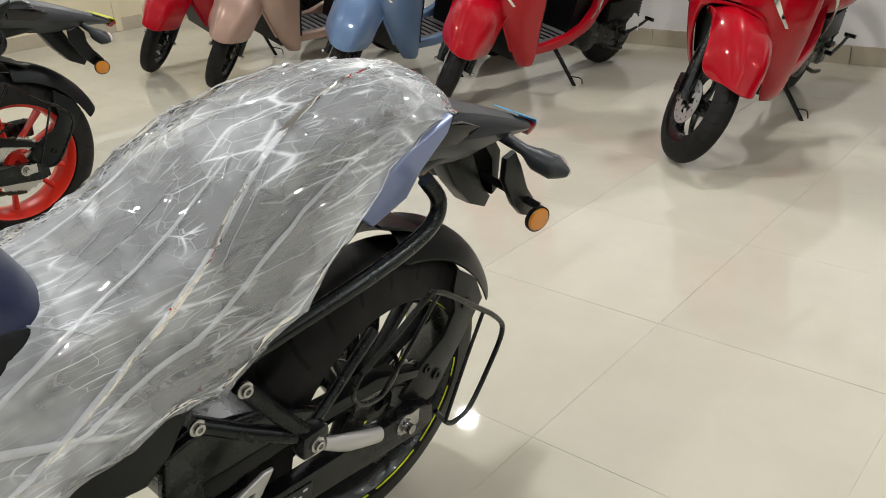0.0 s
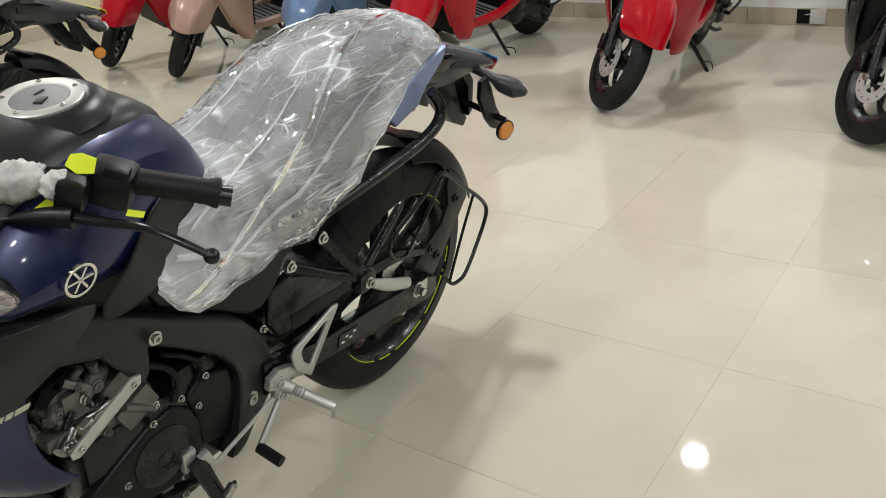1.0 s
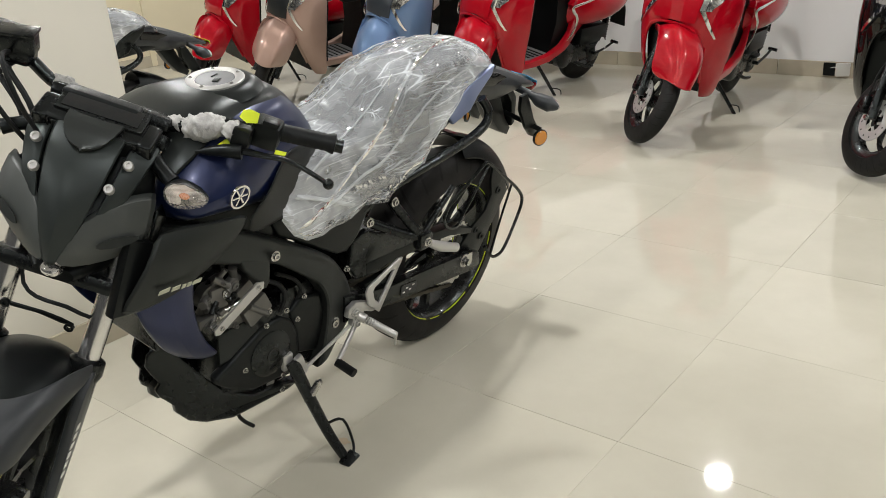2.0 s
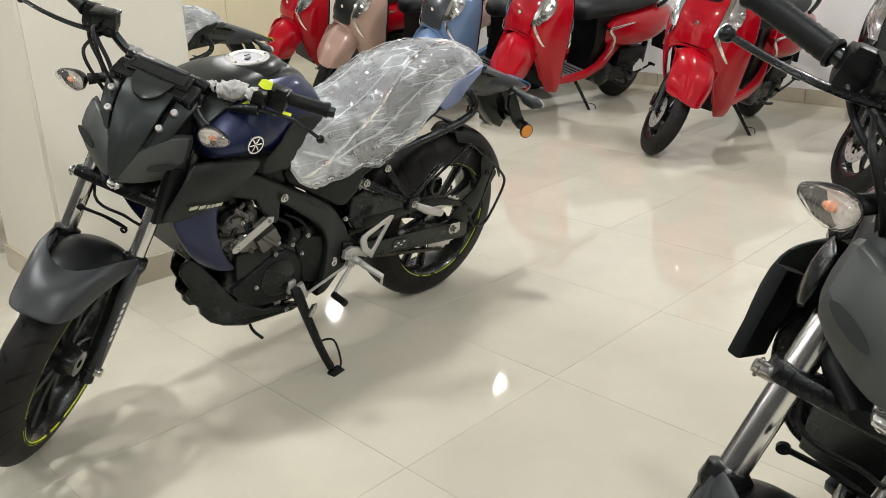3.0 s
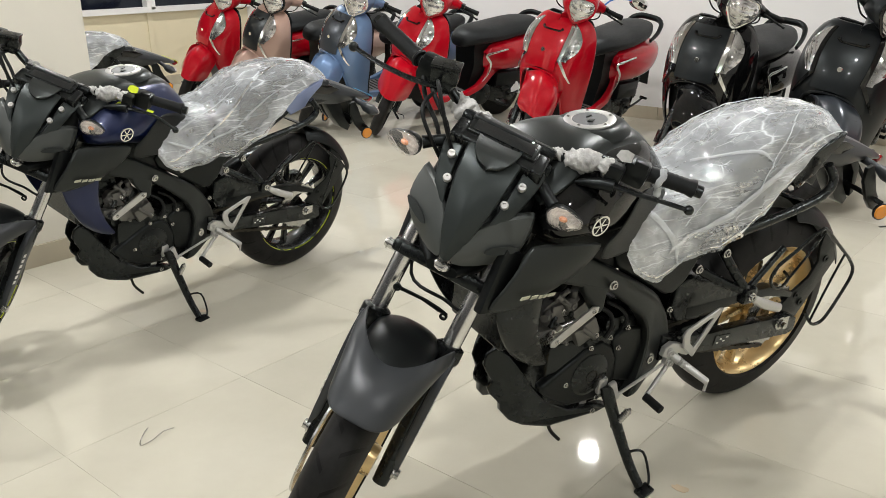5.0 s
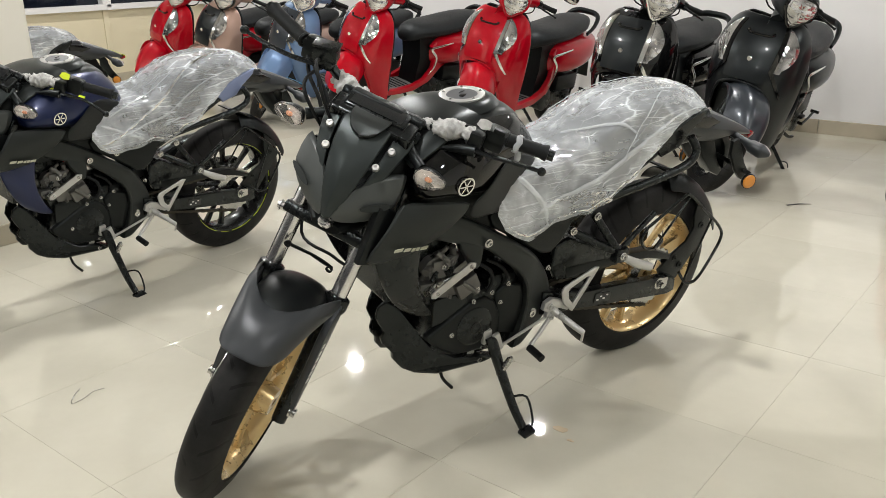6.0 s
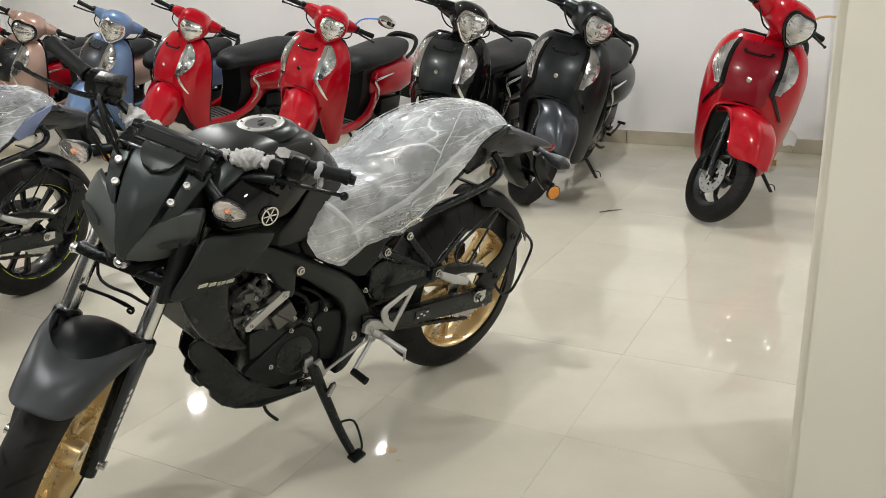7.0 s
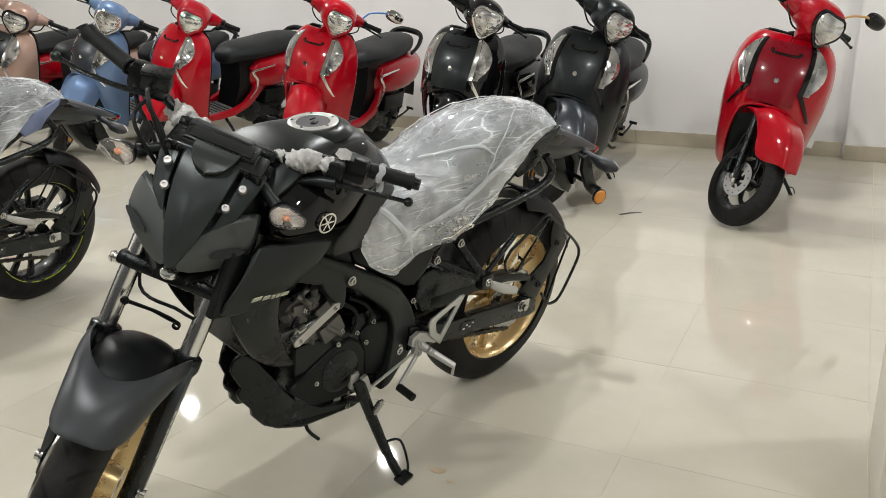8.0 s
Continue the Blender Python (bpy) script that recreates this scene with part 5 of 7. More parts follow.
    for s in (1, -1):
        a, b = min(s * 0.126, s * 0.142), max(s * 0.126, s * 0.142)
        P("rest_hanger", merge(plate([(0.505, 0.368), (0.48, 0.378), (0.45, 0.368), (0.41, 0.345), (0.40, 0.332), (0.415, 0.322), (0.45, 0.338), (0.475, 0.312), (0.495, 0.315), (0.492, 0.335), (0.51, 0.345)], a, b, 0.004), bolt((0.485, s * 0.142, 0.352), 0.013, s * 0.009), bolt((0.48, s * 0.142, 0.318), 0.011, s * 0.009)), ALLOY, "silver foot rest hanger")
        P("heel_guard", ring_plate([(0.316, 0.446), (0.334, 0.449), (0.446, 0.410), (0.454, 0.396), (0.444, 0.356), (0.402, 0.318)], [(0.350, 0.423), (0.362, 0.424), (0.422, 0.400), (0.428, 0.391), (0.421, 0.364), (0.404, 0.347)], min(s * 0.143, s * 0.151), max(s * 0.143, s * 0.151)), ALLOY, "silver triangular heel guard")
        ribs = [(0.006, 0.0), (0.0115, 0.002)] + [(0.0112 - 0.0001 * k if k % 2 else 0.0094, 0.004 + k * 0.0032) for k in range(22)] + [(0.0085, 0.077), (0.005, 0.079)]
        P("foot_rest", merge(lathe(ribs, n=12), rod((0, -0.02, 0), (0, 0.0, 0), 0.012), rod((0, 0.076, 0), (-0.004, 0.084, -0.03), 0.0036)), ALLOY, "ribbed silver foot rest", pose(0.462, s * 0.158, 0.328, -22 * s, 0, 27 if s > 0 else 153) @ Matrix.Diagonal((1, 1.12, 1, 1)))
        hg = P("pillion_hanger", box((0.270, s * 0.174, 0.488), (0.05, 0.03, 0.045), 0.01), BLACK_SATIN, "black pillion foot rest hanger")
        for bar in (tube([(0.357, s * 0.134, 0.614), (0.312, s * 0.155, 0.548), (0.270, s * 0.174, 0.493)], 0.0125, 10, 3), tube([(0.413, s * 0.106, 0.566), (0.34, s * 0.143, 0.525), (0.270, s * 0.174, 0.493)], 0.0125, 10, 3),
                    tube([(0.262, s * 0.165, 0.496), (0.17, s * 0.15, 0.545), (0.11, s * 0.14, 0.575)], 0.009, 10, 3)):
            P("hanger_bar", bar, BLACK_SATIN, "", None, hg)
        for p in ((0.357, 0.145, 0.614), (0.413, 0.116, 0.567), (0.272, 0.189, 0.489)):
            P("hanger_bolt", bolt((p[0], s * p[1], p[2]), 0.0125, s * 0.009), STEEL, "", None, None, 0)
        P("pillion_rest", tube([(0.259, s * 0.188, 0.480), (0.214, s * 0.194, 0.455), (0.152, s * 0.198, 0.43)], [0.010, 0.0145, 0.013], 12, 3, flat=0.8), ALLOY, "folded silver pillion rest")

    # swingarm, chain, rear guard and wire guard
    for s, bm in both(lambda: plate([(0.50, 0.392), (0.41, 0.370), (0.325, 0.350), (0.18, 0.338), (-0.04, 0.314), (-0.078, 0.296), (-0.082, 0.254), (-0.05, 0.246), (0.153, 0.272), (0.33, 0.296), (0.40, 0.305), (0.50, 0.318)], 0.092, 0.1225, 0.005)):
        P("swingarm_beam", bm, BLACK_SATIN, "black box swingarm")
    P("swingarm_bridge", box((0.36, 0, 0.35), (0.09, 0.2, 0.06), 0.012), BLACK_SATIN)
    for s in (1, -1):
        P("rear_axle_nut", merge(bolt((0.0, s * 0.121, 0.298), 0.021, s * 0.010), rod((0, s * 0.12, 0.298), (0, s * 0.142, 0.298), 0.0095), box((-0.022, s * 0.123, 0.298), (0.03, 0.004, 0.034), 0.001)), STEEL, "bright rear axle nut")
    st = P("swingarm_label", box((0.255, 0.1245, 0.315), (0.066, 0.0012, 0.03), 0, (0, -8, 0)), surface("black label film", (0.02, 0.02, 0.02), 0.4), "small grey data label")
    for k in range(4):
        P("label_bar", box((0.276 - k * 0.013, 0.1254, 0.320 if k % 2 else 0.311), (0.009, 0.0008, 0.0045), 0, (0, -8, 0)), WHITE_PLASTIC, "", None, st, 0)
    chain_mat = surface("oiled chain", (0.05, 0.045, 0.035), 0.4, 0.8)
    for a, b in (((0.0, 0.404), (0.47, 0.385)), ((0.0, 0.2), (0.47, 0.305))):
        links = []
        for k in range(30):
            t = (k + 0.5) / 30
            links.append(box((a[0] + (b[0] - a[0]) * t, 0.077, a[1] + (b[1] - a[1]) * t), (0.0175, 0.016, 0.013 if k % 2 else 0.009), 0, (0, -math.degrees(math.atan2(b[1] - a[1], b[0] - a[0])), 0)))
        P("drive_chain", merge(*links), chain_mat, "dark oiled drive chain", smooth=0)
    P("chain_guard", plate([(0.40, 0.44), (0.20, 0.43), (0.05, 0.42), (-0.06, 0.375), (-0.055, 0.36), (0.05, 0.39), (0.20, 0.405), (0.40, 0.405)], 0.066, 0.10, 0.004), BLACK, "black chain guard")

    def rear_arc(a0, a1, r0, r1, hw0, hw1, deep, n=16, w=11):
        g = []
        for i in range(n + 1):
            q = i / n
            t = radians(a0 + (a1 - a0) * q)
            row = []
            for k in range(w):
                u = 2 * k / (w - 1) - 1
                rr = r0 + (r1 - r0) * q - deep * abs(u) ** 3
                row.append((rr * math.cos(t), (hw0 + (hw1 - hw0) * q) * u, 0.303 + rr * math.sin(t)))
            g.append(row)
        return g

    P("rear_mudguard", shell(rear_arc(97, 160, 0.345, 0.352, 0.07, 0.084, 0.056), 0.005), BLACK, "black tyre hugger mudguard", sub=1)
    for s, bm in both(lambda: plate([(0.452, 0.520), (0.40, 0.535), (0.355, 0.515), (0.285, 0.492), (0.215, 0.455), (0.165, 0.425), (0.215, 0.408), (0.30, 0.402), (0.36, 0.392), (0.435, 0.405), (0.46, 0.45)], 0.078, 0.098, 0.008, 3)):
        P("hugger_side", bm, BLACK_SATIN, "black hugger panel before the rear tyre")
    P("hugger_top", shell([[(x, y, z) for y in (-0.082, -0.04, 0, 0.04, 0.082)] for x, z in ((0.43, 0.42), (0.435, 0.47), (0.40, 0.527), (0.34, 0.515), (0.285, 0.492))], 0.004), BLACK_SATIN)
    P("mudguard_lip", shell([[(0.0, -0.045, 0.672), (0.0, 0.045, 0.672)], [(-0.04, -0.058, 0.66), (-0.04, 0.058, 0.66)], [(-0.10, -0.06, 0.632), (-0.10, 0.06, 0.632)]], 0.005), BLACK)
    stay = merge(plate([(-0.155, 0.545), (-0.215, 0.50), (-0.245, 0.44), (-0.205, 0.385), (-0.165, 0.335), (-0.12, 0.275), (-0.06, 0.268), (-0.02, 0.325), (-0.075, 0.372), (-0.135, 0.405), (-0.16, 0.45), (-0.15, 0.50)], 0.083, 0.092, 0.003),
                                    lathe([(0.006, 0.092), (0.012, 0.092), (0.012, 0.096), (0.006, 0.096)], (-0.19, 0, 0.455), 14), lathe([(0.006, 0.092), (0.012, 0.092), (0.012, 0.096), (0.006, 0.096)], (-0.12, 0, 0.325), 14),
                                    lathe([(0.005, 0.092), (0.010, 0.092), (0.010, 0.096), (0.005, 0.096)], (-0.09, 0, 0.355), 14))
    P("mudguard_stay", stay, BLACK, "black mudguard stay")
    P("wire_guard", merge(tube([(0.180, 0.185, 0.560), (0.12, 0.195, 0.605), (0.065, 0.2, 0.642), (0.035, 0.2, 0.640), (-0.05, 0.2, 0.575), (-0.130, 0.2, 0.510), (-0.157, 0.2, 0.465), (-0.128, 0.2, 0.400), (-0.086, 0.2, 0.338), (-0.058, 0.198, 0.324), (-0.028, 0.196, 0.332), (-0.004, 0.185, 0.368)], 0.0048, 8, 4),
                          tube([(0.180, 0.185, 0.560), (0.193, 0.18, 0.525), (0.172, 0.176, 0.490), (0.12, 0.17, 0.470), (0.05, 0.14, 0.468), (0.03, 0.11, 0.470)], 0.0045, 8, 4), tube([(0.035, 0.2, 0.640), (0.085, 0.19, 0.555), (0.118, 0.17, 0.472)], 0.0035, 8, 3),
                          tube([(-0.09, 0.2, 0.543), (-0.062, 0.195, 0.45), (-0.02, 0.196, 0.338)], 0.0035, 8, 3)), BLACK_SATIN, "thin black wire guard beside the rear wheel")

    # seat unit, subframe, tail
    P("inner_guard", loft([oval(0.52, 0, 0.60, 0.075, 0.11), oval(0.42, 0, 0.655, 0.08, 0.075), oval(0.25, 0, 0.71, 0.075, 0.045), oval(0.05, 0, 0.755, 0.07, 0.035), oval(-0.15, 0, 0.765, 0.06, 0.03)]), BLACK, "black inner rear mudguard")
    for s, bm in both(lambda: plate([(0.72, 0.668), (0.705, 0.635), (0.663, 0.610), (0.60, 0.570), (0.522, 0.520), (0.49, 0.515), (0.452, 0.545), (0.415, 0.605), (0.33, 0.652), (0.16, 0.745), (0.10, 0.79), (0.115, 0.815), (0.40, 0.75), (0.60, 0.735), (0.69, 0.715)], 0.094, 0.117, 0.008, 3)):
        P("side_cover", bm, BLACK, "black seat side cover")
    for s, bm in both(lambda: tube([(0.43, 0.105, 0.60), (0.28, 0.112, 0.675), (0.12, 0.105, 0.755), (-0.02, 0.09, 0.815)], 0.013, 10, 4)):
        P("subframe_rail", bm, BLACK_SATIN)
    for s, bm in both(lambda: tube([(0.40, 0.118, 0.628), (0.33, 0.135, 0.655), (0.20, 0.152, 0.685), (0.08, 0.162, 0.712), (0.018, 0.163, 0.737), (0.003, 0.158, 0.768), (0.022, 0.146, 0.803)], 0.0125, 12, 5)):
        P("grab_rail", bm, BLACK_SATIN, "black tubular grab rail")
    P("seat", loft(half_sections([(0.60, [(0, 0.815), (0.05, 0.81), (0.085, 0.78), (0.095, 0.735)]), (0.52, [(0, 0.812), (0.08, 0.806), (0.115, 0.775), (0.115, 0.735)]), (0.42, [(0, 0.818), (0.09, 0.81), (0.128, 0.78), (0.122, 0.74)]), (0.34, [(0, 0.838), (0.085, 0.83), (0.12, 0.795), (0.115, 0.755)]),
                                 (0.27, [(0, 0.89), (0.08, 0.883), (0.112, 0.855), (0.105, 0.785)]), (0.12, [(0, 0.915), (0.08, 0.906), (0.105, 0.875), (0.098, 0.82)]), (-0.04, [(0, 0.905), (0.06, 0.895), (0.082, 0.87), (0.078, 0.835)]), (-0.12, [(0, 0.875), (0.03, 0.87), (0.045, 0.86), (0.045, 0.845)])])), SEAT_VINYL, "stepped black vinyl seat", sub=2)
    for s, bm in both(lambda: plate([(0.143, 0.782), (0.104, 0.744), (0.033, 0.766), (0.005, 0.801), (-0.052, 0.846), (-0.062, 0.872), (0.037, 0.842)], 0.106, 0.124, 0.006, 3)):
        P("tail_panel", bm, c["tail"], "painted tail side panel")
    P("tail_unit", loft(half_sections([(0.02, [(0, 0.85), (0.06, 0.845), (0.08, 0.81), (0.065, 0.765)]), (-0.05, [(0, 0.862), (0.06, 0.857), (0.078, 0.80), (0.06, 0.748)]), (-0.14, [(0, 0.848), (0.056, 0.842), (0.074, 0.79), (0.05, 0.722)]), (-0.23, [(0, 0.818), (0.05, 0.812), (0.068, 0.768), (0.045, 0.705)]), (-0.31, [(0, 0.785), (0.045, 0.78), (0.058, 0.75), (0.04, 0.722)]),
                                       (-0.39, [(0, 0.752), (0.036, 0.748), (0.044, 0.73), (0.034, 0.716)]), (-0.455, [(0, 0.722), (0.024, 0.718), (0.03, 0.712), (0.026, 0.706)])])), c["tail_unit"], "satin grey tail cowl", sub=1)
    for s, bm in both(lambda: plate([(-0.06, 0.835), (-0.15, 0.822), (-0.20, 0.80), (-0.14, 0.785), (-0.06, 0.80)], 0.066, 0.0775, 0.004)):
        P("tail_inset", bm, BLACK_GLOSS, "gloss black inset of the tail")
    P("tail_lamp", box((-0.448, 0, 0.708), (0.03, 0.046, 0.014), 0.005, (0, 22, 0)), surface("dark red lens", (0.2, 0.006, 0.008), 0.15, 0, 0.05, 100, 0, 1.0), "slim dark red tail lamp")
    if c["tag"]:
        P("tail_film", shell([[(-0.385, -0.03, 0.7585), (-0.385, 0.03, 0.7585)], [(-0.462, -0.022, 0.724), (-0.462, 0.022, 0.724)], [(-0.467, -0.020, 0.708), (-0.467, 0.020, 0.708)]], 0.002), c["tag"], "protective film tab on the tail")
    sag = 0.032
    P("plate_hanger", merge(plate([(-0.16, 0.765), (-0.24, 0.755), (-0.27, 0.70), (-0.30, 0.64), (-0.335, 0.60), (-0.32, 0.58), (-0.27, 0.605), (-0.22, 0.66), (-0.18, 0.72)], -0.022, 0.022, 0.006), plate([(-0.24, 0.75), (-0.30, 0.745), (-0.335, 0.70), (-0.34, 0.62), (-0.325, 0.61), (-0.31, 0.69), (-0.285, 0.72), (-0.25, 0.725)], -0.032, 0.032, 0.004),
                            tube([(-0.30 - sag, -0.15, 0.66 - sag * 0.6), (-0.305, 0, 0.655), (-0.295 - sag, 0.135, 0.645 - sag * 0.6)], 0.008, 8, 3)), BLACK, "black number plate hanger")
    for s in (1, -1):
        a, b = sorted((s * 0.1, s * 0.113))
        P("reflector_bracket", plate([(-0.235, 0.742), (-0.262, 0.748), (-0.285, 0.715), (-0.296 - sag * 0.6, 0.68 - sag * 0.6), (-0.318 - sag, 0.64 - sag * 0.6), (-0.305 - sag, 0.612 - sag * 0.6), (-0.276 - sag, 0.625 - sag * 0.6), (-0.262 - sag * 0.5, 0.655 - sag * 0.6), (-0.236, 0.70)], a, b, 0.004), BLACK, "black bracket of the side reflector")
        P("tail_reflector", lathe([(0.0, 0.0), (0.023, 0.0), (0.024, s * 0.004), (0.02, s * 0.008), (0.0, s * 0.0095)], n=28, closed=False), AMBER, "round amber side reflector", pose(-0.292 - sag, s * 0.137, 0.622 - sag * 0.6, 0, 0, -18 * s))
        P("reflector_rim", lathe([(0.021, -s * 0.004), (0.026, -s * 0.003), (0.026, s * 0.004), (0.0235, s * 0.005)], n=28), BLACK, "", pose(-0.292 - sag, s * 0.137, 0.622 - sag * 0.6, 0, 0, -18 * s))
        up = -0.004
        ri = P("rear_indicator", tube([(-0.325, s * 0.03, 0.735), (-0.33, s * 0.085, 0.724 + up * 0.6), (-0.334, s * 0.112, 0.716 + up), (-0.342, s * 0.145, 0.709 + up), (-0.35, s * 0.172, 0.703 + up)], [0.012, 0.011, 0.022, 0.024, 0.006], 14, 4), GREY_SATIN, "dark grey rear indicator")
        P("indicator_lens", tube([(-0.352, s * 0.108, 0.714 + up), (-0.36, s * 0.141, 0.707 + up), (-0.355, s * 0.17, 0.702 + up)], [0.008, 0.018, 0.005], 12, 4), LENS_WARM, "clear indicator lens", None, ri)
    # foam wraps on the bars
    for s in (1, -1):
        for y0, y1, r in ((0.090, 0.120, 0.016), (0.126, 0.192, 0.029), (0.197, 0.218, 0.023)) if s > 0 else c["wrap"]:
            g = crumple(tube([(0.964, s * y0, 0.958 + 0.16 * max(0, y0 - 0.1)), (0.958, s * (y0 + y1) / 2, 0.963 + 0.22 * max(0, (y0 + y1) / 2 - 0.1)), (0.950, s * y1, 0.964 + 0.24 * max(0, y1 - 0.1))], [r * 0.55, r * 0.9, r * 0.5], 26, 16), 0.0065, 105, 3 + s + y0)
            P("foam_wrap", g, WRAP, "crumpled white packing foam round the bar", bars, None, 150)
    return o


def lean_pose(x, y, heading, lean):
    return Matrix.Translation((x, y, 0)) @ Matrix.Rotation(radians(heading), 4, "Z") @ Matrix.Rotation(radians(-lean), 4, "X")


def bag(m, seed, drop, bands, film):
    b = thing("seat_bag", m, "creased milky polythene bag over the motorcycle seat", "plastic cover", "polythene seat bags")
    part("film_sheet", seat_film(seed, drop), film, b, "thin creased polythene sheet", smooth=70)
    for u in (1, -1):
        part("hem", film_band(seed, drop, (0.715, 0.955 * u), (-0.11, 0.95 * u), 0.006, 0.004, 0, 0.002), FILM_FOLD, b, "doubled hem of the bag", smooth=70)
    rnd = random.Random(int(seed))
    for k in range(24):
        x0, u0 = rnd.uniform(0.12, 0.66), rnd.uniform(-0.35, 0.9)
        run, rise = rnd.uniform(0.02, 0.2), rnd.uniform(0.05, 0.42) * rnd.choice((1, 1, 1, -0.6))
        w = rnd.uniform(0.0007, 0.0021)
        part("crease", film_band(seed, drop, (x0, u0), (max(-0.12, x0 - run), max(-0.9, min(0.95, u0 - rise))), w, w * 0.3, rnd.uniform(-0.012, 0.012), 0.0012), FILM_CREASE, b, smooth=70)
    for band in bands:
        part("fold_band", film_band(seed, drop, *band), FILM_FOLD, b, "doubled milky fold", smooth=70)
    return b


ARCS = [(a, a + w) for a, w in ((2, 30), (36, 10), (50, 34), (92, 8), (104, 36), (150, 26), (182, 12), (200, 34), (240, 30), (276, 12), (294, 34), (334, 18))]
BLUE_BIKE = dict(tank=BLUE_PAINT, shroud=BLUE_PAINT, tail=PALE_BLUE, tail_unit=GREY_SATIN, fender=GREY_SATIN, rim=RIM_BLACK, tape=NEON, arcs=ARCS, accent=True, badge=BADGE, tag=STICKER_BLUE, lock=39.5, wrap=((0.07, 0.112, 0.022),))
BLACK_BIKE = dict(tank=BLACK_GLOSS, shroud=BLACK_SATIN, tail=BLACK_SATIN, tail_unit=GREY_SATIN, fender=GREY_SATIN, rim=GOLD, tape=GOLD, arcs=[], accent=False, badge=BADGE, tag=None, lock=43.0, wrap=((0.072, 0.138, 0.030), (0.052, 0.070, 0.020)))
RED_BIKE = dict(BLACK_BIKE, rim=RED_RIM, tape=RED_RIM, badge=WHITE_PLASTIC, tag=NEON)
M_BLACK, M_BLUE, M_RED = lean_pose(0.972, 1.096, -107.2, 8.8), lean_pose(-1.067, 0.983, -90.0, 10.0), lean_pose(-3.10, 1.28, -91.0, 8.2)
motorcycle(M_BLUE, BLUE_BIKE, "deep blue street motorcycle on its side stand with taped rims")
motorcycle(M_BLACK, BLACK_BIKE, "glossy black street motorcycle with gold rims on its side stand")
motorcycle(M_RED, RED_BIKE, "black street motorcycle with bright red rims behind the pillar")
BANDS = [((0.70, 0.88), (0.02, 0.16), 0.013, 0.007, 0.03), ((0.70, 0.62), (0.52, 0.90), 0.006, 0.004, -0.01), ((0.66, 0.55), (0.30, 0.30), 0.006, 0.003, 0.03), ((0.62, 0.80), (0.16, 0.62), 0.008, 0.004, 0.02), ((0.52, -0.7), (0.12, -0.25), 0.012, 0.008, 0.03), ((0.69, 0.20), (0.34, -0.2), 0.007, 0.003, 0.02)]
bag(M_BLUE, 1.0, 0.0, BANDS, FILM)
bag(M_BLACK, 6.0, 0.02, [((0.60, 0.78), (-0.05, 0.72), 0.010, 0.012, 0.02), ((0.67, 0.5), (0.56, 0.93), 0.008, 0.006, -0.02), ((0.30, 0.75), (-0.02, 0.15), 0.008, 0.006, 0.02), ((0.45, 0.2), (0.25, 0.62), 0.005, 0.004, 0.0), ((0.5, -0.7), (0.1, -0.2), 0.01, 0.008, 0.02)], FILM_MILKY)
bag(M_RED, 11.0, 0.0, BANDS[:2], FILM_MILKY)
# a strip of the bag tied round the clutch-side grip
strip = crumple(tube([(0.915 + 0.0205 * math.cos(k * 0.6283), 0.315 + 0.003 * math.sin(k * 2.1), 0.995 + 0.0205 * math.sin(k * 0.6283)) for k in range(10)], 0.0026, 8, 3, True, flat=2.6), 0.002, 60, 2)
tail_strip = crumple(tube([(0.896, 0.317, 0.990), (0.893, 0.322, 0.965), (0.899, 0.326, 0.948), (0.895, 0.322, 0.936)], [0.0035, 0.0028, 0.0032, 0.001], 8, 4, flat=2.4), 0.002, 70, 5)
tie = solid("tie_strip", merge(strip, tail_strip), FILM_FOLD,
            "twisted strip of clear polythene tied round the grip", "plastic tie", M_BLACK @ turn_about(HEAD_FOOT, HEAD_AXIS, BLACK_BIKE["lock"]) @ Matrix.Translation((0.037, 0, 0.012)), smooth=60)

# ---- the scooters ----
S_FOOT, S_AXIS, S_LOCK = (1.36, 0, 0), (-0.438, 0, 0.899), 44.0


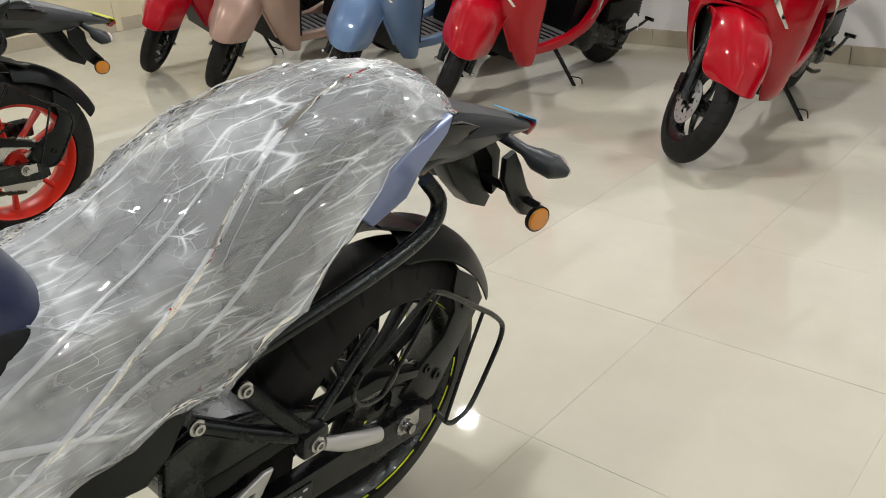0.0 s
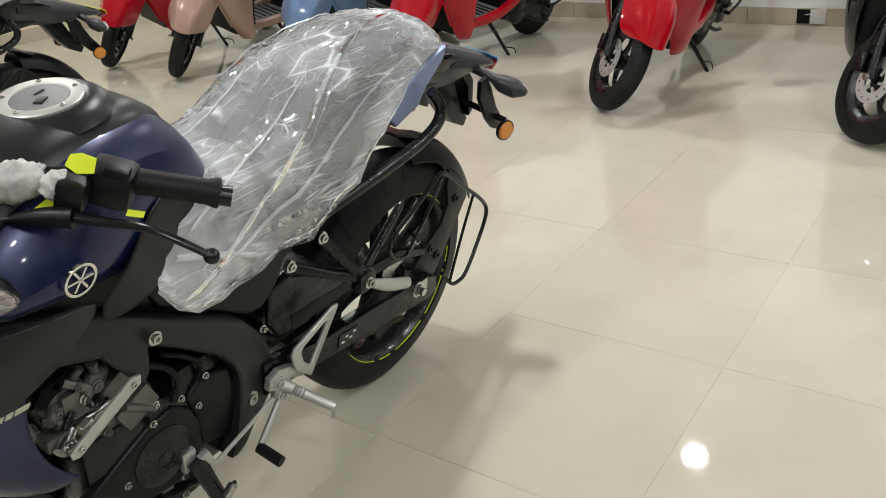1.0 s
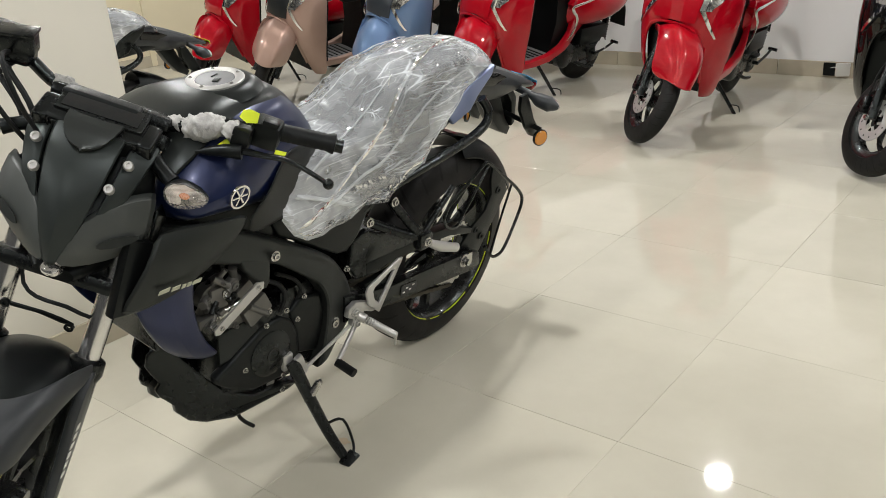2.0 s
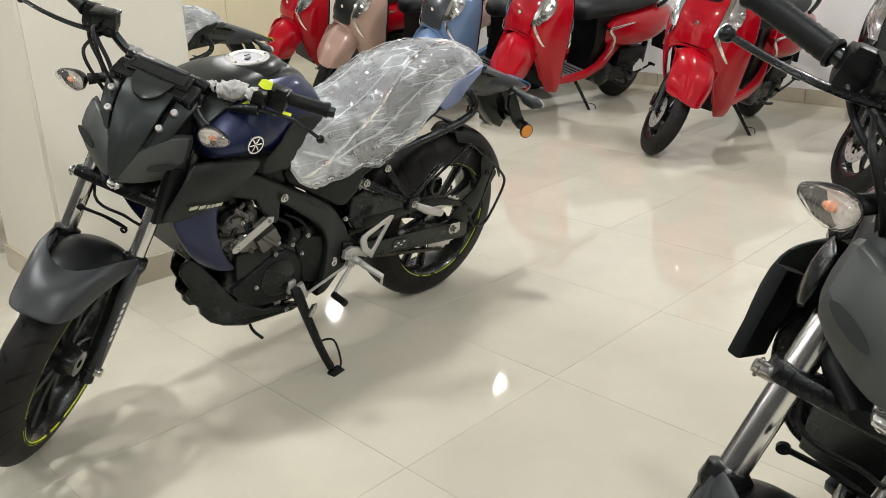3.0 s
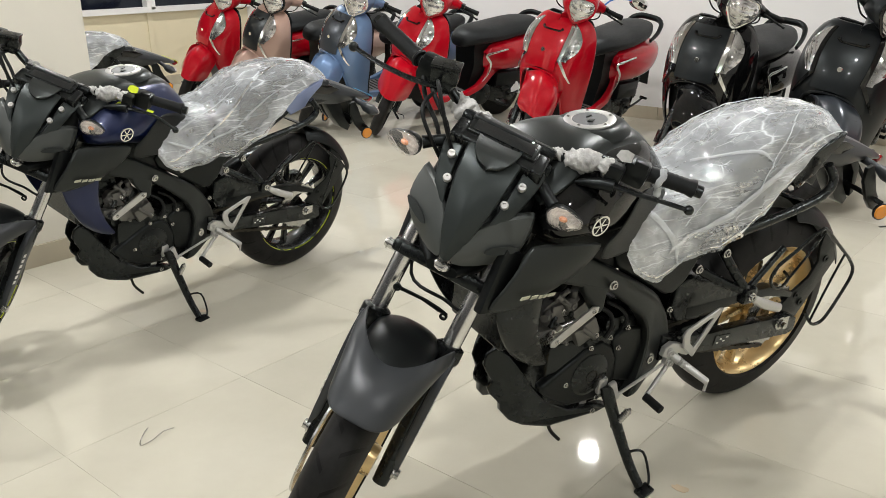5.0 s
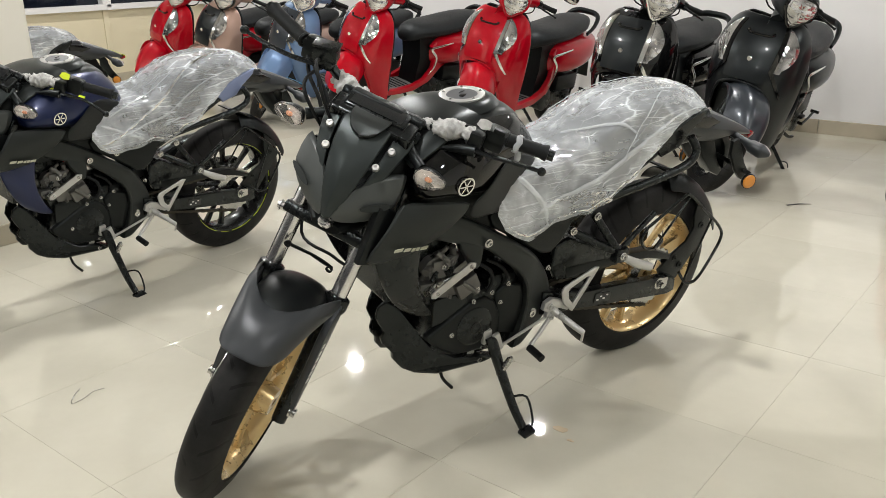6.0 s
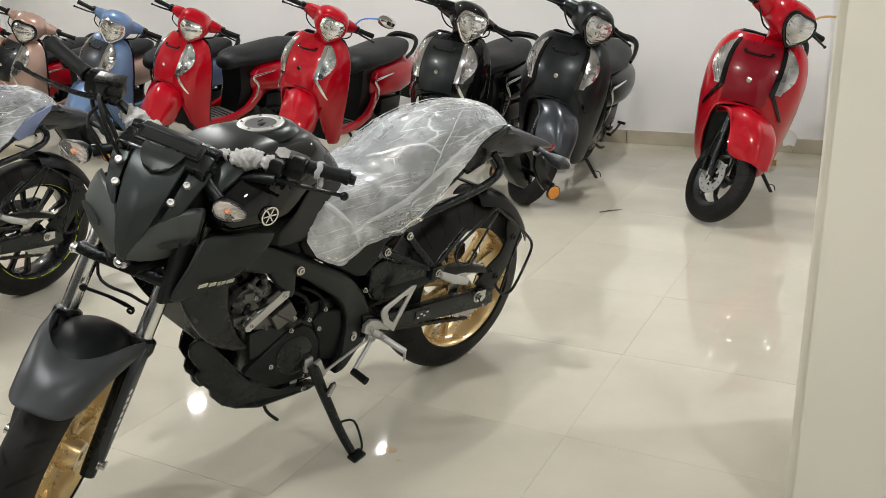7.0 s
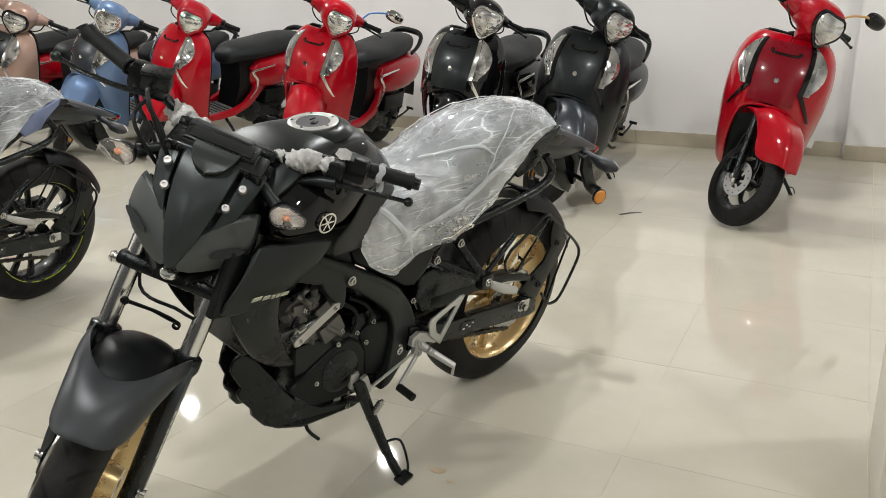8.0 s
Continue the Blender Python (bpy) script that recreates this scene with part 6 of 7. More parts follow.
def small_wheel(o, name, centre, xf, radius, half, rim_r, disc):
    w = new(name)
    w.parent = o
    w.matrix_local = (xf if xf is not None else Matrix()) @ Matrix.Translation(centre)
    prof = [(rim_r - 0.004, -half * 0.72)]
    for k in range(-8, 9):
        a = k / 8
        prof.append((rim_r + (radius - rim_r) * (1 - abs(a) ** 2.8) ** 0.6 if abs(a) < 1 else rim_r, half * math.copysign(abs(a) ** 0.8, a)))
    part("tyre", lathe(prof + [(rim_r - 0.004, half * 0.72)], n=56), TYRE_SMALL, w, "black scooter tyre", smooth=50)
    h = half * 0.75
    bits = [lathe([(rim_r + 0.006, -h), (rim_r - 0.012, -h + 0.008), (rim_r - 0.026, -0.01), (rim_r - 0.026, 0.01), (rim_r - 0.012, h - 0.008), (rim_r + 0.006, h), (rim_r - 0.004, h + 0.002), (rim_r - 0.034, 0.02), (rim_r - 0.034, -0.02), (rim_r - 0.004, -h - 0.002)], n=48),
            lathe([(0.01, -0.045), (0.036, -0.04), (0.04, 0.0), (0.036, 0.04), (0.01, 0.045)], n=20)]
    for k in range(5):
        t = radians(72 * k + 10)
        t2 = t + 0.35
        bits.append(tube([(0.03 * math.cos(t), 0, 0.03 * math.sin(t)), ((rim_r * 0.55) * math.cos(t + 0.1), 0, (rim_r * 0.55) * math.sin(t + 0.1)), ((rim_r - 0.028) * math.cos(t2), 0, (rim_r - 0.028) * math.sin(t2))], [0.017, 0.011, 0.014], 8, 3))
    part("rim", merge(*bits), RIM_BLACK, w, "black cast rim")
    if disc:
        prof2 = [(0.05, -0.052), (0.092, -0.052), (0.092, -0.056), (0.05, -0.056)]
        d = part("brake_disc", merge(lathe(prof2, n=36), *[tube([(0.03 * math.cos(1.0472 * k), -0.054, 0.03 * math.sin(1.0472 * k)), (0.055 * math.cos(1.0472 * k + 0.2), -0.054, 0.055 * math.sin(1.0472 * k + 0.2))], 0.006, 6, 1) for k in range(6)]), ALLOY, w, "drilled steel brake disc")
        for k in range(12):
            a = radians(30 * k)
            part("disc_hole", lathe([(0.0, -0.0572), (0.0042, -0.0572), (0.0042, -0.0565), (0.0, -0.0565)], (0.076 * math.cos(a), 0, 0.076 * math.sin(a)), 8, closed=False), BLACK, d, smooth=0)
    return w


def scooter(m, c, label):
    """c: body, centre panel, fender, side, trim strips, lamp surround, seat, mirror stem or None."""
    st = turn_about(S_FOOT, S_AXIS, S_LOCK)
    o = thing("scooter", m, label, "scooter", "scooters in a row")
    P = lambda name, bm, mat, lab="", xf=None, parent=None, smooth=42, sub=0: part(name, bm, mat, parent or o, lab, xf, smooth, sub)
    small_wheel(o, "front_wheel", (1.28, 0, 0.236), st, 0.236, 0.044, 0.166, True)
    small_wheel(o, "rear_wheel", (0, 0, 0.224), None, 0.224, 0.052, 0.128, False)

    # fork and mudguard turn with the bars
    d, ax = Vector(S_AXIS), Vector((1.28, 0, 0.236))
    for s in (1, -1):
        y = Vector((0, 0.075 * s, 0))
        P("fork_leg", tube([ax + y, ax + y + d * 0.16, ax + y + d * 0.36], [0.021, 0.023, 0.017], 12, 2), BLACK_SATIN, "black fork leg", st)
        P("axle_nut", bolt(ax + y + Vector((0, s * 0.02, 0)), 0.014, s * 0.012), STEEL, "", st)
    P("brake_caliper", box(ax + Vector((-0.085, -0.075, 0.03)), (0.05, 0.045, 0.08), 0.01, (0, -20, 0)), BLACK_SATIN, "black brake caliper", st)
    P("brake_hose", tube([ax + Vector((-0.09, -0.085, 0.06)), ax + Vector((-0.12, -0.09, 0.18)), ax + Vector((-0.14, -0.05, 0.30))], 0.005, 8, 4), RUBBER, "", st)
    g = []
    for i in range(17):
        q = i / 16
        row = []
        hw = 0.072 + 0.062 * math.sin(min(1, q * 1.5) * 1.5708)
        for k in range(15):
            u = 2 * k / 14 - 1
            t = radians(38 + 8 * abs(u) ** 2 + (104 - 48 * abs(u) ** 2.2) * q)
            deep = (0.05 + 0.15 * math.sin(q * math.pi) ** 0.8) * max(0, abs(u) - 0.25) ** 1.8 * 1.6
            rr = 0.288 + 0.112 * math.sin(min(1, q * 1.25) * 1.5708) ** 1.3 - deep
            row.append((1.28 + rr * math.cos(t), hw * math.sin(u * 1.45), 0.236 + rr * math.sin(t)))
        g.append(row)
    P("front_mudguard", shell(g, 0.005), c["fender"], "glossy painted front mudguard", st, sub=1)

    # front apron: crown, cheeks that sweep down beside the wheel
    zs = (0.965, 0.945, 0.90, 0.84, 0.77, 0.70, 0.622, 0.60, 0.55, 0.48, 0.40, 0.31, 0.235, 0.20)
    xf_ = (0.985, 1.01, 1.055, 1.10, 1.135, 1.155, 1.165, 1.165, 1.155, 1.135, 1.10, 1.045, 0.985, 0.95)
    hw_ = (0.14, 0.19, 0.228, 0.252, 0.265, 0.268, 0.264, 0.263, 0.257, 0.249, 0.238, 0.224, 0.205, 0.175)
    in_ = (0.0, 0.0, 0.0, 0.0, 0.0, 0.0, 0.0, 0.105, 0.14, 0.152, 0.158, 0.155, 0.148, 0.14)
    deep_ = (0.06, 0.10, 0.15, 0.19, 0.22, 0.24, 0.25, 0.25, 0.248, 0.23, 0.20, 0.16, 0.12, 0.09)

    def at(z, u, push=0.0):
        x0, hw, dp = (float(np.interp(-z, [-v for v in zs], a)) for a in (xf_, hw_, deep_))
        return Vector((x0 - dp * abs(u) ** 2.4 + push * (1 - abs(u) ** 3), hw * math.sin(u * 1.4) / math.sin(1.4) + push * u, z))

    for s in (1, -1):
        grid = []
        for z, inn, hw in zip(zs, in_, hw_):
            u0 = math.asin(min(1, inn / hw * math.sin(1.4))) / 1.4
            grid.append([at(z, s * (u0 + (1 - u0) * k / 9)) for k in range(10)])
        P("apron", shell(grid, 0.006), c["body"], "painted front apron half", sub=1)
    strip = lambda us, z0, z1, push, n=8: [[at(z0 + (z1 - z0) * i / n, us(i / n)[0] + (us(i / n)[1] - us(i / n)[0]) * k / 4, push) for k in range(5)] for i in range(n + 1)]
    P("centre_panel", shell([[at(0.93 - 0.298 * i / 8, u, 0.0075) for u in np.linspace(-(0.375 - 0.07 * min(1, i / 6)), 0.375 - 0.07 * min(1, i / 6), 11)] for i in range(9)], 0.004), c["panel"], "satin centre panel of the apron")
    edge = ((0.31, 0.536), (0.40, 0.509), (0.48, 0.461), (0.55, 0.405), (0.60, 0.289))
    P("apron_arch", tube([at(z, -u, 0.003) for z, u in edge] + [at(0.619, 0, 0.003)] + [at(z, u, 0.003) for z, u in edge[::-1]], 0.007, 8, 4), c["body"], "rolled edge of the wheel arch")
    P("emblem", lathe([(0.0, 0.004), (0.012, 0.004), (0.0145, 0.0), (0.0, 0.0)], n=24, axis="x", closed=False), CHROME, "round silver badge", Matrix.Translation(at(0.748, 0.0, 0.011)))
    P("apron_hook", merge(tube([at(0.882, -0.2, 0.006), at(0.874, -0.15, 0.012), at(0.874, 0.15, 0.012), at(0.882, 0.2, 0.006)], 0.0065, 8, 3), ball(at(0.884, -0.21, 0.008), 0.010), ball(at(0.884, 0.21, 0.008), 0.010)), BLACK_GLOSS, "black bag hook of the apron")
    for s in (1, -1):
        P("indicator", facet(shell(strip(lambda q: (s * (0.465 - 0.08 * q), s * (0.485 - 0.08 * q + 0.23 * math.sin(min(1, q * 1.06) * 2.9) ** 0.8)), 0.93, 0.70, 0.008, 16), 0.006), 0.0007, 4), LENS, "long clear front indicator", smooth=0)
        P("apron_trim", merge(shell(strip(lambda q: (s * (0.385 - 0.07 * q), s * (0.455 - 0.065 * q)), 0.935, 0.70, 0.009), 0.005), shell(strip(lambda q: (s * (0.315 + 0.29 * q), s * (0.39 + 0.25 * q)), 0.70, 0.565, 0.009), 0.005)), c["trim"], "moulded trim strip beside the indicator", smooth=60)
    # wheel bay and leg shield
    P("wheel_bay", loft([[(0.98, -0.15, 0.25), (0.98, 0.15, 0.25), (1.03, 0.16, 0.55), (1.08, 0.10, 0.64), (1.08, -0.10, 0.64), (1.03, -0.16, 0.55)], [(0.92, -0.15, 0.24), (0.92, 0.15, 0.24), (0.92, 0.17, 0.60), (0.92, 0.10, 0.76), (0.92, -0.10, 0.76), (0.92, -0.17, 0.60)]]), BLACK, "black inner wheel bay")
    legs = [[(float(np.interp(-z, [-v for v in zs], xf_)) - dp - 0.012 + (0.03 if abs(u) < 0.5 else 0), hw * u * 0.93, z) for u in np.linspace(-1, 1, 9)] for z, hw, dp in zip(zs[:12], hw_, deep_)]
    P("leg_shield", shell(legs, 0.01), BLACK, "black plastic leg shield")

    # handlebar cowl, headlamp, controls
    LIFT = Matrix.Translation((0.028, 0, 0.044))
    st = st @ LIFT
    cow = [oval(0.79, 0, 1.01, 0.06, 0.05), oval(0.84, 0, 1.035, 0.105, 0.075), oval(0.90, 0, 1.04, 0.125, 0.096), oval(0.97, 0, 1.035, 0.122, 0.102), oval(1.02, 0, 1.025, 0.108, 0.096), oval(1.048, 0, 1.02, 0.098, 0.085)]
    P("handlebar_cowl", loft(cow), c["body"], "painted handlebar cowl", st, sub=1)
    P("cowl_neck", tube([(0.985, 0, 0.92), (0.95, 0, 0.96), (0.91, 0, 1.01)], [0.08, 0.07, 0.07], 16, 3), c["body"], "", st)
    lens = []
    for x, k in ((1.04, 1.0), (1.058, 0.97), (1.068, 0.84), (1.074, 0.62), (1.077, 0.36), (1.078, 0.05)):
        ring = []
        for j in range(24):
            t = 6.28318 * j / 24
            r = 1 - 0.16 * math.sin(3 * t + 1.5708 * 2)
            zz = math.sin(t) * 0.078 * r
            ring.append((x - 0.1 * max(0, zz), math.cos(t) * 0.084 * (1 + 0.20 * math.sin(t)) * k, 1.012 + zz * k))
        lens.append(ring)
    hl = P("headlamp", facet(loft(lens), 0.0008, 8), LENS, "clear rounded triangular headlamp", st, smooth=0)
    rim = smooth_path([(p[0] + 0.006, (p[1]) * 1.05, 1.012 + (p[2] - 1.012) * 1.05) for p in lens[0]], 1, True)
    P("headlamp_bezel", tube(rim, 0.010, 8, 1, True), c["bezel"], "bezel round the headlamp", st, hl)
    P("dashboard", box((0.82, 0, 1.075), (0.09, 0.13, 0.02), 0.008, (0, -20, 0)), GLASS_DARK, "dark speedometer face", st)
    for s in (1, -1):
        P("cowl_arm", tube([(0.88, s * 0.07, 1.03), (0.865, s * 0.13, 1.035), (0.85, s * 0.185, 1.035)], [0.06, 0.046, 0.03], 14, 4), c["body"], "", st)
        P("switchgear", box((0.85, s * 0.195, 1.035), (0.055, 0.045, 0.05), 0.012), BLACK, "black switch housing", st)
        P("grip", tube([(0.848, s * 0.21, 1.035), (0.838, s * 0.27, 1.035), (0.826, s * 0.33, 1.034)], [0.0175, 0.0165, 0.0185], 14, 3), RUBBER, "black rubber grip", st)
        P("lever", merge(tube([(0.885, s * 0.19, 1.03), (0.895, s * 0.24, 1.022), (0.88, s * 0.31, 1.012), (0.875, s * 0.335, 1.008)], [0.008, 0.007, 0.006, 0.006], 8, 4), ball((0.875, s * 0.338, 1.008), 0.009)), BLACK_SATIN, "black brake lever", st)
        P("cable", tube([(0.885, s * 0.17, 1.02), (0.93, s * 0.16, 0.985), (0.93, s * 0.11, 0.95), (0.91, s * 0.05, 0.94)], 0.0045, 8, 5), RUBBER, "", st)
    if c["mirror"]:
        stem, back = c["mirror"]
        P("mirror_stem", tube([(0.86, 0.17, 1.05), (0.87, 0.20, 1.12), (0.88, 0.28, 1.165), (0.885, 0.315, 1.17)], 0.006, 8, 4), stem, "mirror stem wrapped for transport", st)
        P("mirror", loft([oval(0.862, 0.365, 1.175, 0.066, 0.038), oval(0.872, 0.365, 1.175, 0.072, 0.043), oval(0.895, 0.365, 1.175, 0.057, 0.033), oval(0.908, 0.365, 1.175, 0.025, 0.015)]), back, "oval rear-view mirror", st, sub=1)

    # floorboard, sills, seat pillar
    P("floorboard", loft([[(0.93, -0.135, 0.27), (0.93, 0.135, 0.27), (0.93, 0.14, 0.30), (0.93, -0.14, 0.30)], [(0.50, -0.125, 0.265), (0.50, 0.125, 0.265), (0.50, 0.13, 0.295), (0.50, -0.13, 0.295)]]), FLOORMAT, "grey ribbed floorboard")
    P("floor_ribs", merge(*[box((0.56 + k * 0.045, 0, 0.299), (0.012, 0.21, 0.006), 0.002) for k in range(8)]), RUBBER)
    side = [(0.965, 0.30), (0.90, 0.255), (0.70, 0.252), (0.55, 0.265), (0.40, 0.32), (0.25, 0.405), (0.10, 0.455), (-0.10, 0.475), (-0.28, 0.50), (-0.37, 0.56), (-0.385, 0.62), (-0.34, 0.69), (-0.22, 0.725), (0.0, 0.722), (0.22, 0.69), (0.37, 0.645), (0.405, 0.625), (0.335, 0.54), (0.365, 0.44), (0.45, 0.355), (0.56, 0.315), (0.72, 0.298), (0.90, 0.302), (0.96, 0.335)]

    def bulge(bm, s):
        for v in bm.verts:
            q = (v.co.x + 0.10) / 0.42
            near = min(1, max(0, (v.co.x - 0.18) / 0.2))
            v.co.y += s * ((0.034 + 0.042 * max(0, 1 - q * q)) * near - 0.035 * (1 - near)) * (1 if abs(v.co.y) > 0.11 else 0.6)
            v.co.y -= s * 0.05 * max(0, (v.co.z - 0.62) / 0.12) ** 1.6
        return bm

    for s in (1, -1):
        bm = plate(side, s * 0.105 if s > 0 else -0.135, s * 0.135 if s > 0 else -0.105, 0.010, 3)
        bmesh.ops.triangulate(bm, faces=[f for f in bm.faces if len(f.verts) > 4])
        bmesh.ops.subdivide_edges(bm, edges=[e for e in bm.edges if e.calc_length() > 0.06], cuts=2)
        P("body_side", bulge(bm, s), c["side"], "painted body side sweeping into the sill")
        P("chrome_chevron", tube([(0.20, s * 0.214, 0.655), (0.32, s * 0.198, 0.632), (0.405, s * 0.183, 0.607), (0.352, s * 0.190, 0.535), (0.368, s * 0.188, 0.455), (0.42, s * 0.182, 0.392)], [0.005, 0.009, 0.011, 0.009, 0.007, 0.003], 8, 4, flat=0.5), CHROME, "chrome chevron on the body side")
    P("seat_pillar", loft([[(0.50, -0.10, 0.29), (0.50, 0.10, 0.29), (0.30, 0.115, 0.29), (0.30, -0.115, 0.29)], [(0.47, -0.11, 0.50), (0.47, 0.11, 0.50), (0.28, 0.12, 0.50), (0.28, -0.12, 0.50)], [(0.50, -0.115, 0.70), (0.50, 0.115, 0.70), (0.20, 0.12, 0.70), (0.20, -0.12, 0.70)]]), BLACK, "black panel below the seat")
    pod = [(0.40, 0.11, 0.565, 0.10), (0.33, 0.176, 0.575, 0.13), (0.20, 0.214, 0.58, 0.150), (0.03, 0.228, 0.588, 0.152), (-0.13, 0.218, 0.60, 0.142), (-0.26, 0.172, 0.625, 0.108), (-0.35, 0.118, 0.635, 0.08), (-0.395, 0.06, 0.635, 0.045)]
    P("tail_core", loft([oval(x, 0, z, w, h, 20, 2.6) for x, w, z, h in pod]), c["side"], "painted tail cowl", sub=1)
    P("seat", loft(half_sections([(0.60, [(0, 0.72), (0.04, 0.717), (0.07, 0.69), (0.065, 0.64)]), (0.55, [(0, 0.785), (0.085, 0.78), (0.125, 0.735), (0.115, 0.65)]), (0.43, [(0, 0.81), (0.12, 0.802), (0.175, 0.755), (0.165, 0.67)]), (0.25, [(0, 0.82), (0.13, 0.81), (0.19, 0.762), (0.178, 0.68)]), (0.10, [(0, 0.842), (0.13, 0.832), (0.188, 0.785), (0.175, 0.70)]),
                                 (-0.08, [(0, 0.866), (0.115, 0.856), (0.168, 0.812), (0.158, 0.72)]), (-0.22, [(0, 0.862), (0.075, 0.852), (0.10, 0.82), (0.09, 0.74)]), (-0.30, [(0, 0.838), (0.035, 0.832), (0.05, 0.81), (0.045, 0.76)])])), c["seat"], "long dark vinyl scooter seat", sub=2)
    P("grab_rail", tube([(-0.10, 0.15, 0.735), (-0.20, 0.145, 0.78), (-0.275, 0.125, 0.838), (-0.315, 0.075, 0.862), (-0.325, 0.0, 0.866), (-0.315, -0.075, 0.862), (-0.275, -0.125, 0.838), (-0.20, -0.145, 0.78), (-0.10, -0.15, 0.735)], [0.014, 0.018, 0.022, 0.025, 0.024, 0.025, 0.022, 0.018, 0.014], 12, 4, flat=0.8), BLACK, "black moulded grab rail")
    P("tail_lamp", ball((-0.385, 0, 0.64), (0.03, 0.06, 0.04)), surface("red tail lens", (0.35, 0.01, 0.012), 0.12, 0, 0.05, 100, 0, 1.0), "red tail lamp")
    P("rear_mudguard", shell([[(-0.36, y, 0.56) for y in (-0.06, 0, 0.06)], [(-0.40, y, 0.46) for y in (-0.065, 0, 0.065)], [(-0.425, y, 0.34) for y in (-0.065, 0, 0.065)]], 0.006), BLACK, "black rear mudguard flap")
    P("engine", merge(box((0.16, 0.085, 0.25), (0.46, 0.07, 0.13), 0.03), box((0.30, 0.0, 0.26), (0.22, 0.16, 0.15), 0.03), lathe([(0.0, 0.13), (0.07, 0.128), (0.085, 0.115), (0.085, 0.06), (0.0, 0.06)], (0.0, 0, 0.245), 28, closed=False), lathe([(0.0, 0.13), (0.075, 0.128), (0.09, 0.115), (0.09, 0.06), (0.0, 0.06)], (0.32, 0, 0.255), 28, closed=False)), BLACK_SATIN, "black engine and belt case")
    P("air_cleaner", box((0.06, 0.10, 0.37), (0.30, 0.09, 0.13), 0.03), BLACK, "black air cleaner box")
    P("shock_absorber", merge(rod((-0.06, 0.12, 0.26), (-0.12, 0.11, 0.50), 0.014), lathe([(0.018, -0.1)] + [(0.028 if k % 2 else 0.02, -0.09 + k * 0.009) for k in range(20)] + [(0.018, 0.1)], (-0.09, 0.115, 0.39), 12, "z")), BLACK_SATIN, "", None)
    P("muffler", loft([oval(0.28, -0.12, 0.22, 0.03, 0.03), oval(0.18, -0.14, 0.235, 0.05, 0.05), oval(-0.16, -0.145, 0.27, 0.052, 0.055), oval(-0.22, -0.145, 0.275, 0.03, 0.035)]), BLACK_SATIN, "black silencer")
    P("kick_start", merge(rod((0.05, 0.14, 0.24), (0.05, 0.175, 0.24), 0.011), tube([(0.05, 0.17, 0.24), (-0.06, 0.178, 0.27), (-0.14, 0.18, 0.30)], 0.008, 8, 3), rod((-0.14, 0.16, 0.30), (-0.14, 0.215, 0.30), 0.01)), BLACK_SATIN, "folded kick start lever")
    sd = P("side_stand", merge(tube([(0.60, 0.10, 0.24), (0.575, 0.175, 0.15), (0.545, 0.258, 0.043)], [0.013, 0.011, 0.010], 10, 3), box((0.54, 0.265, 0.039), (0.045, 0.03, 0.009), 0.004, (-8, 0, 0))), BLACK_SATIN, "black side stand resting on the floor")
    P("stand_tang", tube([(0.555, 0.225, 0.10), (0.50, 0.25, 0.085), (0.505, 0.268, 0.05), (0.54, 0.27, 0.042)], 0.0034, 8, 4), BLACK_SATIN, "", None, sd)
    P("centre_stand", tube([(0.0, 0.13, 0.13), (0.08, 0.12, 0.14), (0.20, 0.09, 0.19), (0.21, 0, 0.195), (0.20, -0.09, 0.19), (0.08, -0.12, 0.14), (0.0, -0.13, 0.13)], 0.011, 8, 3), BLACK_SATIN, "folded centre stand")
    P("pillion_rest", box((0.12, 0.165, 0.30), (0.09, 0.03, 0.018), 0.006), RUBBER, "", None)
    return o


def scooter_at(fx, fy, heading, lean):
    """The pose that puts the front tyre's contact at (fx, fy)."""
    r = Matrix.Rotation(radians(heading), 4, "Z") @ Matrix.Rotation(radians(-lean), 4, "X")
    off = r @ Vector((1.28, 0.015, 0))
    return Matrix.Translation((fx - off.x, fy - off.y, 0)) @ r


RED_KIT = dict(body=RED, panel=RED, fender=RED, side=RED, trim=CHROME, bezel=RED, seat=SEAT_GREY, mirror=None)
SCOOTERS = [
    ((-5.06, 3.14, -98, 12), dict(RED_KIT), "glossy red scooter with chrome trim at the end of the row"),
    ((-4.28, 3.08, -98, 12), dict(RED_KIT, body=BEIGE, fender=BEIGE, panel=DARK_MATT, side=BEIGE, bezel=BLACK_GLOSS, seat=SEAT_GREY), "rose beige scooter with a dark centre panel"),
    ((-3.48, 3.24, -98, 12.5), dict(RED_KIT, body=SKY_BLUE, fender=SKY_BLUE, panel=SLATE, side=SKY_BLUE, bezel=CHROME), "dusty blue scooter with a grey centre panel"),
    ((-2.79, 3.37, -98, 12.5), dict(RED_KIT), "glossy red scooter with a charcoal seat"),
    ((-1.43, 3.26, -89, 11.5), dict(RED_KIT, mirror=(surface("blue tape", (0.05, 0.2, 0.6), 0.4), CHROME)), "glossy red scooter with one blue-stemmed mirror"),
    ((-0.285, 3.16, -89, 8.5), dict(RED_KIT, body=BLACK_GLOSS, fender=BLACK_GLOSS, panel=DARK_MATT, side=BLACK_GLOSS, bezel=CHROME), "glossy black scooter with chrome trim"),
    ((0.42, 3.20, -87.5, 12.5), dict(RED_KIT, body=DARK_MATT, fender=SLATE, panel=DARK_MATT, side=DARK_MATT, trim=BLACK_GLOSS, bezel=BLACK_GLOSS), "matt charcoal scooter with a slate mudguard"),
    ((1.47, 3.205, -90, 12.5), dict(RED_KIT, panel=RED_DEEP, trim=BLACK_GLOSS, bezel=BLACK_GLOSS, mirror=(CARDBOARD, BLACK_GLOSS)), "glossy red scooter with black trim standing apart"),
]
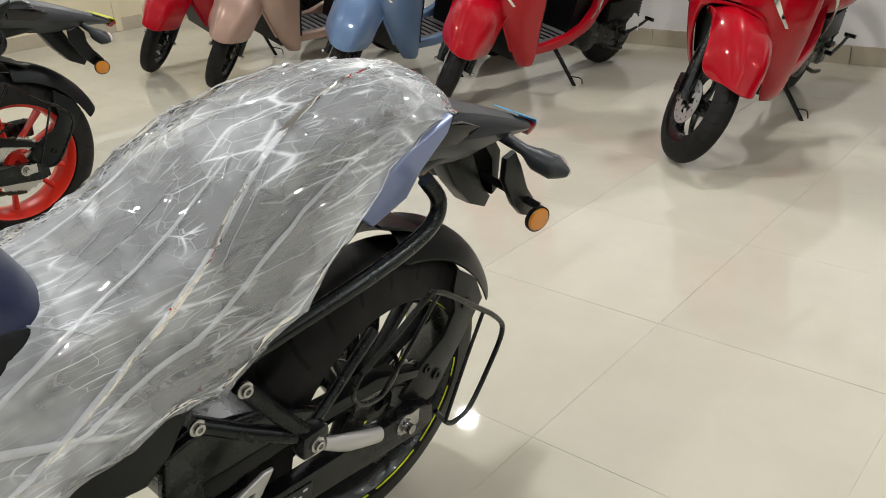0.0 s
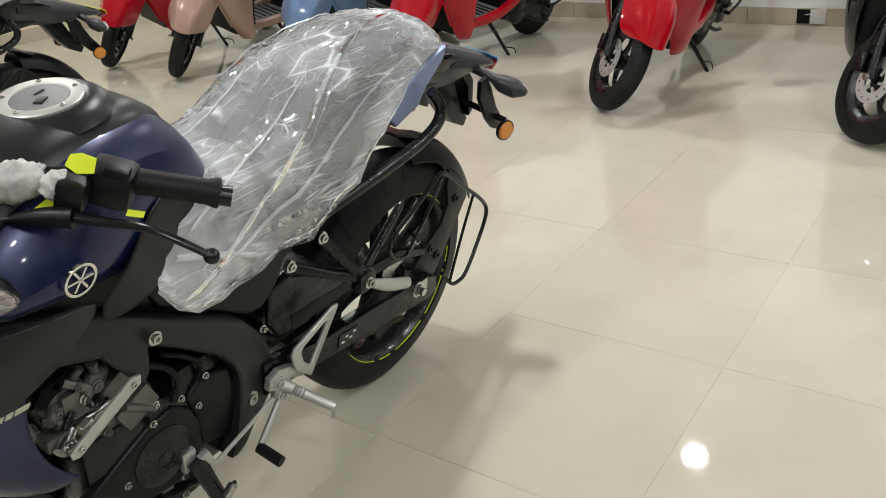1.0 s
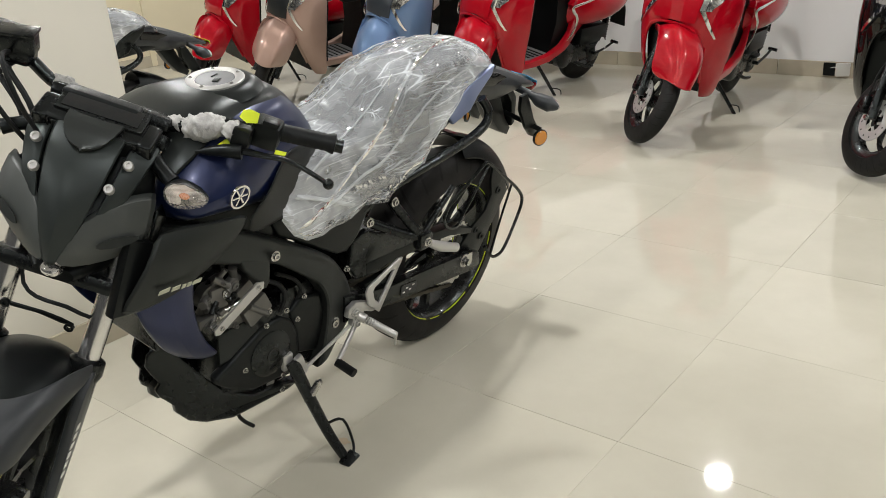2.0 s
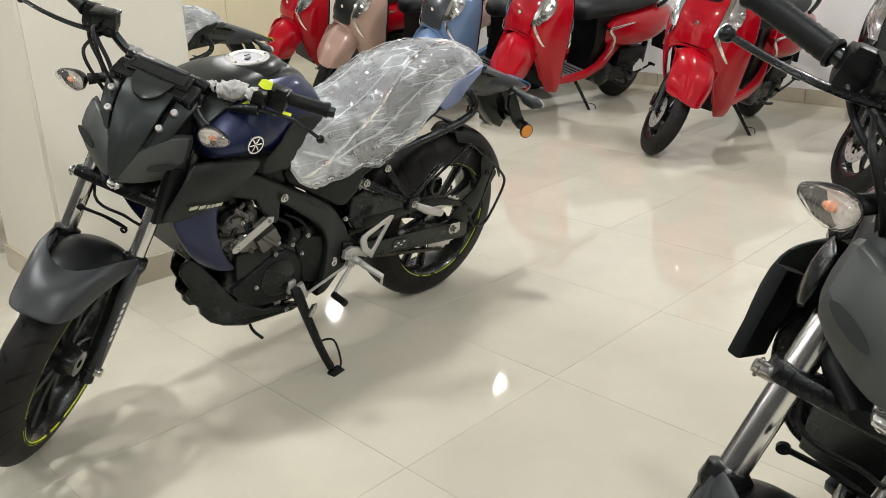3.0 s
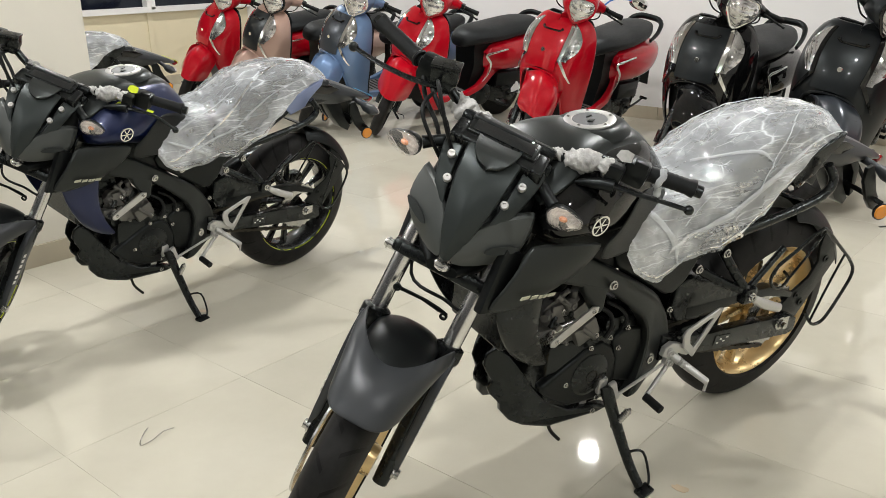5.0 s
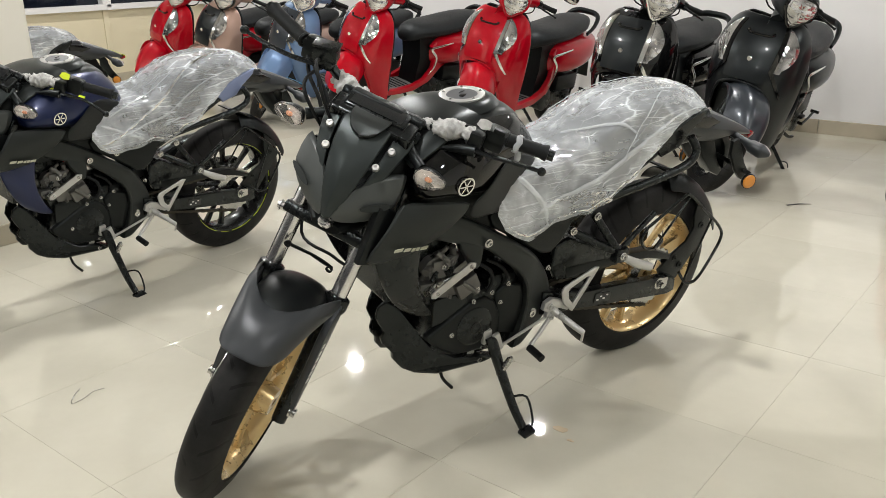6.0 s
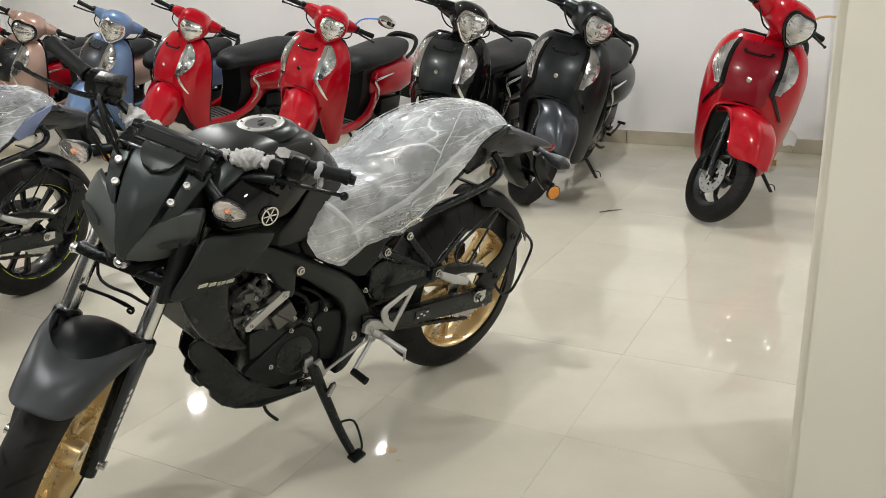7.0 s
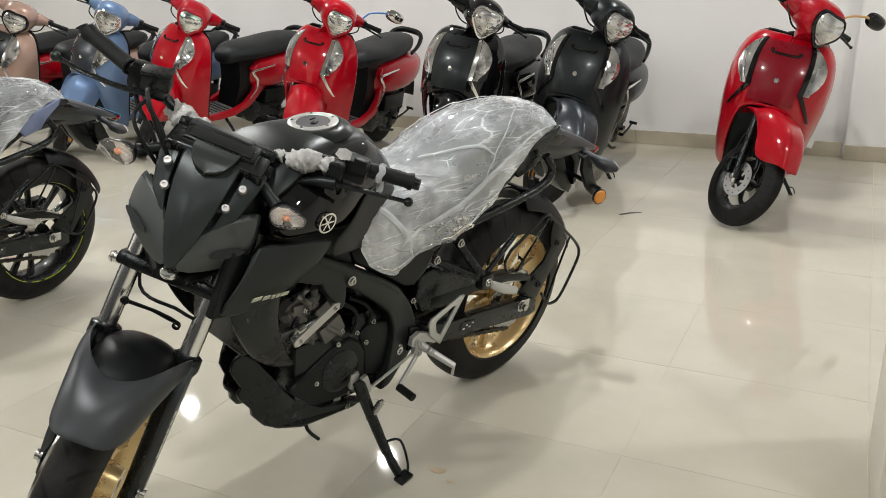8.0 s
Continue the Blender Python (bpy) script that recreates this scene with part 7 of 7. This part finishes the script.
for (fx, fy, heading, lean), kit, text in SCOOTERS:
    scooter(scooter_at(fx, fy, heading, lean), kit, text)

# ---- floor tiles ----
floor = solid("floor", box(((LEFT + RIGHT) / 2, (FRONT + BACK) / 2, -0.0514), (RIGHT - LEFT + 0.4, BACK - FRONT + 0.4, 0.1)), GROUT, "polished cream tiled showroom floor", "floor", kind="structure", smooth=0)


def tile_bm(sx, sy):
    return box((0, 0, -0.006), (sx, sy, 0.012), 0.0003, seg=1)


GAP = 0.0012
tile_mesh = finish("tile", tile_bm(TILE_SIZE - GAP, TILE_SIZE - GAP), TILE, 0)
rest = []
for i in range(-12, 11):
    for j in range(-10, 10):
        x0, x1 = GRID_X + i * TILE_SIZE, GRID_X + (i + 1) * TILE_SIZE
        y0, y1 = GRID_Y + j * TILE_SIZE, GRID_Y + (j + 1) * TILE_SIZE
        if x1 < LEFT or x0 > RIGHT or y1 < FRONT or y0 > BACK:
            continue
        cx, cy = (x0 + x1) / 2, (y0 + y1) / 2
        if -6.6 < cx < 2.9 and -1.4 < cy < 5.6:
            t = new("tile", tile_mesh)
            t.parent = floor
            t.location = (cx, cy, 0.0001 * math.sin(i * 12.9 + j * 78.2))
            t.rotation_euler = (0.0006 * math.sin(i * 7.1 + j * 3.3), 0.0006 * math.sin(i * 5.7 - j * 9.1), 0)
        else:
            rest.append(box((cx, cy, -0.006), (TILE_SIZE - GAP, TILE_SIZE - GAP, 0.012)))
tagged(part("outer_tiles", merge(*rest), TILE, floor, "polished cream tiles", smooth=0), kind="stuff")

# ---- small things on the floor and walls ----
solid("floor_wire", tube([(-0.229, -0.221, 0.004), (-0.205, -0.25, 0.006), (-0.162, -0.285, 0.004), (-0.155, -0.25, 0.007), (-0.165, -0.21, 0.012), (-0.171, -0.171, 0.004)], 0.0014, 6, 5), STEEL, "bent scrap of thin grey wire lying on the tiles", "wire")
solid("tape_scrap", shell([[(0.905, 3.138, 0.001), (0.895, 3.15, 0.001)], [(0.955, 3.185, 0.006), (0.947, 3.195, 0.006)], [(1.003, 3.237, 0.001), (0.997, 3.243, 0.001)]], 0.0015), BLACK, "thin dark scrap of tape on the tiles", "scrap")


def stain(cx, cy, r, seed, n=40):
    pts = []
    for k in range(n):
        t = 6.28318 * k / n
        q = r * (1 + 0.45 * noise.noise(Vector((math.cos(t) * 1.6, math.sin(t) * 1.6, seed))))
        pts.append((cx + q * 1.3 * math.cos(t), cy + q * 0.75 * math.sin(t)))
    bm = bmesh.new()
    bm.faces.new([bm.verts.new((x, y, 0.0012)) for x, y in pts])
    ex = bmesh.ops.extrude_face_region(bm, geom=bm.faces[:])
    bmesh.ops.translate(bm, verts=[v for v in ex["geom"] if isinstance(v, bmesh.types.BMVert)], vec=(0, 0, 0.0006))
    return bm


for x, y, r, k in ((1.11, 0.49, 0.018, 1.0), (1.16, 0.455, 0.008, 4.0), (-0.86, 0.40, 0.014, 2.0), (-0.80, 0.36, 0.006, 3.0)):
    solid("floor_stain", stain(x, y, r, k), SPLASH, "small brown oil stain on the tiles", "stain", group="floor stains")

# open socket box in the skirting, its white plate hanging out
sk = thing("wall_socket", pose(-1.0, BACK - 0.014, 0.055), "open socket box in the skirting with a loose white plate", "socket")
part("socket_box", box((0, -0.002, 0), (0.075, 0.006, 0.085), 0.001), BLACK, sk, "dark open box", smooth=0)
part("socket_plate", box((0.09, -0.022, 0.004), (0.088, 0.012, 0.088), 0.006, (6, 0, 22)), WHITE_PLASTIC, sk, "white socket plate")
part("socket_wire", tube([(0.01, -0.004, 0.01), (0.04, -0.03, 0.02), (0.07, -0.018, 0.01)], 0.003, 6, 4), WHITE_PLASTIC, sk)
for x, y, z, h, text in ((1.741, 4.46, 0.21, 25, "crumpled white plastic sheet hanging behind the scooter"), (-2.42, 4.62, 0.235, 15, "white plastic sheet hanging behind the red scooter")):
    sheet = shell([[(0.0, 0.0, 0.09), (0.05, 0.01, 0.1), (0.11, 0.0, 0.08)], [(0.005, -0.02, 0.03), (0.06, 0.012, 0.04), (0.13, -0.01, 0.03)], [(0.02, 0.0, -0.04), (0.07, -0.015, -0.03), (0.12, 0.01, -0.05)]], 0.002)
    solid("plastic_sheet", crumple(sheet, 0.008, 30, x), PAPER, text, "plastic sheet", pose(x - 0.05, y, z, 0, 0, h) @ Matrix.Diagonal((0.75, 0.75, 0.75, 1)), group="hanging plastic sheets")
solid("wood_block", box((1.60, 4.70, 0.02), (0.09, 0.05, 0.04), 0.004, (0, 0, 20)), CARDBOARD, "small brown wooden block by the wall foot", "block")
